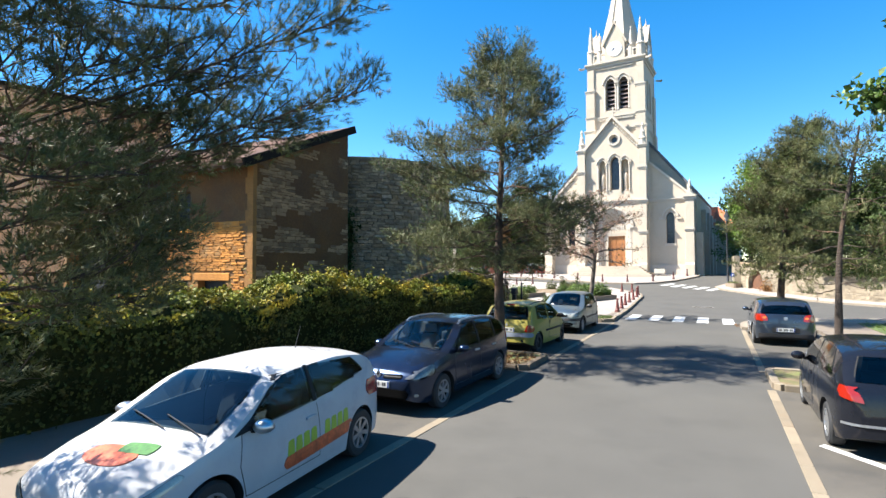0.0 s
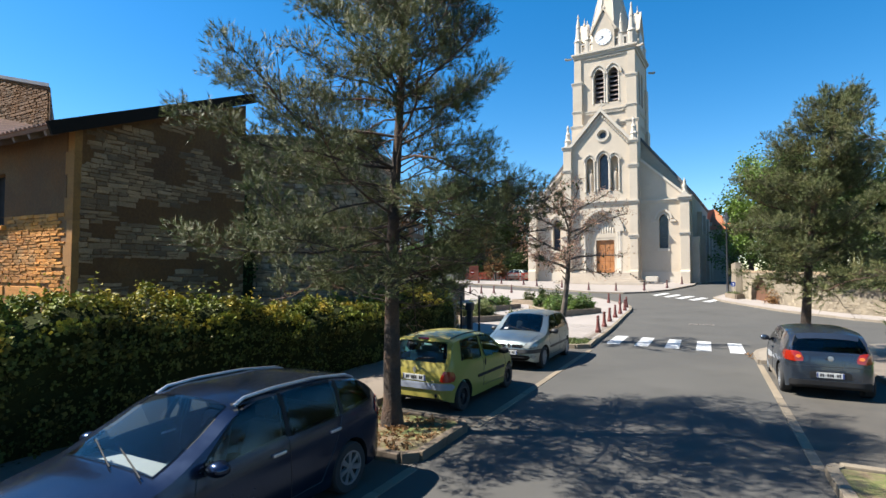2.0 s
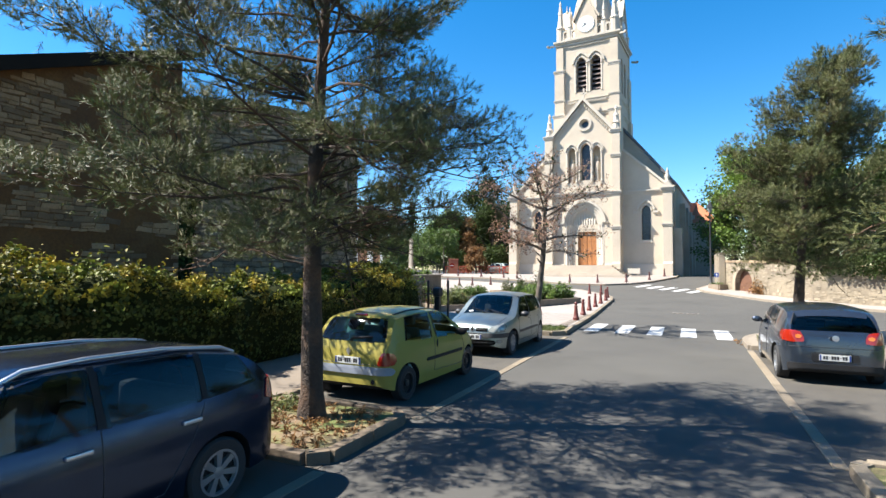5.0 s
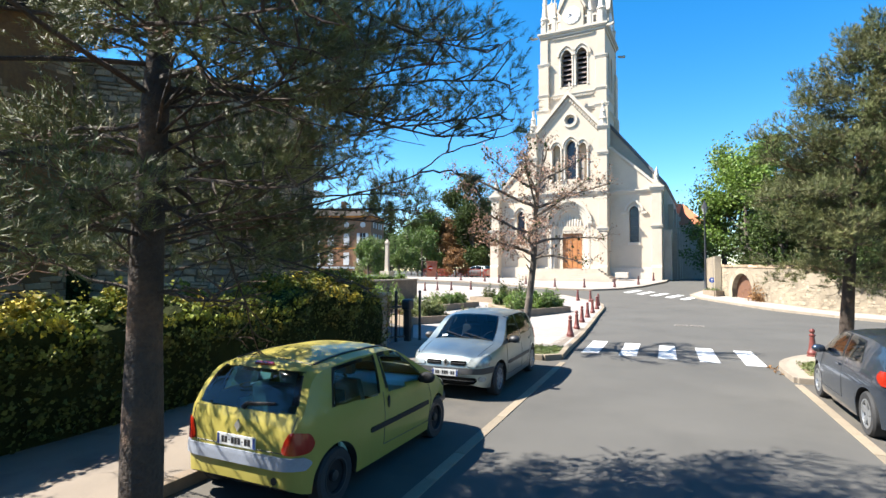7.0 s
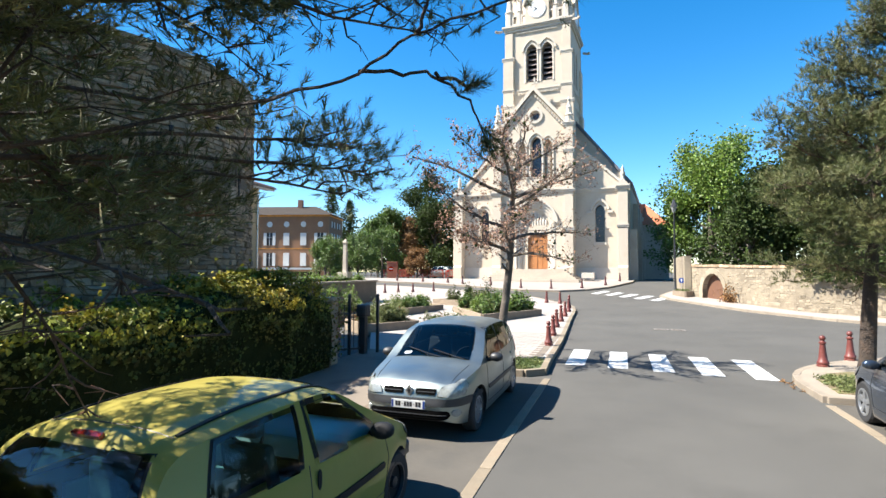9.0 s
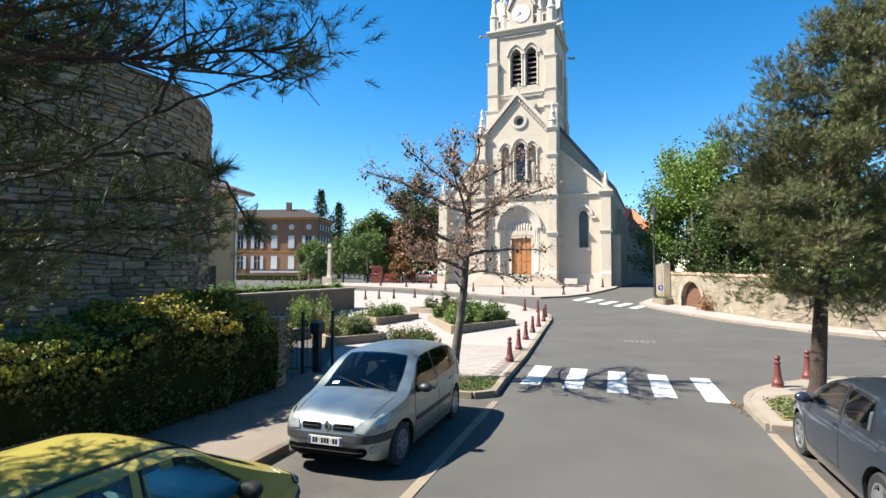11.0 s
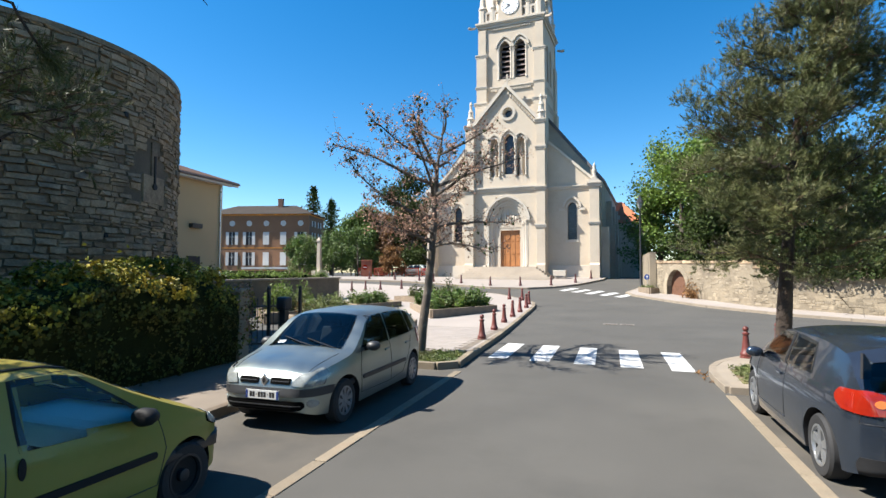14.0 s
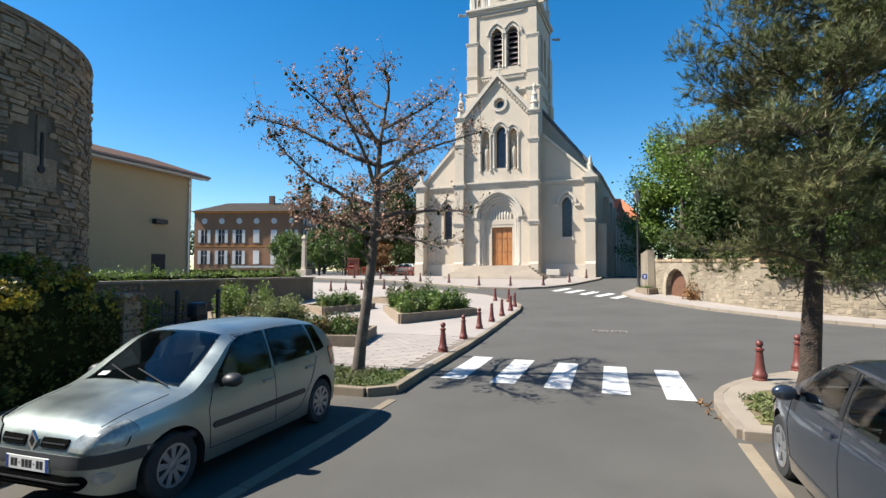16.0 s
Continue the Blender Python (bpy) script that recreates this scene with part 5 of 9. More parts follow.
def curve(pts):
    """Smooth interpolation through (y, value) pairs."""
    xs_, vs_ = [p[0] for p in pts], [p[1] for p in pts]
    n = len(xs_)
    m = [0.0] * n
    for i in range(1, n - 1):
        a, b = (vs_[i] - vs_[i - 1]) / (xs_[i] - xs_[i - 1]), (vs_[i + 1] - vs_[i]) / (xs_[i + 1] - xs_[i])
        m[i] = 0.0 if a * b <= 0 else 2 * a * b / (a + b)
    m[0], m[-1] = (vs_[1] - vs_[0]) / (xs_[1] - xs_[0]), (vs_[-1] - vs_[-2]) / (xs_[-1] - xs_[-2])

    def f(x):
        if x <= xs_[0]:
            return vs_[0]
        if x >= xs_[-1]:
            return vs_[-1]
        i = next(k for k in range(n - 1) if x <= xs_[k + 1])
        h_ = xs_[i + 1] - xs_[i]
        t = (x - xs_[i]) / h_
        return (2 * t ** 3 - 3 * t ** 2 + 1) * vs_[i] + (t ** 3 - 2 * t ** 2 + t) * h_ * m[i] + (-2 * t ** 3 + 3 * t ** 2) * vs_[i + 1] + (t ** 3 - t ** 2) * h_ * m[i + 1]
    return f


class Car:
    """A car body drawn from a side profile, with y forward, x to its right and z up, standing on z = 0."""

    def __init__(self, L, W, top, belt, axles, wheel_r, sill=0.2, round_front=0.16, round_rear=0.12, tumble=0.2, corner=10.0, belly=0.97):
        self.L, self.W, self.axles, self.r, self.sill = L, W, axles, wheel_r, sill
        self.top, self.belt = curve(top), curve(belt)
        self.rf, self.rr, self.tumble, self.corner, self.belly = round_front, round_rear, tumble, corner, belly
        self.roof = max(p[1] for p in top)
        ys_ = set(np.linspace(-L / 2, L / 2, 61))
        for a in axles:
            ys_ |= {a + (wheel_r + 0.055) * math.cos(t) for t in np.linspace(0, math.pi, 15)}
        ys_ |= {s * (L / 2 - d) for s in (-1, 1) for d in (0.004, 0.012, 0.025, 0.045, 0.09, 0.12)}
        ys_ |= {p[0] for p in top}
        ys_ = sorted(ys_)
        self.ys = [ys_[0]] + [b for a, b in zip(ys_, ys_[1:]) if b - a > 0.003]
        self.build()

    def plan(self, y):
        t = abs(2 * y / self.L)
        a = self.rf if y > 0 else self.rr
        return 1 - a * t ** 4 - 0.22 * t ** (self.corner * 3.2)

    def half(self, y, z):
        b = self.belt(y)
        s = 1.0
        if z < 0.5:
            s = 1 - (0.5 - z) ** 2 * (1 - self.belly) / 0.09
        if z > 0.6:
            s -= 0.05 * min(1, (z - 0.6) / max(0.05, b - 0.6)) ** 2
        if z > b:
            k = (z - b) / max(0.05, self.roof - b)
            s -= self.tumble * (0.72 * k + 0.28 * k * k)
        return self.W / 2 * self.plan(y) * s

    def under(self, y):
        t = abs(2 * y / self.L)
        z = self.sill + 0.10 * t ** 14
        for a in self.axles:
            q = (self.r + 0.055) ** 2 - (y - a) ** 2
            if q > 0:
                z = max(z, self.r + math.sqrt(q))
        return z

    def ring(self, y):
        zb, zt, bl = self.under(y), self.top(y), self.belt(y)
        zs = min(bl, zt - 0.055)
        zb = min(zb, zs - 0.05)
        zr = max(zs + 0.005, zt - 0.075)
        pts = [(0.0, zb), (self.half(y, zb) * 0.6, zb)]
        for i in range(11):
            z = zb + (zs - zb) * i / 10
            pts.append((self.half(y, z), z))
        for i in range(1, 9):
            z = zs + (zr - zs) * i / 8
            pts.append((self.half(y, z), z))
        e = pts[-1][0]
        for i in range(1, 9):
            t = 1 - (i / 8) ** 1.0
            x = e * t
            pts.append((x, zr + (zt - zr) * (1 - t ** 2.6) ** 0.8))
        return pts

    def build(self):
        rings = [self.ring(y) for y in self.ys]
        n = len(rings[0])
        self.v, self.f, self.bottom = [], [], []
        for y, r in zip(self.ys, rings):
            self.v += [(x, y, z) for x, z in r]
        off = len(self.v)
        for y, r in zip(self.ys, rings):
            self.v += [(-x, y, z) for x, z in r]
        for i in range(len(self.ys) - 1):
            for j in range(n - 1):
                a, b, c, d = i * n + j, (i + 1) * n + j, (i + 1) * n + j + 1, i * n + j + 1
                self.f += [(a, b, c, d), (off + d, off + c, off + b, off + a)]
                self.bottom += [j < 2, j < 2]
        for i in (0, len(self.ys) - 1):
            self.f += [tuple(i * n + j for j in range(n)), tuple(off + i * n + j for j in range(n))]
            self.bottom += [False, False]
        self.tree = BVHTree.FromPolygons([Vector(p) for p in self.v], self.f)

    def hit(self, view, u, w):
        """The skin's point seen from a side: 'left', 'right' (u = y), 'front', 'rear' (u = x), 'top' (u = x, w = y)."""
        o, d = {"right": ((3, u, w), (-1, 0, 0)), "left": ((-3, u, w), (1, 0, 0)), "front": ((u, 4, w), (0, -1, 0)),
                "rear": ((u, -4, w), (0, 1, 0)), "top": ((u, w, 4), (0, 0, -1))}[view]
        p, nrm, _, _ = self.tree.ray_cast(Vector(o), Vector(d))
        if p is None:
            return None, None
        return p, (nrm if nrm.dot(Vector(d)) < 0 else -nrm)

    def patch(self, view, quad, n=10, m=6, rnd=0.0, off=0.004, thick=0.012):
        """A piece laid on the skin within four corners of a view; rnd rounds its corners."""
        (a, b, c, d) = [Vector(q) for q in quad]
        top_v, low_v, grid = [], [], {}
        for i in range(n + 1):
            for j in range(m + 1):
                s, t = 2 * i / n - 1, 2 * j / m - 1
                if rnd:
                    s, t = s * math.sqrt(1 - rnd * t * t / 2), t * math.sqrt(1 - rnd * s * s / 2)
                s, t = (s + 1) / 2, (t + 1) / 2
                q = (a * (1 - s) + b * s) * (1 - t) + (d * (1 - s) + c * s) * t
                p, nr = self.hit(view, q.x, q.y)
                if p is not None:
                    grid[i, j] = len(top_v)
                    top_v.append(p + nr * off)
                    low_v.append(p - nr * thick)
        g = Geo()
        g.v = [tuple(p) for p in top_v + low_v]
        k = len(top_v)
        edge = {}
        for i in range(n):
            for j in range(m):
                cs = [(i, j), (i + 1, j), (i + 1, j + 1), (i, j + 1)]
                if all(q in grid for q in cs):
                    f = [grid[q] for q in cs]
                    g.f.append(tuple(f)), g.mi.append(0)
                    for x, y in zip(f, f[1:] + f[:1]):
                        edge[(x, y)] = edge.get((x, y), 0) + 1
        for x, y in list(edge):
            if (y, x) not in edge:
                g.f.append((y, x, x + k, y + k)), g.mi.append(0)
        used = sorted({i for f in g.f for i in f})
        back = {o: i for i, o in enumerate(used)}
        g.v, g.f = [g.v[i] for i in used], [tuple(back[i] for i in f) for f in g.f]
        return g

    def skin(self, cuts):
        """The body sheet with the window openings cut out."""
        g = Geo()
        g.v = self.v
        for f, low in zip(self.f, self.bottom):
            c = sum((Vector(self.v[i]) for i in f), Vector()) / len(f)
            if any(t(c) for t in cuts):
                continue
            g.f.append(f), g.mi.append(1 if low else 0)
        used = sorted({i for f in g.f for i in f})
        back = {o: i for i, o in enumerate(used)}
        g.v, g.f = [g.v[i] for i in used], [tuple(back[i] for i in f) for f in g.f]
        return g


def inside(poly, u, w):
    r = False
    for (x0, y0), (x1, y1) in zip(poly, poly[1:] + poly[:1]):
        if (y0 > w) != (y1 > w) and u < (x1 - x0) * (w - y0) / (y1 - y0) + x0:
            r = not r
    return r


def shrink(poly, k):
    c = Vector((sum(p[0] for p in poly) / len(poly), sum(p[1] for p in poly) / len(poly)))
    return [tuple(c + (Vector(p) - c) * (1 - k / max(0.05, (Vector(p) - c).length))) for p in poly]


def wheel(parent, x, y, r, w, style, side):
    m = pose(x, y, r, 0, 90 * side, 0)
    h_ = w / 2
    t = part("wheel", Geo().lathe([(r * 0.62, -h_ * 0.9), (r * 0.70, -h_), (r * 0.93, -h_), (r, -h_ * 0.72), (r, h_ * 0.72), (r * 0.93, h_), (r * 0.70, h_), (r * 0.62, h_ * 0.9), (r * 0.60, 0)], 36), M_TYRE, parent, "black rubber tyre", smooth=35)
    t.matrix_basis = m
    g = Geo().lathe([(r * 0.64, h_ * 0.9), (r * 0.66, h_ * 0.98), (r * 0.6, h_ * 0.98), (r * 0.58, h_ * 0.5), (r * 0.2, h_ * 0.4), (0.001, h_ * 0.4)], 36, cap=False)
    part("rim", g, M_TRIM, t, smooth=40)
    n = {"seven": 7, "nine": 9, "five": 5, "steel": 0}[style]
    g = Geo().lathe([(r * 0.2, h_ * 0.4), (r * 0.19, h_ * 0.82), (r * 0.12, h_ * 0.9), (0.001, h_ * 0.9)], 20, cap=False)
    g.lathe([(r * 0.64, h_ * 0.7), (r * 0.66, h_ * 1.0), (r * 0.59, h_ * 1.0), (r * 0.57, h_ * 0.7)], 36, cap=False)
    for i in range(n):
        wd = r * (0.085 if n > 5 else 0.12)
        g.add([(r * 0.12, -wd * 0.8, h_ * 0.86), (r * 0.62, -wd * 1.25, h_ * 0.95), (r * 0.62, wd * 1.25, h_ * 0.95), (r * 0.12, wd * 0.8, h_ * 0.86), (r * 0.12, -wd * 0.8, h_ * 0.45), (r * 0.62, -wd * 1.25, h_ * 0.55), (r * 0.62, wd * 1.25, h_ * 0.55), (r * 0.12, wd * 0.8, h_ * 0.45)],
              [(0, 1, 2, 3), (0, 4, 5, 1), (2, 6, 7, 3), (4, 7, 6, 5)], pose(0, 0, 0, 0, 0, 360 / n * i))
    part("hubcap" if n == 0 else "spokes", g, M_RIM if n else M_GREY_TRIM, t, smooth=30)
    return t


def seat(parent, x, y, z, m_):
    g = Geo().box(x - 0.24, x + 0.24, y - 0.25, y + 0.25, z, z + 0.18)
    g.add([(x - 0.23, y - 0.2, z + 0.1), (x + 0.23, y - 0.2, z + 0.1), (x + 0.2, y - 0.36, z + 0.66), (x - 0.2, y - 0.36, z + 0.66), (x - 0.23, y - 0.32, z + 0.1), (x + 0.23, y - 0.32, z + 0.1), (x + 0.2, y - 0.46, z + 0.66), (x - 0.2, y - 0.46, z + 0.66)],
          [(0, 1, 2, 3), (4, 7, 6, 5), (0, 4, 5, 1), (1, 5, 6, 2), (2, 6, 7, 3), (3, 7, 4, 0)])
    g.box(x - 0.13, x + 0.13, y - 0.46, y - 0.36, z + 0.7, z + 0.88)
    part("seat", g, m_, parent, bevel=0.04)


def number_plate(parent, car, view, x, z, w=0.48, h_=0.11, text="bars"):
    q = [(x - w / 2, z - h_ / 2), (x + w / 2, z - h_ / 2), (x + w / 2, z + h_ / 2), (x - w / 2, z + h_ / 2)]
    p, nrm = car.hit(view, x, z)
    sgn = 1 if view == "front" else -1
    y = max(abs((car.hit(view, x + d, z)[0] or p).y) for d in (-w * 0.4, 0, w * 0.4)) + 0.012
    th = part("number_plate", Geo().box(x - w / 2, x + w / 2, -0.008, 0.008, z - h_ / 2, z + h_ / 2), M_PLATE, parent, "white number plate", bevel=0.003)
    th.matrix_basis = pose(0, sgn * y, 0)
    f = sgn * 0.0095
    for s in (-1, 1):
        part("plate_band", Geo().box(x + s * (w / 2 - 0.017) - 0.014, x + s * (w / 2 - 0.017) + 0.014, min(0, f), max(0, f), z - h_ / 2 + 0.004, z + h_ / 2 - 0.004), M_PLATE_BLUE, th)
    g = Geo()
    xs_ = np.linspace(-w / 2 + 0.075, w / 2 - 0.075, 9)
    for i, bx in enumerate(xs_):
        if i in (2, 6):
            g.box(x + bx - 0.008, x + bx + 0.008, min(0, f), max(0, f), z - 0.006, z + 0.006)
        else:
            g.box(x + bx - 0.0165, x + bx + 0.0165, min(0, f), max(0, f), z - h_ * 0.29, z + h_ * 0.29)
    pieces("plate_bar", g, M_INK, th)


def build_car(m, label, car, paint, spec):
    th = thing("car", m, label, "car", "parked cars")
    cuts, panes = [], []
    for view, quad, mat_, nm in spec["glass"]:
        inner = shrink(quad, 0.03)
        if view in ("left", "right"):
            sg = 1 if view == "right" else -1
            cuts.append(lambda c, q=inner, s=sg, cr=car: c.x * s > 0.3 and inside(q, c.y, c.z) and c.x * s > cr.half(c.y, c.z) - 0.05)
        else:
            ax = (lambda c: (c.x, c.y)) if view == "top" else (lambda c: (c.x, c.z))
            lo = (lambda c, v=view: (c.z > 0.8) if v == "top" else (c.y > 0 if v == "front" else c.y < 0))
            cuts.append(lambda c, q=inner, a=ax, l=lo, v=view, cr=car: l(c) and c.z > cr.belt(c.y) + 0.01 and inside(q, *a(c)) and ((cr.top(c.y) - c.z) < 0.12))
    part("body", car.skin(cuts), [paint, M_TRIM], th, smooth=32, weld=True)
    for view, quad, mat_, nm in spec["glass"]:
        seal = car.patch(view, shrink(quad, -0.018), 16, 10, 0.12, 0.002, 0.006)
        inner = shrink(quad, 0.03)
        keep = []
        for f, k in zip(seal.f, seal.mi):
            c = sum((Vector(seal.v[i]) for i in f), Vector()) / len(f)
            u = (c.y, c.z) if view in ("left", "right") else ((c.x, c.y) if view == "top" else (c.x, c.z))
            if not inside(inner, *u):
                keep.append(f)
        seal.f, seal.mi = keep, [0] * len(keep)
        pane = part(nm, car.patch(view, quad, 16, 10, 0.12, 0.007, 0.0), mat_, th, smooth=60)
        if keep:
            part("window_seal", seal, M_TRIM, pane)
    for nm, view, quad, mat_, rnd, off, lab in spec["patches"]:
        lens = part(nm, car.patch(view, quad, 20, 10, rnd, off + 0.006), mat_, th, lab, smooth=50)
        if nm.startswith("headlight"):
            part("lamp_surround", car.patch(view, shrink(quad, -0.006), 20, 10, rnd, off + 0.001), M_BLACK, lens)
    for ax in car.axles:
        for s in (-1, 1):
            wheel(th, s * (car.half(ax, car.r * 2 + 0.1) - 0.105), ax, car.r, spec.get("tyre", 0.185), spec["rim"], s)
    for ax in car.axles:
        part("wheel_well", Geo().box(-car.W / 2 + 0.28, car.W / 2 - 0.28, ax - 0.42, ax + 0.42, 0.22, 0.5), M_TRIM, th)
    # cabin
    c0, c1 = spec["cabin"]
    part("cabin_floor", Geo().box(-car.W / 2 + 0.12, car.W / 2 - 0.12, c0, c1, 0.28, 0.36), M_SEAT, th)
    dash = spec.get("dash", M_DASH)
    part("dashboard", Geo().prism([(c1 - 0.42, 0.62), (c1 + 0.12, 0.62), (c1 + 0.2, car.belt(c1) + 0.0), (c1 - 0.3, car.belt(c1) + 0.0), (c1 - 0.42, 0.82)], -car.W / 2 + 0.16, car.W / 2 - 0.16, Matrix(((0, 1, 0, 0), (1, 0, 0, 0), (0, 0, 1, 0), (0, 0, 0, 1)))), dash, th, bevel=0.03)
    for s in (-1, 1):
        seat(th, s * 0.36, c1 - 0.95, 0.42, spec.get("seat", M_SEAT))
    part("rear_bench", Geo().box(-0.58, 0.58, c0 + 0.45, c0 + 0.9, 0.4, 0.58).box(-0.58, 0.58, c0 + 0.28, c0 + 0.46, 0.5, 1.02), spec.get("seat", M_SEAT), th, bevel=0.05)
    st = Geo()
    ring_ = [(0.185 * math.cos(a), 0.185 * math.sin(a)) for a in np.linspace(0, 2 * math.pi, 21)]
    st.tube([(x, 0, y) for x, y in ring_], [0.016] * 21, 6).tube([(-0.17, 0, 0), (0.17, 0, 0)], [0.02, 0.02], 6)
    o = part("steering_wheel", st, M_TRIM, th, smooth=60)
    o.matrix_basis = pose(-0.36, c1 - 0.52, car.belt(c1) + 0.0, 25)
    # door mirrors, handles and wipers
    my = spec["mirror"]
    for s in (-1, 1):
        x = car.half(my, car.belt(my))
        z = car.belt(my) + 0.07
        g = Geo().lathe([(0.01, -0.075), (0.07, -0.06), (0.092, 0.0), (0.085, 0.05), (0.05, 0.065), (0.005, 0.068)], 14)
        mi = part("door_mirror", g, spec.get("mirror_paint", paint), th, smooth=60)
        mi.matrix_basis = Matrix.Translation((s * (x + 0.11), my, z)) @ Matrix.Rotation(radians(90), 4, "X") @ Matrix.Diagonal((1.15, 0.78, 1.0, 1))
        part("mirror_arm", Geo().tube([(s * (x - 0.02), my + 0.02, z - 0.05), (s * (x + 0.08), my + 0.01, z - 0.02)], [0.03, 0.025], 8), M_TRIM, th)
    if "wiper" in spec:
        for x0, x1, y0, y1 in spec["wiper"]:
            pts = []
            for t in np.linspace(0, 1, 7):
                p, nr = car.hit("top", x0 + (x1 - x0) * t, y0 + (y1 - y0) * t)
                if p is not None:
                    pts.append(p + nr * 0.025)
            if len(pts) > 2:
                part("wiper", Geo().tube(pts, [0.007] * len(pts), 6), M_TRIM, th)
    for view, y, z in spec.get("handles", []):
        p, nr = car.hit(view, y, z)
        o = part("door_handle", Geo().box(-0.015, 0.02, -0.09, 0.09, -0.018, 0.018), spec.get("handle_mat", paint), th, bevel=0.012)
        o.matrix_basis = pose(p.x + (0.012 if view == "right" else -0.012), y, z)
    for view, pts in spec.get("seams", []):
        line = []
        for (u0, w0), (u1, w1) in zip(pts, pts[1:]):
            k = max(2, int(math.hypot(u1 - u0, w1 - w0) / 0.06))
            for t in np.linspace(0, 1, k):
                p, nr = car.hit(view, u0 + (u1 - u0) * t, w0 + (w1 - w0) * t)
                if p is not None:
                    line.append(p + nr * 0.0005)
        if len(line) > 2:
            part("panel_gap", Geo().tube(line, [0.0045] * len(line), 5), M_INK, th)
    for view, x, z in spec.get("plates", []):
        number_plate(th, car, view, x, z)
    return th


def both(nm, quad, mat_, rnd, off, lab=""):
    """The same patch on both flanks."""
    return [(nm, v, quad, mat_, rnd, off, lab) for v in ("right", "left")]


def pair(nm, view, quad, mat_, rnd, off, lab=""):
    """A patch and its mirror image."""
    return [(nm, view, quad, mat_, rnd, off, lab), (nm, view, [(-x, z) for x, z in quad], mat_, rnd, off, lab)]


def car_paint(name, colour, metal=0.1, rough=0.34, coat=0.7):
    return mat(name, colour, rough, metal=metal, var=0.04, scale=1.5, fine=200, bump=0.02, bump_size=0.001, coat=coat, spec=0.04, stain=tuple(c * 0.86 for c in colour), stain_at=0.6, stain_scale=1.4)


def diamond(g_size, z, y):
    return Geo().prism([(-g_size * 0.62, z), (0, z - g_size), (g_size * 0.62, z), (0, z + g_size)], y, y + 0.02).prism([(-g_size * 0.3, z), (0, z - g_size * 0.5), (g_size * 0.3, z), (0, z + g_size * 0.5)], y + 0.018, y + 0.026, None, 1)


# silver-green hatchback, nose towards the street's start
P_SILVER = car_paint("silver_green_paint", (0.285, 0.325, 0.312), 0.92, 0.36, 0.15)
c = Car(3.80, 1.66, [(-1.90, 0.60), (-1.86, 0.80), (-1.80, 0.98), (-1.52, 1.30), (-1.30, 1.385), (-0.7, 1.43), (0.0, 1.42), (0.30, 1.365), (0.62, 1.17), (1.00, 0.955), (1.25, 0.905), (1.58, 0.84), (1.76, 0.765), (1.85, 0.665), (1.90, 0.50)],
        [(-1.90, 0.90), (-0.8, 0.91), (0.6, 0.87), (1.05, 0.84), (1.9, 0.7)], (-1.30, 1.18), 0.29, 0.2, 0.27, 0.13, 0.24)
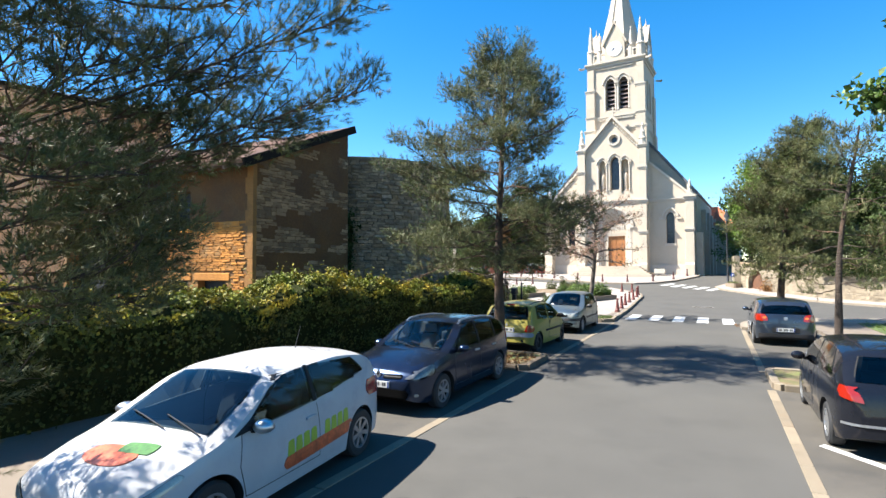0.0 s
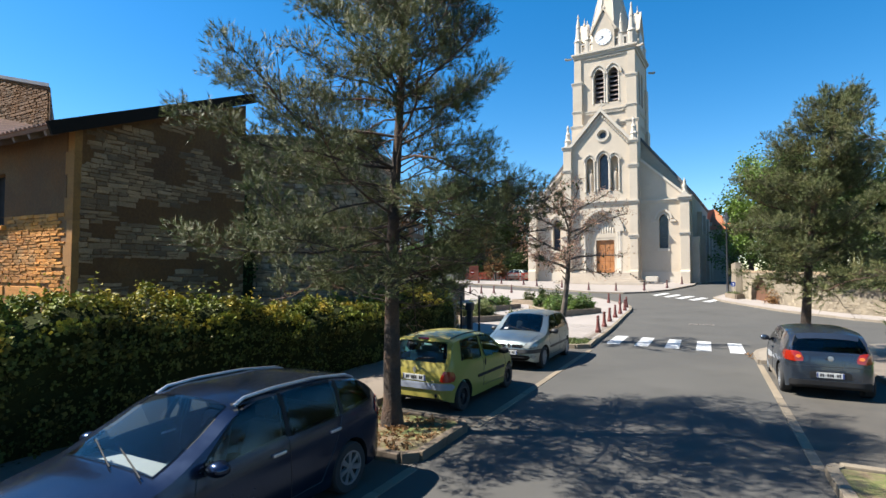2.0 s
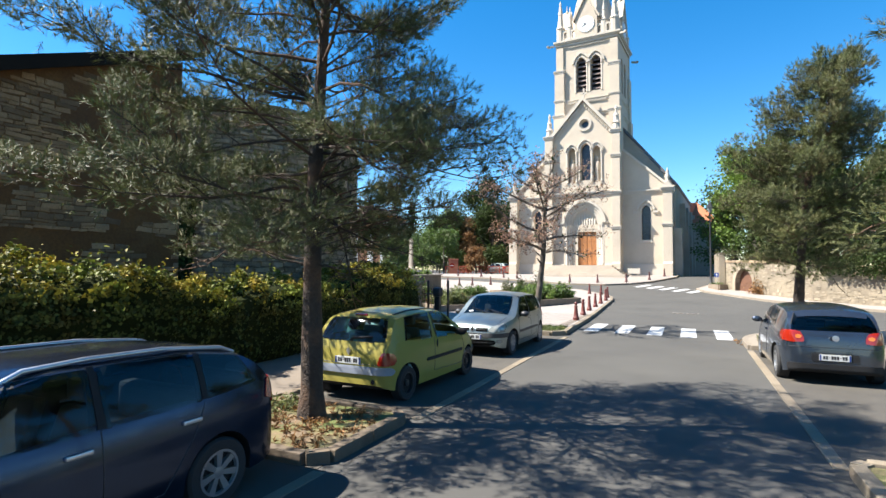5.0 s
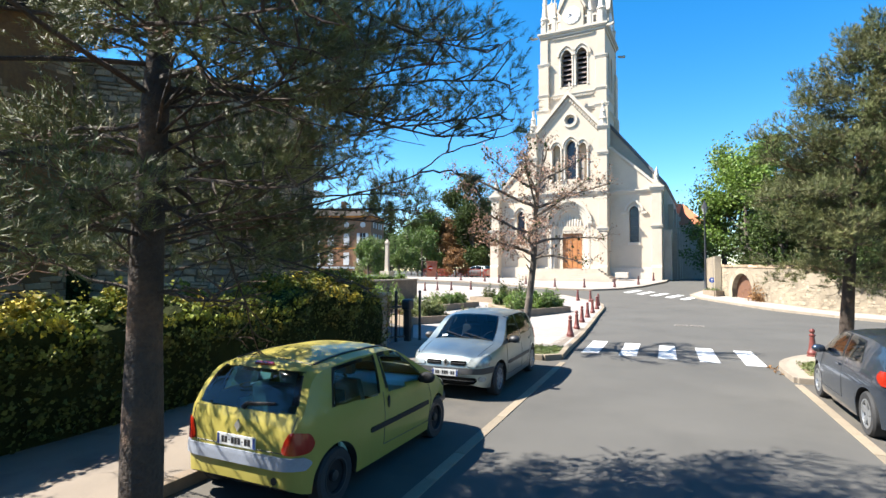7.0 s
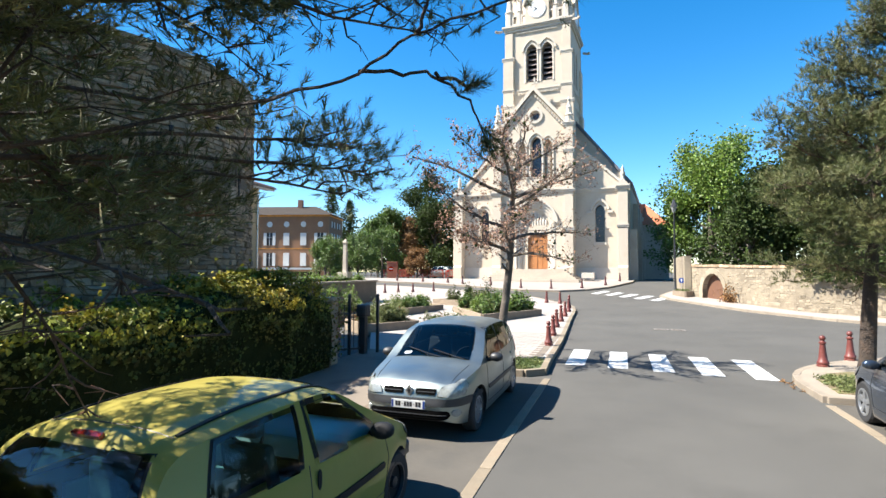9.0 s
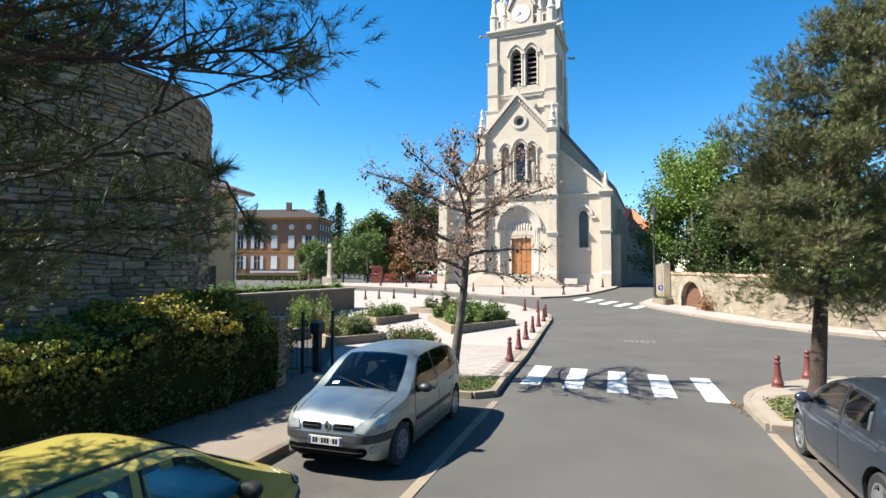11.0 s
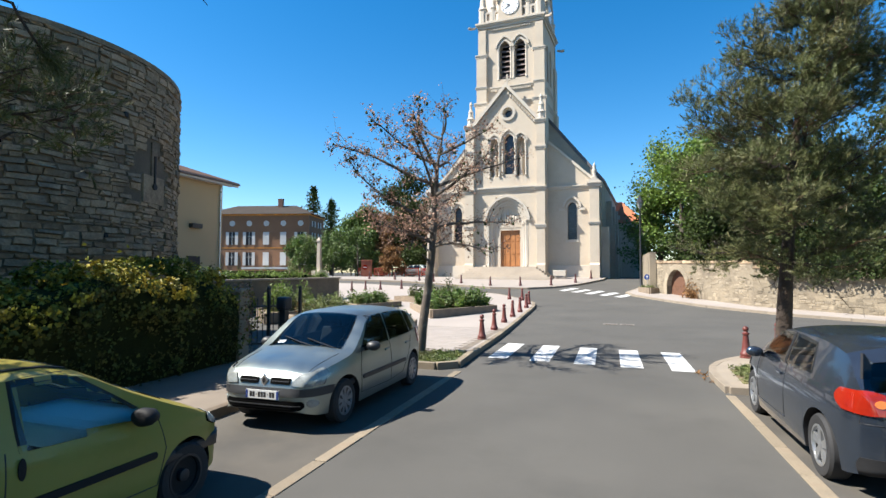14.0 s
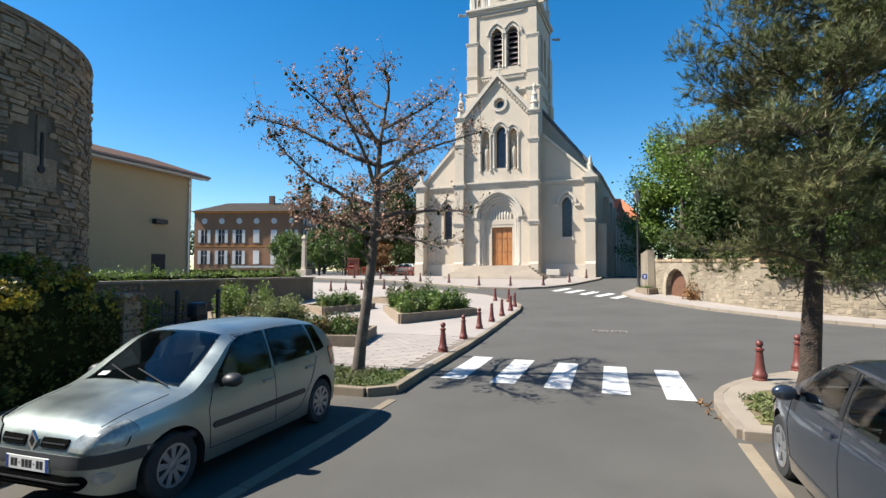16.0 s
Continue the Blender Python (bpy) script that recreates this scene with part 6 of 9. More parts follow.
spec = dict(
    glass=[("top", [(-0.60, 0.98), (0.60, 0.98), (0.50, 0.27), (-0.50, 0.27)], M_GLASS, "windscreen"), ("rear", [(-0.5, 0.98), (0.5, 0.98), (0.44, 1.30), (-0.44, 1.30)], M_GLASS, "rear_window")]
    + [(v, [(-0.22, 0.92), (0.72, 0.92), (0.22, 1.33), (-0.22, 1.34)], M_GLASS, "front_side_window") for v in ("right", "left")]
    + [(v, [(-1.18, 0.95), (-0.28, 0.93), (-0.28, 1.345), (-1.05, 1.33)], M_GLASS, "rear_side_window") for v in ("right", "left")]
    + [(v, [(-1.46, 0.99), (-1.23, 0.97), (-1.13, 1.31), (-1.30, 1.29)], M_GLASS, "quarter_window") for v in ("right", "left")],
    patches=pair("headlight", "front", [(0.38, 0.585), (0.72, 0.585), (0.70, 0.765), (0.46, 0.715)], M_LAMP_CLEAR, 0.35, 0.008, "clear headlight")
    + both("headlight_side", [(1.50, 0.69), (1.80, 0.59), (1.78, 0.73), (1.56, 0.785)], M_LAMP_CLEAR, 0.4, 0.008)
    + both("bumper_band", [(1.46, 0.46), (1.87, 0.46), (1.87, 0.56), (1.46, 0.56)], M_GREY_TRIM, 0.1, 0.012)
    + pair("grille", "front", [(0.09, 0.60), (0.36, 0.60), (0.38, 0.675), (0.09, 0.675)], M_BLACK, 0.2, 0.006)
    + pair("grille_bar", "front", [(0.11, 0.632), (0.36, 0.632), (0.36, 0.642), (0.11, 0.642)], M_GREY_TRIM, 0, 0.012)
    + [("bumper_band", "front", [(-0.78, 0.46), (0.78, 0.46), (0.78, 0.56), (-0.78, 0.56)], M_GREY_TRIM, 0.15, 0.012, "dark grey bumper strip"),
       ("air_intake", "front", [(-0.55, 0.29), (0.55, 0.29), (0.58, 0.41), (-0.58, 0.41)], M_BLACK, 0.3, 0.004, ""),
       ("intake_bar", "front", [(-0.52, 0.345), (0.52, 0.345), (0.52, 0.358), (-0.52, 0.358)], M_GREY_TRIM, 0.0, 0.012, "")]
    + pair("fog_lamp", "front", [(0.58, 0.33), (0.68, 0.33), (0.68, 0.42), (0.58, 0.42)], M_LAMP_CLEAR, 1.0, 0.008)
    + both("side_strip", [(-0.85, 0.50), (0.75, 0.50), (0.75, 0.56), (-0.85, 0.56)], M_GREY_TRIM, 0.1, 0.008)
    + pair("tail_light", "rear", [(0.60, 0.72), (0.78, 0.72), (0.72, 1.0), (0.62, 1.0)], M_RED_LAMP, 0.4, 0.006),
    rim="nine", cabin=(-1.35, 0.85), mirror=0.58, handles=[(v, y, 0.80) for v in ("right", "left") for y in (-0.12, -0.98)], plates=[("front", -0.0, 0.475)],
    wiper=[(-0.15, 0.42, 1.02, 0.80), (-0.52, 0.02, 1.02, 0.84)],
    seams=[(v, [(-0.25, 0.93), (-0.25, 0.32)]) for v in ("right", "left")] + [(v, [(0.72, 0.88), (0.80, 0.7), (0.78, 0.32), (-0.25, 0.30), (-0.75, 0.34), (-1.0, 0.6), (-1.2, 0.9)]) for v in ("right", "left")] + [("top", [(-0.62, 1.1), (-0.55, 1.72)]), ("top", [(0.62, 1.1), (0.55, 1.72)])], mirror_paint=M_GREY_TRIM)
car1 = build_car(pose(-5.25, 21.36, 0, 0, 0, 180) @ Matrix.Scale(1.035, 4), "silver-green five-door hatchback parked nose-on beside the kerb", c, P_SILVER, spec)
part("badge", diamond(0.085, 0.645, 1.862), [M_STEEL, M_TRIM], car1)
part("tax_sticker", c.patch("top", [(0.36, 0.93), (0.47, 0.93), (0.47, 0.87), (0.36, 0.87)], 2, 2, 0, 0.012, 0.0), M_PLATE, car1)

# yellow-green small car, tail towards the street's start
P_LIME = car_paint("lime_yellow_paint", (0.265, 0.225, 0.055), 0.0, 0.42, 0.35)
c = Car(3.43, 1.63, [(-1.715, 0.55), (-1.68, 0.80), (-1.62, 0.95), (-1.38, 1.32), (-1.22, 1.38), (-0.6, 1.425), (0.0, 1.415), (0.25, 1.37), (0.6, 1.19), (1.05, 0.98), (1.3, 0.88), (1.55, 0.74), (1.67, 0.60), (1.715, 0.48)],
        [(-1.715, 0.93), (-0.8, 0.92), (0.6, 0.86), (1.05, 0.84), (1.7, 0.65)], (-1.18, 1.16), 0.275, 0.2, 0.22, 0.12, 0.22)
spec = dict(
    glass=[("top", [(-0.62, 1.02), (0.62, 1.02), (0.52, 0.24), (-0.52, 0.24)], M_GLASS_CLEAR, "windscreen"), ("rear", [(-0.62, 0.95), (0.62, 0.95), (0.52, 1.30), (-0.52, 1.30)], M_GLASS, "rear_window")]
    + [(v, [(-0.22, 0.90), (0.80, 0.88), (0.16, 1.33), (-0.22, 1.34)], M_GLASS_CLEAR, "front_side_window") for v in ("right", "left")]
    + [(v, [(-1.22, 0.95), (-0.36, 0.92), (-0.30, 1.335), (-1.08, 1.31)], M_GLASS, "rear_side_window") for v in ("right", "left")],
    patches=pair("tail_light", "rear", [(0.52, 0.60), (0.76, 0.60), (0.74, 0.80), (0.60, 0.81)], M_RED_LAMP, 0.6, 0.010, "red tail light")
    + [("bumper_band", "rear", [(-0.745, 0.46), (0.745, 0.46), (0.745, 0.58), (-0.745, 0.58)], mat("pale_grey_plastic", (0.20, 0.22, 0.26), 0.45, var=0.1, bump=0.05), 0.15, 0.02, "pale grey bumper strip"),
       ("bumper_band", "front", [(-0.78, 0.42), (0.78, 0.42), (0.78, 0.54), (-0.78, 0.54)], M_GREY_TRIM, 0.15, 0.02, ""),
       ("brake_light", "rear", [(-0.12, 1.330), (0.12, 1.330), (0.12, 1.347), (-0.12, 1.347)], M_RED_LAMP, 0.2, 0.02, "red high brake light"),
       ("tow_cover", "rear", [(0.44, 0.32), (0.50, 0.32), (0.50, 0.39), (0.44, 0.39)], M_TRIM, 1.0, 0.006, "")]
    + pair("headlight", "front", [(0.42, 0.60), (0.72, 0.60), (0.70, 0.76), (0.46, 0.74)], M_LAMP_CLEAR, 0.9, 0.006)
    + both("side_strip", [(-0.62, 0.545), (0.80, 0.545), (0.80, 0.60), (-0.62, 0.60)], M_TRIM, 0.1, 0.01)
    + [("roof_strip", "top", [(s * 0.50 - 0.012, -1.2), (s * 0.50 + 0.012, -1.2), (s * 0.485 + 0.012, 0.25), (s * 0.485 - 0.012, 0.25)], M_TRIM, 0, 0.006, "") for s in (-1, 1)],
    rim="steel", cabin=(-1.2, 0.9), mirror=0.62, plates=[("rear", 0.0, 0.66)], dash=M_DASH_GREEN, seat=M_SEAT_TEAL, mirror_paint=M_TRIM,
    handles=[], seams=[(v, [(-0.30, 0.92), (-0.34, 0.35), (0.82, 0.32), (0.90, 0.6), (0.84, 0.86)]) for v in ("right", "left")] + [("rear", [(-0.64, 0.93), (-0.60, 0.61), (0.60, 0.61), (0.64, 0.93)]), ("top", [(-0.5, -1.22), (0.5, -1.22)])])
car2 = build_car(pose(-5.36, 16.22, 0, 0, 0, -2) @ Matrix.Diagonal((1.04, 1.0, 1.01, 1)), "lime-yellow three-door small car under pine shade", c, P_LIME, spec)
for s in (-1, 1):
    part("door_card", Geo().box(min(s * 0.66, s * 0.70), max(s * 0.66, s * 0.70), -1.0, 0.75, 0.40, 0.84), M_DASH_GREEN, car2, "pale green door lining", bevel=0.012)
g = Geo().tube([(0.0, -1.63, 0.96), (0.04, -1.62, 1.0), (0.38, -1.60, 1.03)], [0.03, 0.022, 0.012], 6)
part("rear_wiper", g, M_TRIM, car2)
part("badge", diamond(0.06, 0.80, 0.0), [M_STEEL, M_TRIM], car2).matrix_basis = pose(0, -1.705, 0, 0, 0, 0)
for v in (1, -1):
    p, nr = c.hit("right", -0.22, 0.80)
    o = part("door_handle", Geo().lathe([(0.001, 0), (0.03, 0.005), (0.03, 0.015), (0.001, 0.018)], 12), M_TRIM, car2)
    o.matrix_basis = Matrix.Translation((v * p.x, -0.22, 0.80)) @ Matrix.Rotation(radians(90 * v), 4, "Y") @ Matrix.Diagonal((2.4, 0.8, 1, 1))

# dark blue estate, nose towards the street's start
P_NAVY = car_paint("dark_blue_paint", (0.032, 0.047, 0.084), 0.88, 0.2, 0.2)
c = Car(4.20, 1.72, [(-2.10, 0.62), (-2.08, 0.85), (-2.03, 1.02), (-1.80, 1.30), (-1.60, 1.40), (-0.9, 1.49), (-0.1, 1.50), (0.25, 1.44), (0.65, 1.23), (1.10, 1.02), (1.35, 0.97), (1.75, 0.87), (1.97, 0.76), (2.06, 0.64), (2.10, 0.50)],
        [(-2.1, 0.98), (-1.2, 0.98), (0.6, 0.93), (1.2, 0.90), (2.1, 0.7)], (-1.30, 1.275), 0.31, 0.21, 0.2, 0.1, 0.22)
spec = dict(
    glass=[("top", [(-0.64, 1.08), (0.64, 1.08), (0.54, 0.25), (-0.54, 0.25)], M_GLASS_CLEAR, "windscreen"), ("rear", [(-0.5, 1.06), (0.5, 1.06), (0.46, 1.36), (-0.46, 1.36)], M_GLASS, "rear_window")]
    + [(v, [(-0.25, 0.98), (0.80, 0.97), (0.20, 1.41), (-0.25, 1.43)], M_GLASS, "front_side_window") for v in ("right", "left")]
    + [(v, [(-1.12, 1.0), (-0.31, 0.985), (-0.31, 1.43), (-1.12, 1.42)], M_GLASS, "rear_side_window") for v in ("right", "left")]
    + [(v, [(-1.78, 1.05), (-1.18, 1.01), (-1.18, 1.40), (-1.58, 1.33)], M_GLASS, "quarter_window") for v in ("right", "left")],
    patches=pair("headlight", "front", [(0.48, 0.63), (0.80, 0.66), (0.79, 0.78), (0.62, 0.72)], M_LAMP_DARK, 0.2, 0.006, "swept smoky headlight")
    + both("headlight_side", [(1.52, 0.80), (1.97, 0.66), (1.95, 0.75), (1.60, 0.84)], M_LAMP_DARK, 0.3, 0.006)
    + both("window_pillar", [(-0.305, 0.99), (-0.255, 0.99), (-0.255, 1.43), (-0.305, 1.43)], M_TRIM, 0, 0.006) + both("window_pillar", [(-1.175, 1.01), (-1.125, 1.01), (-1.125, 1.41), (-1.175, 1.40)], M_TRIM, 0, 0.006)
    + pair("grille", "front", [(0.10, 0.62), (0.44, 0.63), (0.46, 0.70), (0.10, 0.69)], M_BLACK, 0.2, 0.006)
    + pair("grille_bar", "front", [(0.12, 0.655), (0.44, 0.66), (0.44, 0.668), (0.12, 0.663)], M_GREY_TRIM, 0, 0.012)
    + [("air_intake", "front", [(-0.56, 0.28), (0.56, 0.28), (0.60, 0.46), (-0.60, 0.46)], M_BLACK, 0.3, 0.004, "")]
    + pair("fog_lamp", "front", [(0.66, 0.345), (0.71, 0.345), (0.71, 0.395), (0.66, 0.395)], M_LAMP_CLEAR, 1.0, 0.008)
    + pair("tail_light", "rear", [(0.62, 0.78), (0.76, 0.78), (0.73, 1.06), (0.64, 1.06)], M_RED_LAMP, 0.4, 0.008, "red tail light")
    + both("tail_light_side", [(-2.08, 0.80), (-1.86, 0.86), (-1.92, 1.04), (-2.02, 1.05)], M_RED_LAMP, 0.4, 0.008, "red tail light"),
    rim="seven", tyre=0.195, dash=M_DASH_PALE, seat=M_SEAT, cabin=(-1.75, 0.95), mirror=0.68, handles=[(v, y, 0.86) for v in ("right", "left") for y in (-0.12, -1.0)], handle_mat=M_STEEL, plates=[("front", 0.0, 0.53)],
    wiper=[(-0.15, 0.46, 1.12, 0.88), (-0.56, 0.02, 1.12, 0.92)],
    seams=[(v, [(-0.28, 0.98), (-0.28, 0.34)]) for v in ("right", "left")] + [(v, [(0.80, 0.93), (0.86, 0.7), (0.84, 0.34), (-0.75, 0.34), (-1.0, 0.7), (-1.15, 0.98)]) for v in ("right", "left")])
car3 = build_car(pose(-5.12, 9.62, 0, 0, 0, 180) @ Matrix.Diagonal((1.02, 1.03, 0.97, 1)), "dark blue estate car with silver roof rails", c, P_NAVY, spec)
for s in (-1, 1):
    pts = [Vector((s * 0.575, y, (c.hit("top", 0.575, y)[0].z if c.hit("top", 0.575, y)[0] else c.top(y)) + (0.0 if y in (-1.65, 0.22) else 0.03))) for y in (-1.65, -1.5, -0.9, -0.3, 0.1, 0.22)]
    part("roof_rail", Geo().tube(pts, [0.021] * 6, 8), M_STEEL, car3, "silver roof rail", smooth=60)
part("badge", diamond(0.085, 0.70, 2.045), [M_STEEL, M_TRIM], car3)

# white hatchback with stickers, nearest the start
P_WHITE = car_paint("white_paint", (0.38, 0.38, 0.39), 0.0, 0.3, 0.45)
c = Car(4.03, 1.75, [(-2.015, 0.62), (-1.98, 0.85), (-1.92, 1.05), (-1.72, 1.32), (-1.5, 1.40), (-0.8, 1.47), (0.0, 1.455), (0.3, 1.39), (0.75, 1.17), (1.15, 0.99), (1.4, 0.93), (1.75, 0.82), (1.92, 0.72), (1.99, 0.6), (2.015, 0.48)],
        [(-2.0, 1.02), (-1.2, 0.98), (0.6, 0.92), (1.2, 0.88), (2.0, 0.68)], (-1.29, 1.25), 0.31, 0.2, 0.24, 0.14, 0.22)
M_ORANGE_INK = mat("orange_vinyl", (0.44, 0.085, 0.028), 0.4, var=0.4, scale=7, bump=0)
M_LIME_INK = mat("lime_vinyl", (0.26, 0.36, 0.03), 0.4, var=0.1, bump=0)
M_GREEN_INK = mat("green_vinyl", (0.05, 0.14, 0.03), 0.4, var=0.4, bump=0)
spec = dict(
    glass=[("top", [(-0.66, 1.12), (0.66, 1.12), (0.56, 0.28), (-0.56, 0.28)], M_GLASS, "windscreen"), ("rear", [(-0.5, 1.08), (0.5, 1.08), (0.44, 1.32), (-0.44, 1.32)], M_GLASS, "rear_window")]
    + [(v, [(-0.25, 0.985), (0.90, 0.94), (0.22, 1.36), (-0.25, 1.385)], M_GLASS, "front_side_window") for v in ("right", "left")]
    + [(v, [(-1.48, 1.13), (-0.30, 0.99), (-0.30, 1.385), (-1.26, 1.335)], M_GLASS, "rear_side_window") for v in ("right", "left")],
    patches=pair("headlight", "front", [(0.46, 0.56), (0.74, 0.60), (0.73, 0.72), (0.60, 0.66)], M_LAMP_CLEAR, 0.3, 0.006, "swept headlight")
    + both("headlight_side", [(1.50, 0.76), (1.90, 0.60), (1.88, 0.68), (1.56, 0.80)], M_LAMP_CLEAR, 0.3, 0.006)
    + [("air_intake", "front", [(-0.55, 0.26), (0.55, 0.26), (0.58, 0.44), (-0.58, 0.44)], M_TRIM, 0.3, 0.004, ""), ("grille", "front", [(-0.45, 0.52), (0.45, 0.52), (0.42, 0.57), (-0.42, 0.57)], M_TRIM, 0.3, 0.004, "")]
    + both("window_pillar", [(-0.305, 0.99), (-0.245, 0.985), (-0.245, 1.39), (-0.305, 1.39)], M_TRIM, 0, 0.006)
    + both("mirror_corner", [(0.70, 0.95), (0.98, 0.93), (0.86, 0.99), (0.70, 1.06)], M_TRIM, 0.2, 0.009)
    + both("side_sticker", [(-1.02, 0.44), (0.32, 0.38), (0.32, 0.52), (-1.02, 0.60)], M_ORANGE_INK, 0.25, 0.003, "orange picture sticker")
    + [("bonnet_sticker", "top", [(-0.30, 1.45), (0.28, 1.45), (0.28, 1.72), (-0.30, 1.72)], M_ORANGE_INK, 0.9, 0.003, "orange oval sticker"), ("bonnet_leaf", "top", [(-0.38, 1.36), (-0.02, 1.40), (-0.02, 1.55), (-0.38, 1.52)], M_GREEN_INK, 0.4, 0.005, "green leaf sticker")]
    + pair("tail_light", "rear", [(0.62, 0.72), (0.84, 0.76), (0.80, 1.0), (0.66, 0.96)], M_RED_LAMP, 0.4, 0.008),
    rim="seven", tyre=0.195, cabin=(-1.55, 0.98), mirror=0.72, handles=[(v, -0.16, 0.83) for v in ("right", "left")], plates=[("front", 0.0, 0.40)], mirror_paint=M_STEEL,
    wiper=[(-0.15, 0.5, 1.16, 0.95), (-0.6, 0.0, 1.16, 0.98)],
    seams=[(v, [(-0.30, 0.96), (-0.32, 0.34), (0.86, 0.34), (0.94, 0.65), (0.88, 0.93)]) for v in ("right", "left")])
car4 = build_car(pose(-4.90, 4.37, 0, 0, 0, 186) @ Matrix.Diagonal((1, 1, 0.965, 1)), "white hatchback with orange and lime stickers", c, P_WHITE, spec)
for v, sg in (("left", -1), ("right", 1)):
    for i in range(9):
        y0 = 0.26 - i * 0.135
        if i == 4:
            continue
        part("sticker_bar", c.patch(v, [(y0 - 0.11, 0.50 + 0.011 * i), (y0 + 0.01, 0.49 + 0.011 * i), (y0 - 0.005, 0.68 + 0.008 * i), (y0 - 0.10, 0.69 + 0.008 * i)], 3, 3, 0.3, 0.005, 0.002), M_LIME_INK, car4)
part("aerial", Geo().tube([(0, -1.0, 1.46), (0, -1.12, 1.75)], [0.006, 0.003], 6), M_TRIM, car4)

# grey hatchback, tail towards the street's start
P_GREY = car_paint("graphite_paint", (0.058, 0.074, 0.100), 0.75, 0.22, 0.7)
c = Car(3.94, 1.76, [(-1.97, 0.58), (-1.95, 0.82), (-1.92, 0.98), (-1.72, 1.27), (-1.56, 1.365), (-0.9, 1.435), (-0.1, 1.44), (0.25, 1.385), (0.65, 1.19), (1.06, 0.99), (1.3, 0.945), (1.65, 0.84), (1.83, 0.74), (1.93, 0.62), (1.97, 0.48)],
        [(-1.97, 0.97), (-1.2, 0.95), (0.6, 0.91), (1.2, 0.87), (1.97, 0.7)], (-1.31, 1.268), 0.315, 0.19, 0.2, 0.17, 0.22)
spec = dict(
    glass=[("top", [(-0.64, 1.06), (0.64, 1.06), (0.54, 0.24), (-0.54, 0.24)], M_GLASS_CLEAR, "windscreen"), ("rear", [(-0.67, 1.0), (0.67, 1.0), (0.57, 1.30), (-0.57, 1.30)], M_GLASS, "rear_window")]
    + [(v, [(-0.22, 0.965), (0.80, 0.945), (0.22, 1.335), (-0.22, 1.35)], M_GLASS_CLEAR, "front_side_window") for v in ("right", "left")]
    + [(v, [(-1.08, 1.0), (-0.29, 0.97), (-0.29, 1.345), (-0.95, 1.31)], M_GLASS_CLEAR, "rear_side_window") for v in ("right", "left")],
    patches=pair("tail_light", "rear", [(0.44, 0.78), (0.80, 0.78), (0.77, 1.0), (0.50, 0.98)], M_RED_LAMP, 0.5, 0.010, "large rounded red tail light")
    + pair("reversing_light", "rear", [(0.50, 0.85), (0.60, 0.85), (0.60, 0.92), (0.50, 0.92)], M_AMBER, 1.0, 0.016)
    + both("tail_light_side", [(-1.94, 0.79), (-1.70, 0.84), (-1.77, 0.97), (-1.89, 0.985)], M_RED_LAMP, 0.4, 0.010)
    + both("window_pillar", [(-0.285, 0.975), (-0.225, 0.975), (-0.225, 1.345), (-0.285, 1.345)], M_TRIM, 0, 0.005)
    + [("rear_apron", "rear", [(-0.72, 0.24), (0.72, 0.24), (0.72, 0.40), (-0.72, 0.40)], M_TRIM, 0.1, 0.01, ""), ("plate_recess", "rear", [(-0.36, 0.45), (0.36, 0.45), (0.36, 0.59), (-0.36, 0.59)], M_TRIM, 0.1, 0.004, "")]
    + pair("headlight", "front", [(0.44, 0.62), (0.80, 0.64), (0.78, 0.82), (0.50, 0.76)], M_LAMP_CLEAR, 0.5, 0.006),
    rim="five", tyre=0.205, cabin=(-1.65, 0.95), mirror=0.70, handles=[(v, -0.12, 0.84) for v in ("right", "left")], plates=[("rear", 0.0, 0.52)],
    seams=[(v, [(-0.31, 0.97), (-0.31, 0.34), (0.84, 0.34), (0.90, 0.65), (0.84, 0.92)]) for v in ("right", "left")] + [("rear", [(-0.66, 1.0), (-0.70, 0.70), (0.70, 0.70), (0.66, 1.0)])])
car5 = build_car(pose(1.93, 21.2, 0, 0, 0, 0), "graphite grey hatchback parked beside the stone line", c, P_GREY, spec)
part("badge", Geo().lathe([(0.001, 0), (0.05, 0), (0.055, 0.01), (0.001, 0.015)], 16, pose(0, -2.055, 0.88, 90)), M_STEEL, car5)
part("roof_spoiler", c.patch("top", [(-0.54, -1.74), (0.54, -1.74), (0.56, -1.6), (-0.56, -1.6)], 8, 3, 0.1, 0.02, 0.0), P_GREY, car5)

# black hatchback, tail towards the street's start
P_BLACK = car_paint("black_paint", (0.008, 0.009, 0.013), 0.1, 0.25)
c = Car(3.84, 1.66, [(-1.92, 0.58), (-1.88, 0.85), (-1.82, 1.0), (-1.55, 1.30), (-1.38, 1.37), (-0.7, 1.43), (0.0, 1.42), (0.3, 1.36), (0.65, 1.17), (1.05, 0.97), (1.3, 0.91), (1.65, 0.80), (1.82, 0.68), (1.89, 0.58), (1.92, 0.48)],
        [(-1.9, 0.96), (-0.8, 0.93), (0.6, 0.88), (1.05, 0.85), (1.9, 0.68)], (-1.22, 1.22), 0.29, 0.2, 0.22, 0.14, 0.24)
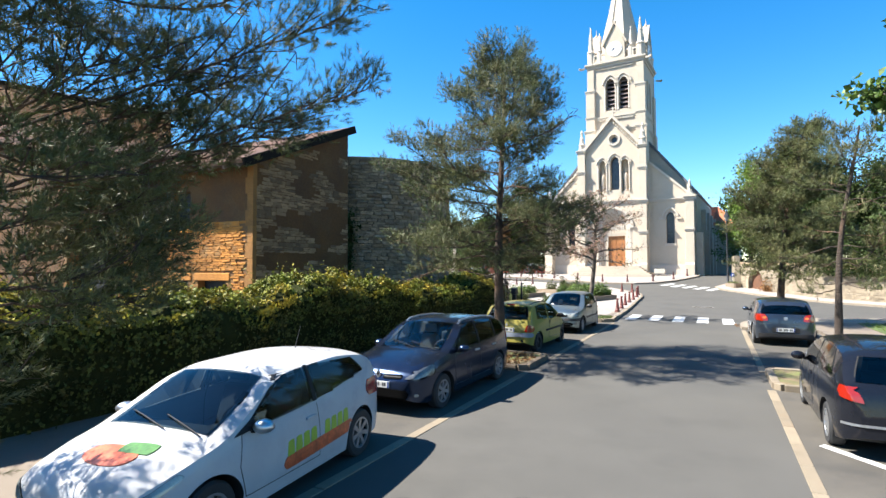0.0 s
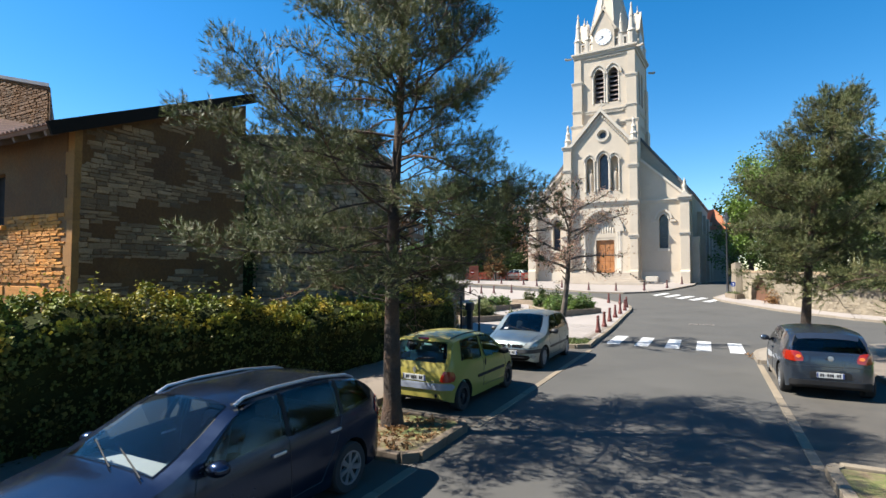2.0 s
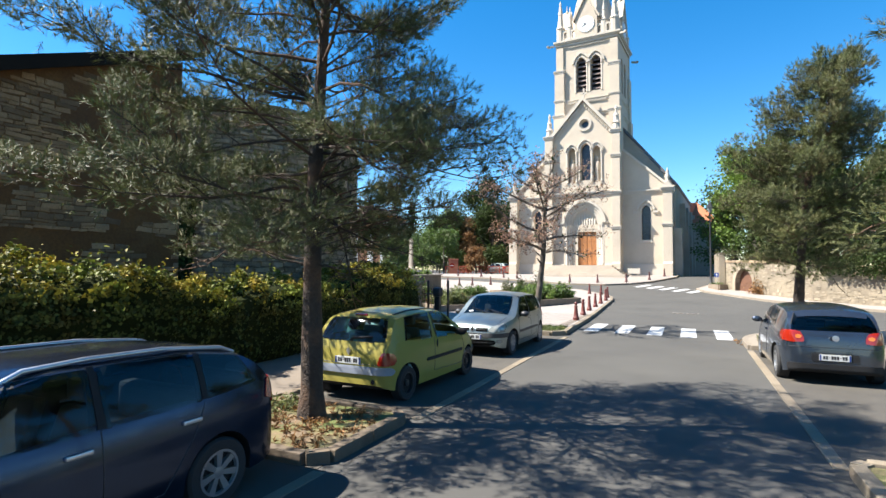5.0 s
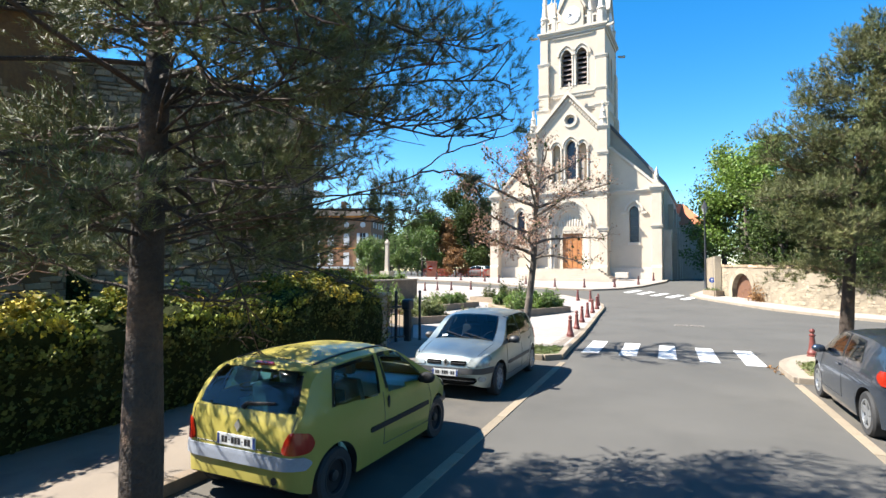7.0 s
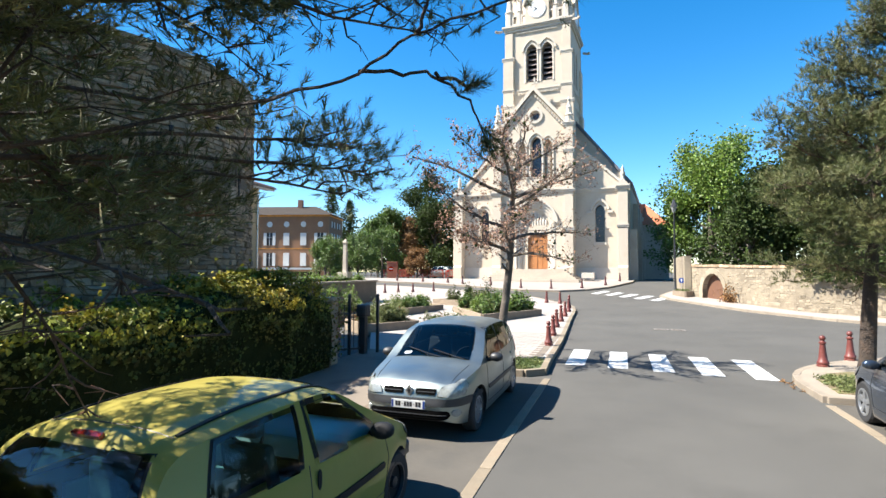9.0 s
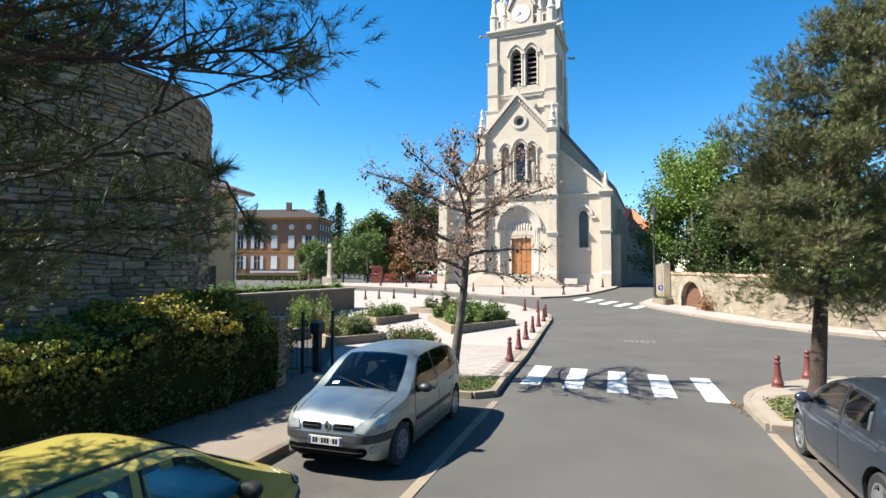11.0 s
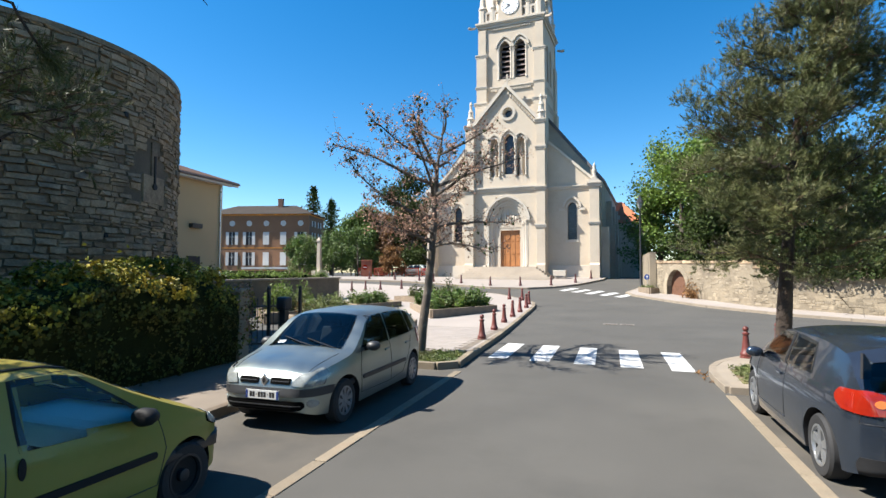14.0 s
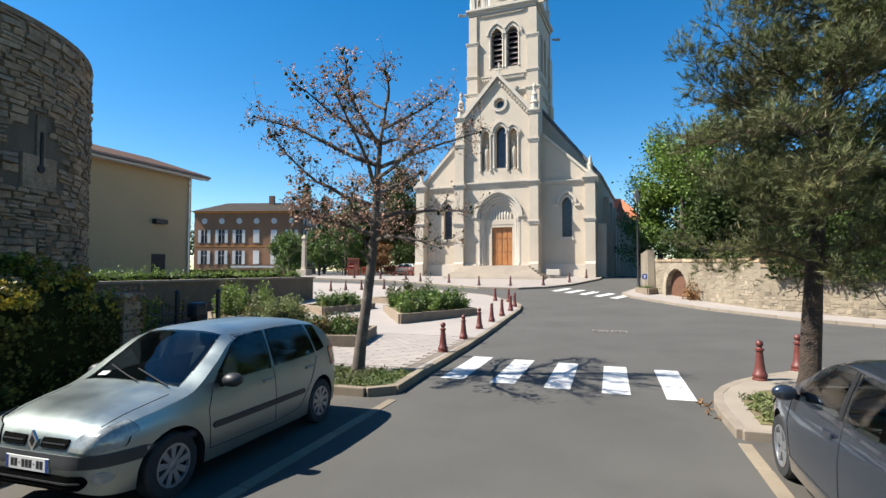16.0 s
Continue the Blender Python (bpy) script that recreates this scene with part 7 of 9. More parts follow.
spec = dict(
    glass=[("top", [(-0.60, 1.03), (0.60, 1.03), (0.50, 0.27), (-0.50, 0.27)], M_GLASS, "windscreen"), ("rear", [(-0.58, 0.98), (0.58, 0.98), (0.48, 1.28), (-0.48, 1.28)], M_GLASS, "rear_window")]
    + [(v, [(-0.25, 0.93), (0.75, 0.91), (0.22, 1.33), (-0.25, 1.345)], M_GLASS, "front_side_window") for v in ("right", "left")]
    + [(v, [(-1.40, 0.99), (-0.31, 0.94), (-0.31, 1.345), (-1.15, 1.31)], M_GLASS, "rear_side_window") for v in ("right", "left")],
    patches=pair("tail_light", "rear", [(0.48, 0.72), (0.73, 0.78), (0.71, 0.94), (0.54, 0.86)], M_RED_LAMP, 0.4, 0.010, "red tail light")
    + both("tail_light_side", [(-1.88, 0.76), (-1.72, 0.84), (-1.74, 0.94), (-1.85, 0.93)], M_RED_LAMP, 0.4, 0.010)
    + [("bumper_band", "rear", [(-0.72, 0.44), (0.72, 0.44), (0.72, 0.47), (-0.72, 0.47)], M_STEEL, 0, 0.008, "")]
    + pair("headlight", "front", [(0.42, 0.60), (0.74, 0.64), (0.74, 0.82), (0.52, 0.72)], M_LAMP_CLEAR, 0.5, 0.006),
    rim="nine", cabin=(-1.45, 0.9), mirror=0.62, handles=[(v, -0.14, 0.80) for v in ("right", "left")], plates=[("rear", 0.0, 0.70)],
    seams=[(v, [(-0.29, 0.93), (-0.3, 0.34), (0.80, 0.34), (0.86, 0.65), (0.80, 0.88)]) for v in ("right", "left")])
car6 = build_car(pose(2.16, 10.32, 0, 0, 0, 0), "black hatchback with red tail lights parked tail-on", c, P_BLACK, spec)

# ---------- trees, hedge and plants ----------
def place_many(templates, picks, rot, loc, scale):
    """Copies of small triangle templates, joined: rot (n, 3, 3), loc (n, 3), scale (n)."""
    vs, fs, o = [], [], 0
    for k, t in enumerate(templates):
        sel = np.where(picks == k)[0]
        if not len(sel):
            continue
        v = np.einsum("nij,mj->nmi", rot[sel] * scale[sel][:, None, None], t[0]) + loc[sel][:, None, :]
        vs.append(v.reshape(-1, 3))
        f = t[1][None] + (np.arange(len(sel)) * len(t[0]))[:, None, None] + o
        fs.append(f.reshape(-1))
        o += len(sel) * len(t[0])
    return np.concatenate(vs), np.concatenate(fs)


def frames_along(dirs, rng):
    """Rotations whose z axis follows each direction, with a random spin."""
    d = dirs / np.linalg.norm(dirs, axis=1)[:, None]
    r = rng.normal(size=d.shape)
    a = np.cross(d, r)
    a /= np.linalg.norm(a, axis=1)[:, None] + 1e-9
    b = np.cross(d, a)
    return np.stack([a, b, d], axis=2)


def needle_tuft(rng, n, shoot, ln, width):
    """A bottle-brush shoot along z: needles swept forward all round it, longest below the tip."""
    v, f = [], []
    for i in range(n):
        u = rng.uniform(0.0, 1.0)
        a = rng.uniform(0, 2 * math.pi)
        tip = rng.uniform(0.75, 1.25) * (1.0 - 0.55 * u ** 2)
        out = np.array([math.cos(a) * math.sin(tip), math.sin(a) * math.sin(tip), math.cos(tip)]) * ln * rng.uniform(0.75, 1.15)
        s = np.array([-math.sin(a), math.cos(a), 0]) * width
        base = np.array([0, 0, shoot * u])
        v += [base - s, base + s, base + out]
        f.append((3 * i, 3 * i + 1, 3 * i + 2))
    return np.array(v), np.array(f)


def leaf_template(rng, size=0.09, wide=0.6):
    """One folded leaf."""
    w = size * wide / 2
    d = size * 0.12
    v = np.array([(0, 0, 0), (-w, size * 0.45, d), (0, size, -d), (w, size * 0.45, d * rng.uniform(0.4, 1.4))])
    return v, np.array([(0, 1, 2), (0, 2, 3)])


def pine(pos, height, lean, radius, z0, seed, trunk_r=0.16, label="", extra=(), whorl=0.42, each=(4, 6), shoot=0.12, needle=0.085, needles=20, width=0.0038, clump=1.0, inner=0.4, reach=lambda az, z: 1.0, density=1.0, near=None, clear=None):
    """A pine: bent trunk, limbs in whorls, each a flat spray of side twigs that ends in needle shoots. radius: (height, reach) pairs."""
    rng = np.random.default_rng(seed)
    th = thing("pine_tree", pose(*pos), label, "tree", "street pines")
    R = curve(radius)

    def axis(z):
        t = max(z, 0.0) / height
        return np.array([lean[0] * t ** 1.6 + 0.10 * t * math.sin(6 * t + seed), lean[1] * t ** 1.6 + 0.08 * t * math.cos(5 * t + seed), z])

    n = 20
    zs_ = np.linspace(-0.05, height, n)
    rad = [trunk_r * (1.4 if i == 0 else 1.0) * (1 - 0.93 * (i / (n - 1)) ** 0.9) * rng.uniform(0.95, 1.06) + 0.012 for i in range(n)]
    part("trunk", Geo().tube([axis(z) for z in zs_], rad, 14), M_BARK, th, "rough grey-brown bark", smooth=60)
    tips, dirs = [], []

    def spray(wood, pts, ln, bushy):
        """Side twigs along one limb, each ending in a rounded clump of shoots."""
        k = len(pts)
        m = max(3, int(ln / 0.2))
        for q in range(m + 1):
            t = inner + (1 - inner) * (q + rng.uniform(0, 1)) / m if q < m else 1.0
            t = min(t, 1.0)
            a = min(int(t * (k - 1)), k - 2)
            b0 = pts[a] + (pts[a + 1] - pts[a]) * (t * (k - 1) - a)
            dd = pts[a + 1] - pts[a]
            dd = dd / np.linalg.norm(dd)
            side = np.cross(dd, [0, 0, 1])
            side = side / (np.linalg.norm(side) + 1e-6) * (1 if q % 2 else -1)
            td = dd * 0.7 + side * rng.uniform(0.3, 1.0) + np.array([0, 0, rng.uniform(-0.25, 0.55)])
            td /= np.linalg.norm(td)
            tl = rng.uniform(0.5, 1.15) * (0.16 + 0.30 * ln * (1 - t) ** 0.7)
            mid = b0 + td * tl * 0.5 + rng.normal(0, 0.035, 3)
            e = mid + (td + np.array([0, 0, 0.22])) * tl * 0.5
            wood.tube([b0, mid, e], [0.009, 0.006, 0.004], 4)
            for at, big in ((e, 1.0), (mid, 0.75)):
                if big < 1 and tl < 0.35:
                    continue
                r = rng.uniform(0.13, 0.24) * big * clump
                c = max(3, int(round(rng.uniform(10, 17) * big * bushy * density)))
                off = rng.normal(0, 1, (c, 3))
                off = off / np.linalg.norm(off, axis=1)[:, None] * r * rng.uniform(0.25, 1.0, (c, 1)) ** 0.6
                off[:, 2] *= 0.75
                for o in off:
                    st = at + o * 0.9
                    sd = o / r * 0.9 + td * 0.55 + np.array([0, 0, 0.5]) + rng.normal(0, 0.25, 3)
                    tips.append(st), dirs.append(sd)
                    if rng.uniform() < 0.15:
                        wood.tube([at, st], [0.004, 0.003], 3)

    z, turn = z0, rng.uniform(0, 6)
    while z < height - 0.25:
        count = rng.integers(*each)
        f = (z - z0) / (height - z0)
        for i in range(count):
            az = turn + 2 * math.pi * i / count + rng.normal(0, 0.35)
            zz = min(max(z + rng.normal(0, 0.16), z0 - 0.1), height - 0.2)
            up = 0.06 + 0.75 * f ** 1.3 + rng.normal(0, 0.16)
            ln = max(0.25, R(zz) * rng.uniform(0.5, 1.16) * reach(az, zz))
            k = 8
            pts, p = [], axis(zz)
            d = np.array([math.cos(az) * math.cos(up), math.sin(az) * math.cos(up), math.sin(up)])
            for j in range(k):
                pts.append(p.copy())
                d = d + rng.normal(0, 0.15, 3) + np.array([0, 0, -0.05 if j < 4 else 0.12])
                d /= np.linalg.norm(d)
                p = p + d * ln / (k - 1)
            wood = Geo()
            r0 = min(trunk_r * 0.3, 0.008 + 0.006 * ln)
            wood.tube(pts, [r0 * (1 - 0.85 * j / (k - 1)) for j in range(k)], 6)
            spray(wood, pts, ln, 0.75 if f < 0.12 else 1.0)
            part("limb", wood, M_BARK, th)
        turn += 1.1
        z += whorl * rng.uniform(0.7, 1.3) * (1 - 0.35 * f)
    if clear is not None:
        ok = clear(np.array(tips))
        tips, dirs = [q for q, k in zip(tips, ok) if k], [q for q, k in zip(dirs, ok) if k]
    for pts, bushy in extra:
        wood = Geo()
        rel = [np.array(q) - np.array(pos) for q in pts]
        along = [curve([(j, q[i]) for j, q in enumerate(rel)]) for i in range(3)]
        rel = [np.array([f(u) for f in along]) + rng.normal(0, 0.008, 3) for u in np.linspace(0, len(rel) - 1, 4 * len(rel) - 3)]
        wood.tube(rel, [(0.011 if bushy > 0.3 else 0.007) * (1 - 0.75 * j / (len(rel) - 1)) + 0.003 for j in range(len(rel))], 6)
        ln = sum(float(np.linalg.norm(b - a)) for a, b in zip(rel, rel[1:]))
        if bushy > 0.3:
            spray(wood, rel, ln, bushy)
        else:
            ahead = (rel[-1] - rel[-3]) / np.linalg.norm(rel[-1] - rel[-3])
            for s in range(16):
                tips.append(rel[-1] - ahead * rng.uniform(0.0, 0.10) + rng.normal(0, 0.012, 3)), dirs.append(ahead + rng.normal(0, 0.45, 3))
        part("limb", wood, M_BARK, th)
    tips, dirs = np.array(tips), np.array(dirs)
    temps = [needle_tuft(rng, needles, shoot, needle, width) for _ in range(6)] + [needle_tuft(rng, 36, shoot * 0.75, needle * 0.72, 0.0018) for _ in range(4)]
    kind = rng.integers(0, 6, len(tips))
    if near is not None:
        kind = np.where(near(tips), rng.integers(6, 10, len(tips)), kind)
    v, f = place_many(temps, kind, frames_along(dirs, rng), tips, rng.uniform(0.75, 1.2, len(tips)))
    crown = new("crown", fast_mesh("crown", v, f, 3, M_NEEDLE))
    crown.parent = th
    tagged(crown, "dark olive-green needle shoots", kind="stuff")
    far = np.where(kind < 6)[0]
    k = far[rng.permutation(len(far))[:len(far) // 16]]
    spike = np.array([(0.008, 0, 0), (-0.004, 0.007, 0), (-0.004, -0.007, 0), (0.002, 0.001, 0.12)]), np.array([(0, 1, 3), (1, 2, 3), (2, 0, 3)])
    v, f = place_many([spike], np.zeros(len(k), int), frames_along(rng.normal(0, 0.2, (len(k), 3)) + [0, 0, 1], rng), tips[k] + [0, 0, 0.06], rng.uniform(0.6, 1.3, len(k)))
    young = new("young_shoot", fast_mesh("young_shoot", v, f, 3, M_CANDLE))
    young.parent = th
    tagged(young, "pale upright young shoots", kind="stuff")
    return th


def open_side(p):
    """The roadside pine is thin towards the north-east: True where its whorls carry shoots."""
    x, y, z = p.T
    low = (y < 1.75 - (x - 0.65) * np.where(z > 2.8, 1.0, 0.8)) & ((z > 2.8) | (x < 1.05)) & ~((x > 1.45) & (y < 1.0) & (z < 3.1))
    mid = np.where(x < 0.8, y < 2.75 - x, (y < 1.9) & (x < 2.4))
    return (z > 2.2) & np.where(z < 3.45, low, np.where(z < 4.1, mid, x < np.where(z < 4.9, 1.95, 1.6)))


pine((-5.15, 13.3, 0.1), 8.4, (0.05, 0.1), [(2.0, 2.1), (3.0, 2.9), (4.3, 3.2), (5.6, 2.6), (6.4, 2.0), (7.2, 1.3), (8.4, 0.3)], 2.15, 3, 0.15,
     "tall pine in a kerbed tree island",
     [([(-5.15, 13.35, 2.55), (-4.5, 13.9, 2.78), (-3.83, 14.42, 3.04), (-3.53, 14.61, 3.18), (-3.30, 14.70, 3.36), (-2.94, 14.73, 3.44), (-2.63, 14.76, 3.52)], 0.2),
      ([(-3.53, 14.61, 3.18), (-3.42, 14.74, 3.22), (-3.25, 14.82, 3.22), (-3.12, 14.9, 3.10), (-3.04, 15.0, 2.95)], 0.2),
      ([(-3.25, 14.82, 3.22), (-3.12, 14.82, 3.16), (-3.05, 14.82, 3.14)], 0.2), ([(-3.30, 14.70, 3.36), (-3.26, 14.74, 3.5), (-3.2, 14.78, 3.62)], 0.2),
      ([(-4.9, 13.9, 2.75), (-4.6, 14.9, 2.95), (-4.3, 15.6, 3.0), (-4.15, 15.95, 3.02)], 0.55), ([(-4.9, 13.9, 2.8), (-4.7, 15.0, 3.1), (-4.5, 15.7, 3.2), (-4.4, 16.1, 3.28)], 0.55), ([(-4.8, 14.2, 2.8), (-4.5, 15.0, 2.85), (-4.15, 15.55, 2.82)], 0.4),
      ([(-5.1, 13.4, 3.1), (-4.3, 14.2, 3.45), (-3.5, 14.9, 3.7), (-2.95, 15.2, 3.8)], 0.42), ([(-5.1, 13.4, 3.4), (-4.2, 14.0, 3.75), (-3.3, 14.5, 3.95), (-2.75, 14.85, 3.95)], 0.42),
      ([(-5.1, 13.4, 3.0), (-4.9, 14.4, 3.2), (-5.0, 15.3, 3.35), (-5.2, 16.0, 3.5)], 0.45)]
     + [([(-5.15, 13.35, 0.3 + 0.8 * z), (0.4 * x - 3.05, 0.5 * y + 6.65, 0.15 + 0.93 * z), (x, y, z)], full) for x, y, z, full in
        ((-5.0, 15.3, 2.65, 0.8), (-6.1, 16.0, 2.9, 0.8), (-5.7, 15.8, 2.5, 0.8), (-4.8, 14.9, 2.75, 0.8), (-4.6, 16.3, 4.9, 1.0), (-4.2, 15.0, 5.2, 1.0), (-5.3, 16.2, 4.4, 1.0), (-4.5, 15.6, 4.1, 0.9), (-6.9, 13.7, 4.4, 1.0), (-6.6, 13.3, 3.5, 1.0), (-7.5, 14.3, 5.0, 1.0), (-6.4, 14.8, 4.2, 1.0), (-5.9, 15.1, 3.7, 1.0), (-7.2, 13.9, 3.6, 0.9), (-6.7, 14.1, 5.3, 1.0), (-2.9, 13.5, 3.65, 0.9), (-2.8, 14.2, 4.1, 0.9), (-3.4, 13.3, 3.8, 0.9), (-3.5, 13.6, 4.7, 1.0), (-2.8, 12.9, 4.05, 1.0), (-3.6, 13.6, 3.25, 1.0), (-3.5, 12.5, 3.8, 1.0), (-3.9, 13.4, 4.0, 1.0), (-4.3, 12.3, 2.75, 0.8))],
     reach=lambda az, z: (0.62 if z < 3.6 else 0.85 if z < 4.4 else 1.0) if math.cos(az) > 0.25 else 1.18 if math.cos(az - 2.5) > 0.5 else 1.0, whorl=0.36, each=(5, 7), clump=1.15,
     near=lambda p: (p[:, 0] > 0.9) & (p[:, 2] < 5.0), clear=open_side)
pine((-5.1, 1.2, 0.1), 8.3, (0.2, -0.2), [(1.9, 2.2), (3.0, 3.2), (4.5, 3.1), (5.6, 2.4), (6.8, 1.6), (8.3, 0.4)], 1.85, 8, 0.17, "tall pine beside the white car", extra=[([(-5.1 + (x + 5.1) * u, 1.2 + (y - 1.2) * u, 2.1 + (z - 2.1) * (0.35 + 0.65 * u ** 0.8) + 0.12 * math.sin(3 * u + x)) for u in (0, 0.3, 0.55, 0.75, 0.9, 1)], 1.0) for x, y, z in
     ((-2.72, 3.71, 3.98), (-2.87, 3.59, 4.62), (-3.29, 3.49, 3.78), (-3.56, 3.22, 4.22), (-3.83, 3.22, 3.6), (-3.93, 2.75, 3.75), (-4.21, 2.7, 3.16), (-4.1, 2.08, 3.35), (-4.3, 2.12, 2.71), (-3.54, 2.61, 4.27), (-3.66, 2.06, 3.99), (-4.02, 1.78, 2.91), (-4.1, 2.6, 2.35), (-4.5, 2.9, 2.6), (-4.6, 3.3, 2.9), (-4.4, 2.3, 2.2), (-5.0, 3.4, 2.5), (-5.4, 3.6, 3.1))], reach=lambda az, z: (1.0 if z > 2.5 else 0.75) if math.cos(az - 1.05) > 0.2 else 0.9, density=0.85, needles=17, width=0.0044, near=lambda p: p[:, 0] > 1.3)
pine((2.4, 25.87, 0.1), 8.2, (1.0, 0.2), [(1.8, 1.5), (2.6, 2.0), (3.4, 2.35), (4.4, 2.6), (5.3, 1.7), (6.1, 1.85), (6.9, 1.35), (7.6, 0.9), (8.2, 0.3)], 2.2, 14, 0.15, "bushy pine on the footway corner by the bollards", whorl=0.36, each=(5, 8), needles=16, width=0.0058, needle=0.11, inner=0.12, density=0.9, clump=1.3, clear=lambda p: p[:, 2] > 1.75)
pine((2.24, 13.4, 0.1), 5.3, (0.4, 0.1), [(1.8, 0.9), (2.6, 1.5), (3.6, 1.4), (4.4, 0.8), (5.3, 0.25)], 1.9, 21, 0.08, "slim young pine in the far-side tree island", each=(3, 5), density=0.8, clump=0.9)


def branching(rng, start, d, ln, r, depth, wood, ends, spread=0.6, rise_=0.12, shrink_=(0.62, 0.82), forks=(2, 4), sag=0.0):
    pts, p, d = [np.array(start)], np.array(start, dtype=float), np.array(d, dtype=float)
    k = 4
    for j in range(k):
        d = d + rng.normal(0, 0.12, 3) + np.array([0, 0, rise_ - sag])
        d /= np.linalg.norm(d)
        p = p + d * ln / k
        pts.append(p.copy())
    wood.tube(pts, [r * (1 - 0.45 * j / k) for j in range(k + 1)], 5 if r < 0.03 else 7)
    if depth == 0:
        ends += [(q, d.copy()) for q in pts[1:]]
        return
    for c in range(rng.integers(*forks)):
        t = rng.uniform(0.45, 1.0)
        a = min(int(t * k), k - 1)
        st = pts[a] + (pts[a + 1] - pts[a]) * (t * k - a)
        nd = d + rng.normal(0, spread, 3)
        nd /= np.linalg.norm(nd)
        branching(rng, st, nd, ln * rng.uniform(*shrink_), r * 0.55, depth - 1, wood, ends, spread, rise_, shrink_, forks, sag)
    branching(rng, pts[-1], d + rng.normal(0, 0.2, 3), ln * shrink_[1], r * 0.6, depth - 1, wood, ends, spread, rise_, shrink_, forks, sag)


def scatter_leaves(name, parent, pts, rng, size, material, jitter, dirs=None, wide=0.65, label="", flat=0.0):
    pts = np.asarray(pts) + rng.normal(0, jitter, (len(pts), 3)) if jitter else np.asarray(pts)
    d = rng.normal(size=(len(pts), 3)) if dirs is None else np.asarray(dirs) + rng.normal(0, 0.5, (len(pts), 3))
    if flat:
        d[:, 2] += flat
    temps = [leaf_template(rng, size * s, wide) for s in (0.75, 1.0, 1.25)]
    v, f = place_many(temps, rng.integers(0, 3, len(pts)), frames_along(d, rng), pts, rng.uniform(0.75, 1.3, len(pts)))
    ob = new(name, fast_mesh(name, v, f, 3, material))
    if parent:
        ob.parent = parent
    return tagged(ob, label, kind="stuff")


# small half-bare tree on the green island
rng = np.random.default_rng(5)
small = thing("bare_tree", pose(-5.35, 25.75, 0.1), "small half-bare tree with withered pinkish-brown leaves", "tree")
trunk_pts = [(-0.06, 0, -0.05), (0.0, 0.02, 0.6), (0.12, 0.05, 1.5), (0.22, 0.08, 2.4), (0.27, 0.09, 3.2), (0.30, 0.1, 4.0), (0.36, 0.12, 4.7), (0.46, 0.14, 5.3), (0.52, 0.15, 5.9)]
part("trunk", Geo().tube(trunk_pts, [0.14, 0.115, 0.10, 0.09, 0.08, 0.065, 0.04, 0.024, 0.01], 12), M_GREY_BARK, small, smooth=60)
knots = Geo()
for z, a in ((2.45, 2.6), (2.6, 0.4), (3.05, 0.9), (2.2, 4.4)):
    knots.tube([(0.2 + 0.03 * (z - 2.2), 0.08, z), (0.2 + 0.18 * math.cos(a), 0.08 + 0.18 * math.sin(a), z + 0.1), (0.2 + 0.34 * math.cos(a), 0.08 + 0.34 * math.sin(a), z + 0.22)], [0.035, 0.026, 0.02], 7)
pieces("broken_stub", knots, M_GREY_BARK, small, "pale snapped branch stub")
trunk_at = curve([(p[2], p[0]) for p in trunk_pts])
bare, leaf_at, pod_at = Geo(), [], []
# each limb: height on the trunk, bearing, length, rise, leaf cover
BOUGHS = [(4.15, 3.45, 2.8, 0.95, 1.5), (3.30, 3.35, 2.7, 0.75, 1.8), (4.65, 3.6, 2.0, 1.05, 1.6), (4.1, 0.25, 2.2, 0.25, 1.2), (3.05, 0.5, 2.0, -0.35, 0.7), (3.6, 5.2, 2.5, 0.5, 1.5), (3.5, 1.7, 2.3, 0.6, 1.5), (2.9, 4.75, 2.2, 0.1, 1.6),
          (4.9, 0.4, 1.5, 0.75, 1.5), (4.5, 4.7, 2.2, 0.7, 1.5), (4.6, 1.4, 2.0, 0.8, 1.5), (2.75, 3.0, 1.9, 0.15, 2.2), (2.85, 2.2, 1.8, 0.2, 2.0), (2.7, 4.1, 1.8, 0.1, 2.0), (2.6, 5.6, 1.8, -0.3, 0.9), (5.3, 2.9, 0.9, 0.6, 1.2), (5.4, 5.6, 0.8, 0.5, 1.2), (3.9, 5.9, 2.0, 0.4, 1.2)]
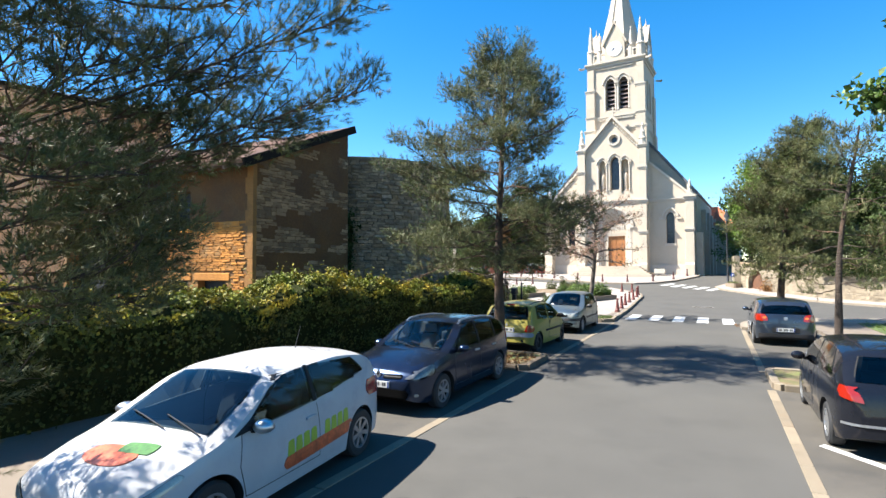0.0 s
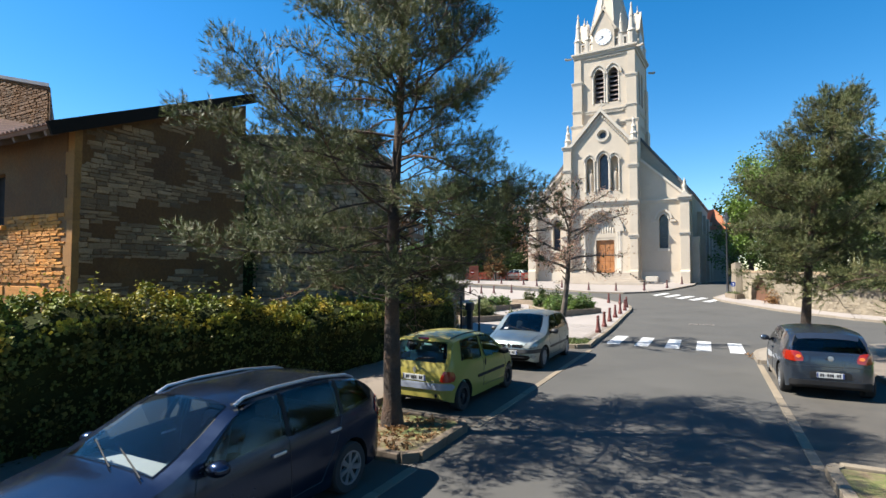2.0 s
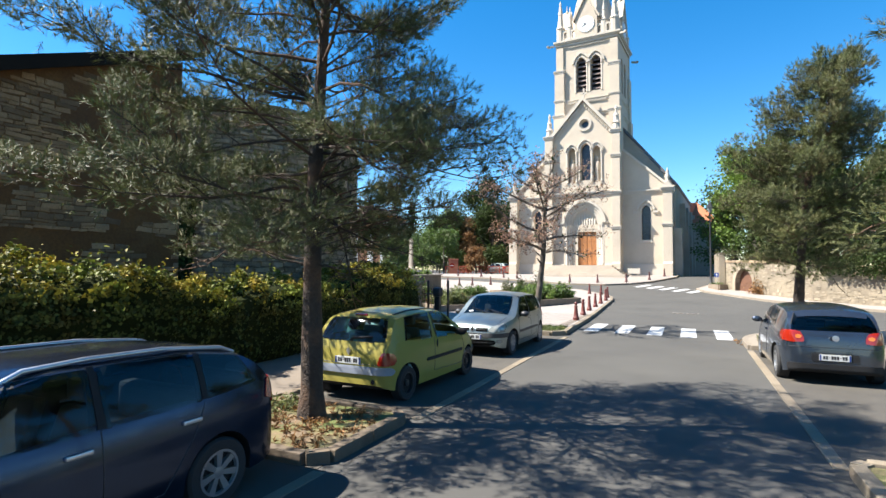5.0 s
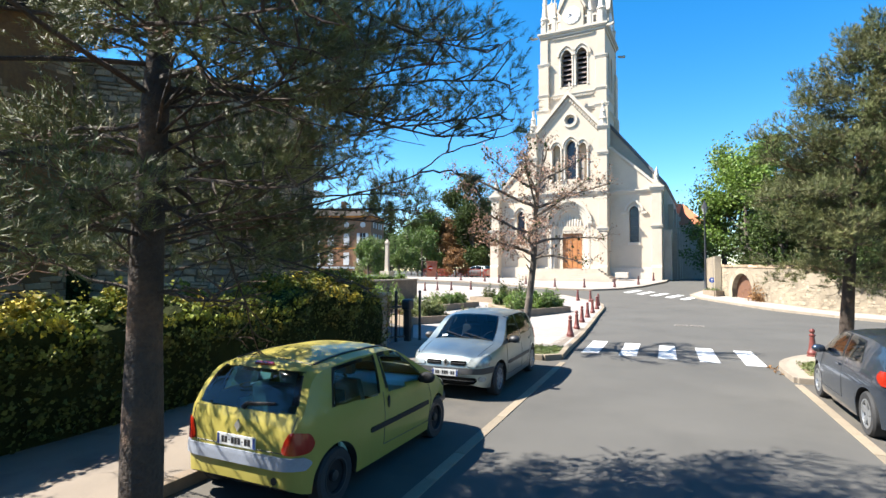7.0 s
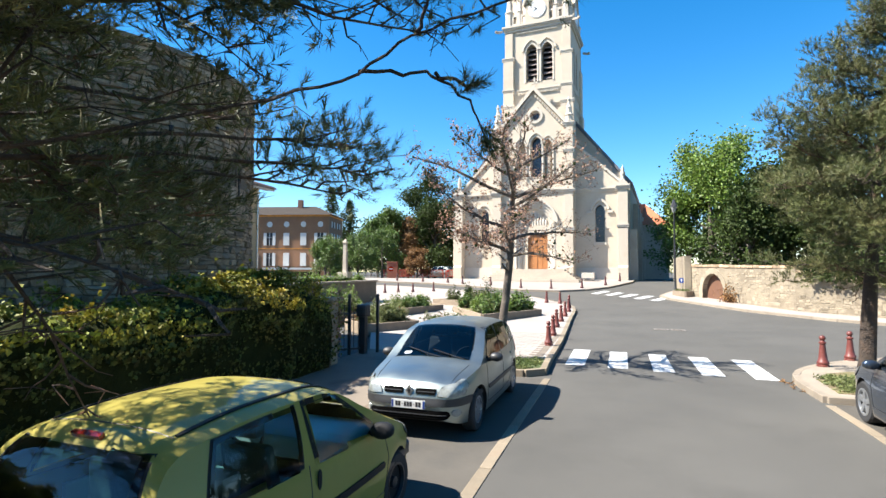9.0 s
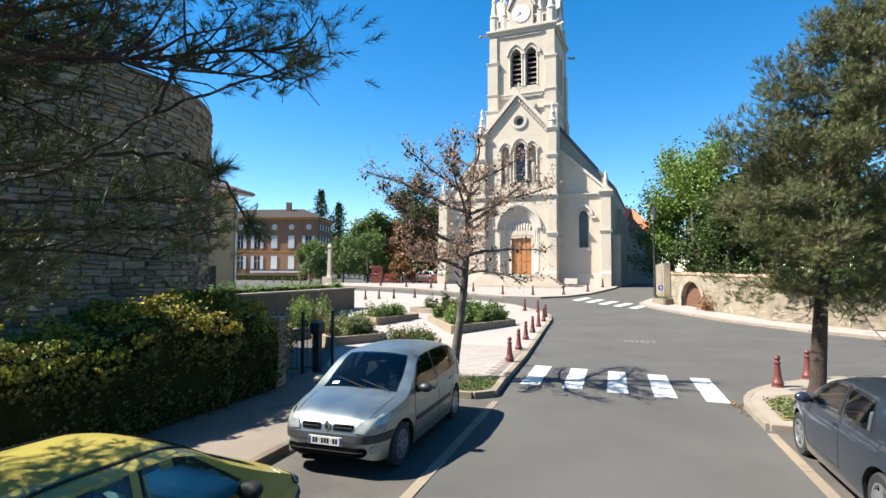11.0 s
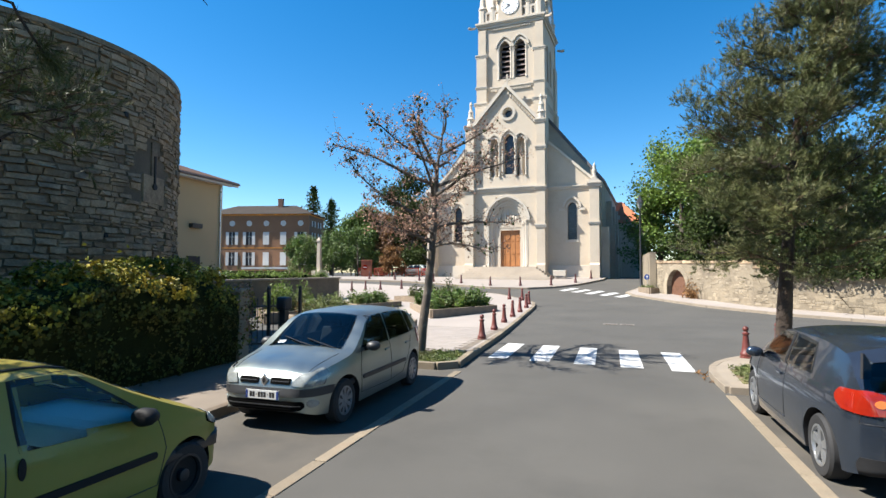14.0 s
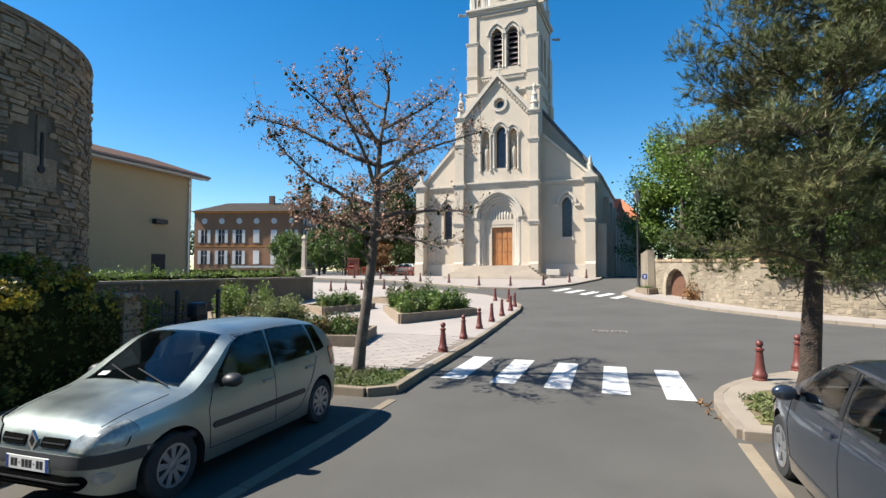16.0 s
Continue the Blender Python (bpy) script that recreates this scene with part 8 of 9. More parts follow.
for z, az, ln, up, cover in BOUGHS:
    d = np.array([math.cos(az), math.sin(az), 0.35])
    p, pts = np.array([trunk_at(z), 0.1, z]), []
    k = 9
    for j in range(k):
        pts.append(p.copy())
        d = d + rng.normal(0, 0.13, 3)
        d[2] = d[2] * 0.7 + 0.3 * up / ln + 0.05
        d /= np.linalg.norm(d)
        p = p + d * ln / (k - 1)
    bare.tube(pts, [(0.024 + 0.008 * ln) * (1 - 0.85 * j / (k - 1)) + 0.005 for j in range(k)], 6)
    for q in range(int(ln / 0.07)):
        t = 0.16 + 0.84 * (q + rng.uniform()) / int(ln / 0.07)
        a = min(int(t * (k - 1)), k - 2)
        b0 = pts[a] + (pts[a + 1] - pts[a]) * (t * (k - 1) - a)
        td = (pts[a + 1] - pts[a]) / np.linalg.norm(pts[a + 1] - pts[a]) * 0.8 + rng.normal(0, 0.55, 3) + np.array([0, 0, 0.2])
        td /= np.linalg.norm(td)
        tl = rng.uniform(0.25, 0.62) * (1.15 - 0.6 * t)
        mid = b0 + td * tl * 0.5 + rng.normal(0, 0.04, 3)
        e = mid + td * tl * 0.5 + rng.normal(0, 0.03, 3)
        bare.tube([b0, mid, e], [0.0068, 0.0045, 0.003], 4)
        for s in range(3):
            st = b0 + (e - b0) * rng.uniform(0.3, 0.9)
            e2 = st + (td * 0.6 + rng.normal(0, 0.6, 3)) * rng.uniform(0.12, 0.26)
            bare.tube([st, e2], [0.004, 0.002], 3)
            leaf_at += [e2 + rng.normal(0, 0.035, 3) for _ in range(int(rng.integers(1, 5) * cover + rng.uniform()))]
        leaf_at += [e + rng.normal(0, 0.05, 3) for _ in range(int(rng.integers(1, 6) * cover))]
        if rng.uniform() < 0.42:
            pod_at.append(e + np.array([0, 0, -0.02]))
    pod_at += [pts[-1], pts[-2] + rng.normal(0, 0.05, 3)]
tagged(part("branchwork", bare, M_GREY_BARK, small), kind="stuff")
scatter_leaves("foliage", small, leaf_at, rng, 0.052, M_LEAF_DEAD, 0.02, wide=0.75, label="withered pinkish-brown leaves")
pod = Geo().lathe([(0.004, -0.035), (0.02, -0.02), (0.024, 0.0), (0.016, 0.022), (0.003, 0.034)], 6)
pods = Geo()
for q in pod_at:
    pods.add(pod.v, pod.f, pose(float(q[0]), float(q[1]), float(q[2]), rng.uniform(-40, 40), rng.uniform(-40, 40)) @ Matrix.Scale(float(rng.uniform(0.8, 1.5)), 4))
tagged(part("seed_pod", pods, M_LEAF_DARK, small, "dark dry seed pods"), kind="stuff")


def leafy(pos, height, spread, seed, material, leaf=0.3, leaves=6000, trunk_r=0.25, z0=0.3, label="", group="background trees", limbs=11, depth=2, clump=0.12):
    """A broadleaf tree: trunk, forked limbs and leaves gathered in clumps with gaps."""
    rng = np.random.default_rng(seed)
    th = thing("leafy_tree", pose(*pos), label, "tree", group)
    wood, ends = Geo(), []
    part("trunk", Geo().tube([(0, 0, -0.3), (0.05, 0.03, height * 0.25), (-0.05, 0.05, height * 0.5), (0.05, 0, height * 0.8)], [trunk_r * 1.2, trunk_r, trunk_r * 0.7, trunk_r * 0.2], 9), M_GREY_BARK, th)
    for i in range(limbs):
        z = height * (z0 + (0.72 - z0) * i / (limbs - 1))
        az, el = i * 2.4 + rng.normal(0, 0.3), 0.15 + 0.9 * i / limbs
        reach = spread * (0.62 if i < limbs * 0.75 else 0.5)
        branching(rng, (0, 0, z), (math.cos(az) * math.cos(el), math.sin(az) * math.cos(el), math.sin(el)), reach, trunk_r * 0.35, depth, wood, ends, 0.5, 0.08, (0.4, 0.6), (2, 4))
    tagged(part("branchwork", wood, M_GREY_BARK, th), kind="stuff")
    tip = np.array([e[0] for e in ends])
    pts = tip[rng.integers(0, len(tip), leaves)] + rng.normal(0, spread * clump, (leaves, 3))
    o = scatter_leaves("crown", th, pts, rng, leaf, material, 0, wide=0.75, label="leafy crown with gaps", flat=0.3)
    return th


leafy((6.5, 13.5, 0.1), 11.0, 3.0, 41, M_LEAF_MID, 0.15, 26000, 0.17, 0.46, "broadleaf street tree with dense green leaves", "street trees", 11, 3, 0.05)
for x, y, hgt, sp, sd, mt in ((5.2, 64.0, 11.5, 5.2, 51, M_LEAF), (9.5, 58.0, 9.0, 4.6, 52, M_LEAF_DARK), (14.5, 54.0, 10.0, 5.2, 53, M_LEAF_DARK), (21.0, 50.0, 11.0, 5.5, 54, M_LEAF), (30.0, 47.0, 11.0, 6.0, 55, M_LEAF_DARK), (6.5, 56.0, 4.6, 3.2, 56, M_LEAF_DARK), (3.6, 66.5, 6.4, 3.4, 46, M_LEAF_MID), (8.2, 63.0, 7.2, 3.8, 47, M_LEAF_MID), (16.5, 47.5, 6.0, 3.6, 57, M_LEAF), (24.0, 43.0, 7.0, 4.0, 58, M_LEAF_DARK), (12.0, 49.5, 5.0, 3.2, 59, M_LEAF_DARK)):
    leafy((x, y, rise(y)), hgt, sp, sd, mt, 0.22, (30000 if x < 12 else 9000) if hgt > 8 else 6500, 0.24, 0.16, "garden tree behind the old wall")
for x, y, hgt, sp, sd, mt in ((-29.6, 86.0, 15.8, 4.6, 61, M_LEAF_DARK), (-24.0, 92.0, 14.0, 6.0, 62, M_LEAF_DARK), (-35.0, 80.0, 5.6, 3.0, 63, M_LEAF_DARK), (-42.0, 92.0, 7.0, 4.0, 64, M_LEAF_DARK), (-26.0, 79.0, 9.0, 4.4, 65, M_LEAF_DARK), (-35.0, 66.0, 4.4, 2.0, 66, M_LEAF_MID), (-31.5, 67.5, 5.0, 2.2, 67, M_LEAF_MID), (-29.6, 70.0, 5.6, 2.2, 68, M_LEAF_MID), (-24.5, 68.5, 2.9, 1.5, 69, M_LEAF_BROWN), (-50.0, 100.0, 6.0, 4.0, 70, M_LEAF_DARK), (-38.5, 72.0, 4.5, 2.4, 71, M_LEAF_PALE), (-32.2, 77.2, 8.6, 3.2, 72, M_LEAF_MID), (-30.2, 78.0, 8.2, 2.6, 73, M_LEAF_BROWN), (-28.6, 84.0, 10.0, 2.8, 74, M_LEAF_BROWN)):
    leafy((x, y, rise(y)), hgt, sp, sd, mt, 0.24 if hgt > 7 else 0.16, 17000 if hgt > 7 else 6000, 0.22 if hgt > 7 else 0.1, 0.12, "tree beyond the square")
# woods closing the distance
for k in range(34):
    a = radians(-75 + k * 5.2)
    r = 165 + 25 * math.sin(k * 1.7)
    x, y = -r * math.sin(a) * 1.0, 30 + r * math.cos(a)
    if -20 < x < 60 and y < 100:
        continue
    leafy((x, y, 1.2), 13 + 4 * math.sin(k * 2.3), 11, 200 + k, M_LEAF_DARK, 0.8, 1500, 0.4, 0.08, "distant wood behind the village", "distant woods", 8, 1)


def conifer(pos, height, reach, seed):
    rng = np.random.default_rng(seed)
    th = thing("conifer", pose(*pos), "dark narrow conifer behind the far house", "tree", "conifers")
    wood = Geo()
    part("trunk", Geo().tube([(0, 0, -0.3), (0, 0, height)], [0.35, 0.04], 8), M_BARK, th)
    pts, dr = [], []
    for i in range(110):
        z = height * (0.1 + 0.9 * (i / 110) ** 0.9)
        ln = reach * (1 - z / height) ** 0.7 * rng.uniform(0.45, 1.2) + 0.2
        az = i * 2.4
        d = np.array([math.cos(az), math.sin(az), -0.12])
        wood.tube([(0, 0, z), tuple(d * ln + np.array([0, 0, z]))], [0.05, 0.02], 4)
        for s in range(24):
            u = rng.uniform(0.15, 1)
            pts.append(d * ln * u + np.array([0, 0, z]) + rng.normal(0, 0.16, 3)), dr.append(d + np.array([0, 0, -0.3]))
    tagged(part("branchwork", wood, M_BARK, th), kind="stuff")
    scatter_leaves("crown", th, pts, rng, 0.5, M_LEAF_DARK, 0, dr, 0.4)


conifer((-60, 109.5, 1.5), 18.5, 6.0, 81)
conifer((-56.3, 110.5, 1.5), 15.8, 5.6, 82)
conifer((-63.5, 112, 1.5), 13.0, 3.5, 83)

# creeper hedge along the footway
def hedge(name, x0, x1, y0, y1, top, seed, label, material, density=560, leaf=0.10, base=0.1, shaded_green=None):
    rng = np.random.default_rng(seed)
    th = thing(name, pose(0, 0, 0), label, "hedge")
    bm = bmesh.new()
    ny = int((y1 - y0) / 0.35)
    w = min(1.0, (x1 - x0) / 1.5)
    prof = [(x1 - 0.02 * w, 0.0), (x1, 0.42), (x1 + 0.02 * w, 0.6), (x1, 0.78), (x1 - 0.06 * w, 0.9), (x1 - 0.3 * w, 0.97), ((x0 + x1) / 2, 0.99), (x0 + 0.12, 0.93), (x0, 0.8), (x0 - 0.05, 0.0)]
    rows = []
    for i in range(ny + 1):
        y = y0 + (y1 - y0) * i / ny
        hgt = top(y) - 0.1
        rows.append([bm.verts.new((x - (0.12 if x > (x0 + x1) / 2 else -0.12) + 0.10 * noise.noise((y * 1.3, z * 3, seed)), y, base + (hgt - base) * z + 0.22 * noise.noise((x * 2, y * 1.1, seed + 3)) * (z > 0.6))) for x, z in prof])
    for a, b in zip(rows, rows[1:]):
        for j in range(len(prof) - 1):
            bm.faces.new((a[j], b[j], b[j + 1], a[j + 1]))
    bm.faces.new(rows[0]), bm.faces.new(rows[-1][::-1])
    faces = [(np.array([v.co[:] for v in f.verts]), f.calc_area()) for f in bm.faces]
    # dark sheet behind the leaves, coloured as the shade inside the hedge
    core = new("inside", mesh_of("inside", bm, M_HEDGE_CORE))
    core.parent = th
    pts, drs = [], []
    for q, area in faces:
        c = q.mean(axis=0)
        upness = (c[2] - base) / max(0.3, top(c[1]) - base)
        # fewer leaves low down, so more of the shade-coloured core shows
        k = int(area * density * (1.5 if upness > 0.72 else 0.75 if upness > 0.5 else 0.3))
        if not k:
            continue
        nrm = np.cross(q[1] - q[0], q[-1] - q[0])
        nrm = nrm / (np.linalg.norm(nrm) + 1e-9)
        if nrm @ (c - np.array([(x0 + x1) / 2, c[1], 1.0])) < 0:
            nrm = -nrm
        w = rng.dirichlet(np.ones(len(q)), k)
        clump = 0.5 + 0.5 * np.array([noise.noise((p[0] * 1.9, p[1] * 1.9, p[2] * 1.9)) for p in w @ q])
        pts.append(w @ q + nrm * (rng.uniform(-0.04, 0.16, (k, 1)) + (0.9 if upness > 0.75 else 0.6) * (clump[:, None] - 0.45)))
        drs.append(np.repeat((nrm + np.array([0, 0, -0.25]))[None], k, 0))
    for s in range(int((y1 - y0) * 5)):
        y = rng.uniform(y0, y1)
        p = np.array([rng.uniform(x0, x1), y, top(y)])
        d = np.array([rng.normal(0, 0.4), rng.normal(0, 0.4), 1.0])
        for u in np.linspace(0, rng.uniform(0.15, 0.45), 9):
            pts.append((p + d * u + rng.normal(0, 0.03, 3))[None]), drs.append((d + rng.normal(0, 0.8, 3))[None])
    pts, drs = np.concatenate(pts), np.concatenate(drs)
    # leaves below a wavy edge get the green with painted shade
    if shaded_green is not None:
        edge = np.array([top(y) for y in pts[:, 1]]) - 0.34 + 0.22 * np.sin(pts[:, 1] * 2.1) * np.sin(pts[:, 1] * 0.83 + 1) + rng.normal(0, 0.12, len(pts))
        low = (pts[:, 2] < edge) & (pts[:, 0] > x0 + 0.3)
        scatter_leaves("front_foliage", th, pts[low], rng, leaf, shaded_green, 0, drs[low], 0.85, "green creeper leaves darkened for the shaded front")
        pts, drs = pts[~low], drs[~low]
    scatter_leaves("foliage", th, pts, rng, leaf, material, 0, drs, 0.85, "green and yellowing creeper leaves")
    return th


hedge("hedge", -10.3, -8.62, -6.0, 23.2, lambda y: 2.06 + 0.16 * math.sin(y * 0.7) + 0.1 * math.sin(y * 1.9 + 1) - 0.04 - 0.045 * min(5.0, max(0.0, y - 13.5)) + 0.26 * math.exp(-((y - 22.2) / 0.9) ** 2), 91, "overgrown creeper hedge turning yellow on top", M_HEDGE, 1100, 0.062, shaded_green=M_HEDGE_SHADED)
hedge("box_hedge", -18.9, -18.2, 28.2, 43.6, lambda y: 1.98, 92, "low clipped box hedge behind the coping", M_LEAF, 420, 0.06, 1.2)
hedge("hedge", -15.5, -14.2, 17.9, 20.0, lambda y: 5.3 - 0.5 * abs(y - 19), 93, "dark ivy between the house and the tower", M_LEAF_DARK, 320, 0.10)


# planted beds on the square
def bed(outline, hgt, seed, kinds, label):
    c = Vector((sum(p[0] for p in outline) / len(outline), sum(p[1] for p in outline) / len(outline)))
    z = rise(c.y) + 0.13
    th = thing("flower_bed", pose(c.x, c.y, z), label, "flower bed", "planted beds")
    pts = [(p[0] - c.x, p[1] - c.y) for p in outline]
    for (x0, y0), (x1, y1) in zip(pts, pts[1:] + pts[:1]):
        d = math.hypot(x1 - x0, y1 - y0)
        o = part("edging_board", Geo().box(0, d, -0.06, 0.06, -0.12, 0.30), M_BED_EDGE, th, bevel=0.01)
        o.matrix_basis = pose(x0, y0, 0, 0, 0, math.degrees(math.atan2(y1 - y0, x1 - x0)))
    bm = bmesh.new()
    bm.faces.new([bm.verts.new((x, y, 0.22)) for x, y in pts])
    part("soil", bm, M_GRASS_SOIL, th)
    rng = np.random.default_rng(seed)
    xs_, ys_ = [p[0] for p in pts], [p[1] for p in pts]
    for material, clumps, leaf, h0, label2 in kinds:
        L_, D_ = [], []
        n = 0
        while n < clumps:
            x, y = rng.uniform(min(xs_), max(xs_)), rng.uniform(min(ys_), max(ys_))
            if not inside(shrink(pts, 0.35), x, y):
                continue
            n += 1
            hh, r = h0 * rng.uniform(0.55, 1.25), rng.uniform(0.22, 0.42)
            for s in range(16):
                a, lean_ = rng.uniform(0, 6.28), rng.uniform(0.1, 1.0) ** 0.7
                top_ = np.array([math.cos(a) * r * lean_, math.sin(a) * r * lean_, hh * math.sqrt(max(0.1, 1 - 0.75 * lean_ ** 2)) * rng.uniform(0.8, 1.15)])
                for u in np.linspace(0.15, 1, 17):
                    p = top_ * np.array([u ** 0.6, u ** 0.6, u])
                    L_.append(np.array([x, y, 0.22]) + p + rng.normal(0, 0.035, 3)), D_.append(top_ / hh * 0.5 + rng.normal(0, 0.7, 3))
        scatter_leaves("planting", th, L_, rng, leaf, material, 0, D_, 0.5, label2)


bed([(-8.0, 34.2), (-6.1, 38.1), (-7.4, 40.0), (-10.7, 38.8)], 0.3, 101, [(M_LEAF_MID, 30, 0.12, 0.75, "dense green perennials"), (M_SHRUB, 12, 0.10, 0.55, ""), (M_LEAF_PALE, 5, 0.08, 0.6, "grey-green shrubs"), (M_LEAF, 5, 0.10, 0.8, "")], "timber-edged bed of dense green perennials")
bed([(-11.1, 29.6), (-9.9, 31.6), (-11.4, 33.0), (-12.8, 31.2)], 0.3, 102, [(M_LEAF_PALE, 16, 0.07, 0.8, "grey-green lavender"), (M_SHRUB, 12, 0.09, 0.8, ""), (M_LEAF_BROWN, 4, 0.07, 0.5, "")], "timber-edged box bed of lavender and shrubs")
bed([(-12.4, 36.2), (-11.6, 39.6), (-13.0, 41.0), (-14.4, 37.8)], 0.3, 103, [(M_LEAF_MID, 16, 0.10, 0.6, ""), (M_LEAF_PALE, 8, 0.08, 0.5, "")], "timber-edged bed of low shrubs")
bed([(-16.0, 33.5), (-13.9, 31.2), (-13.3, 33.2), (-14.8, 36.6), (-16.2, 37.0)], 0.3, 104, [(M_LEAF, 14, 0.09, 1.1, "tall fresh green shrubs"), (M_SHRUB, 12, 0.09, 1.0, ""), (M_LEAF_PALE, 8, 0.08, 1.0, "tall pale green shrubs")], "bed of tall green shrubs beside the wall")
bed([(-6.9, 28.6), (-7.5, 31.0), (-9.1, 30.5), (-8.5, 28.2)], 0.3, 105, [(M_SHRUB, 12, 0.07, 0.55, ""), (M_LEAF_MID, 8, 0.08, 0.5, "low green plants"), (M_LEAF_BROWN, 3, 0.06, 0.5, "")], "narrow planted bed near the gate")
bed([(-13.2, 42.6), (-9.0, 40.9), (-8.4, 42.2), (-12.0, 44.2)], 0.3, 106, [(M_SHRUB, 14, 0.10, 0.6, ""), (M_LEAF_DARK, 5, 0.10, 1.2, "dark evergreen shrub"), (M_LEAF_PALE, 4, 0.09, 0.7, "")], "timber-edged bed near the church crossing")
bed([(2.2, 52.5), (0.9, 51.0), (1.5, 49.6), (2.1, 50.4)], 0.3, 107, [(M_LEAF_PALE, 10, 0.07, 0.3, "")], "small planted corner by the lamp")


def weeds(name, x0, x1, y0, y1, z, n, seed, material, hgt, label):
    rng = np.random.default_rng(seed)
    L_, D_ = [], []
    for i in range(n):
        x, y = rng.uniform(x0, x1), rng.uniform(y0, y1)
        for s in range(8):
            d = np.array([rng.normal(0, 0.5), rng.normal(0, 0.5), 0.8])
            L_.append(np.array([x, y, z]) + d * rng.uniform(0, hgt)), D_.append(d + rng.normal(0, 0.4, 3))
    tagged(scatter_leaves(name, None, L_, rng, 0.07, material, 0, D_, 0.3), label, "weeds", kind="stuff")


weeds("weeds", -6.2, -4.3, 24.4, 25.9, 0.1, 420, 111, M_SHRUB, 0.10, "short green weeds on the tree island")
weeds("weeds", -6.2, -5.5, 12.3, 13.9, 0.1, 110, 112, M_LEAF_PALE, 0.14, "sparse weeds round the pine's foot")
weeds("fallen_leaves", -6.2, -4.2, 12.2, 13.9, 0.105, 260, 113, M_LEAF_BROWN, 0.02, "fallen brown leaves and needles")
weeds("fallen_leaves", 0.72, 0.97, 24.4, 25.7, 0.004, 9, 116, M_LEAF_BROWN, 0.02, "fallen brown leaves in the gutter")
weeds("weeds", 1.35, 2.4, 24.05, 25.6, 0.13, 300, 114, M_LEAF_PALE, 0.08, "dry grass tufts on the corner island")
rng = np.random.default_rng(77)
th = thing("shrub", pose(-10.0, 24.9, 0.1), "yellow-green shrub growing behind the iron gate", "shrub")
L_, wood = [], Geo()
for i in range(26):
    d = np.array([rng.normal(0, 0.5), rng.normal(0, 0.4), 1.0])
    wood.tube([(0, 0, 0), tuple(d * 0.7), tuple(d * 1.2 + np.array([0, 0, 0.1]))], [0.012, 0.009, 0.004], 4)
    L_ += [d * u * 1.3 + rng.normal(0, 0.08, 3) for u in np.linspace(0.35, 1, 40)]
tagged(part("stem", wood, M_GREY_BARK, th), kind="stuff")
scatter_leaves("foliage", th, L_, rng, 0.09, M_HEDGE, 0, None, 0.7, "yellowing leaves")
weeds("weeds", 5.3, 12.0, 8.0, 26.5, 0.15, 2600, 115, M_LEAF, 0.10, "mown lawn blades")
rng = np.random.default_rng(7)
L_ = [np.array([3.75 + rng.normal(0, 0.3), 47.35 + rng.normal(0, 0.3), rise(47) + 0.1 + abs(rng.normal(0, 0.45))]) for i in range(900)]
tagged(scatter_leaves("shrub", None, L_, rng, 0.12, M_LEAF_BROWN, 0, None, 0.6), "reddish shrub against the old wall", "shrub", kind="stuff")


# dark creeper spilling over the old wall
def spill(a, b, top, seed, n, label):
    rng = np.random.default_rng(seed)
    th = thing("creeper", pose(0, 0, 0), label, "creeper", "creepers on the old wall")
    d = (b - a).normalized()
    nx, ny = d.y, -d.x
    pts, drs, wood = [], [], Geo()
    for i in range(n):
        u = rng.uniform(0, (b - a).length)
        lump = 0.5 + 0.5 * noise.noise((u * 0.45, seed, 0.3)) + 0.25 * noise.noise((u * 1.4, seed, 4.0))
        s = rng.uniform(-0.9, 0.35 + 0.75 * lump)
        p = a + d * u
        z = rise(p.y) + top + (0.75 * lump + s * 0.1 if s < 0 else -s * 0.95 + 0.5 * lump)
        o = 0.18 + 0.16 * lump if s > 0 else s
        pts.append((p.x + nx * o + rng.normal(0, 0.07), p.y + ny * o + rng.normal(0, 0.07), z + rng.normal(0, 0.1)))
        drs.append((nx * 0.6, ny * 0.6, -0.4))
    for i in range(14):
        u = (i + 0.5) / 14 * (b - a).length
        p = a + d * u
        z = rise(p.y) + top
        wood.tube([(p.x - nx * 0.2, p.y - ny * 0.2, z - 0.2), (p.x + nx * 0.05, p.y + ny * 0.05, z + 0.25), (p.x + nx * 0.22, p.y + ny * 0.22, z - 0.4)], [0.02, 0.016, 0.008], 5)
    tagged(part("stem", wood, M_GREY_BARK, th), kind="stuff")
    scatter_leaves("foliage", th, pts, rng, 0.11, M_LEAF_DARK, 0, drs, 0.8, "dark overhanging leaves")


spill(W1 + Vector((0.3, -0.5)), W2, 2.15, 131, 5200, "dark green creeper hanging over the old wall")
spill(W2, W2 + (W3 - W2) * 0.5, 2.05, 132, 9000, "dark green creeper hanging over the old wall")

# ---------- street furniture ----------
def bollard(x, y, m_, z=None, scale=1.0, group="red bollards"):
    th = thing("bollard", pose(x, y, (rise(y) + 0.12) if z is None else z) @ Matrix.Scale(scale, 4), "red painted iron bollard with a ball top", "bollard", group)
    part("post", Geo().lathe([(0.135, -0.03), (0.135, 0.035), (0.112, 0.05), (0.128, 0.085), (0.122, 0.12), (0.098, 0.15), (0.082, 0.26), (0.066, 0.42), (0.056, 0.53), (0.076, 0.545), (0.076, 0.575), (0.048, 0.59), (0.04, 0.61)], 18), m_, th, smooth=35)
    part("ball", Geo().lathe([(0.03, 0.60)] + [(0.066 * math.sin(a), 0.668 - 0.066 * math.cos(a)) for a in np.linspace(0.5, math.pi - 0.05, 9)] + [(0.002, 0.735)], 18), m_, th, smooth=60)
    return th


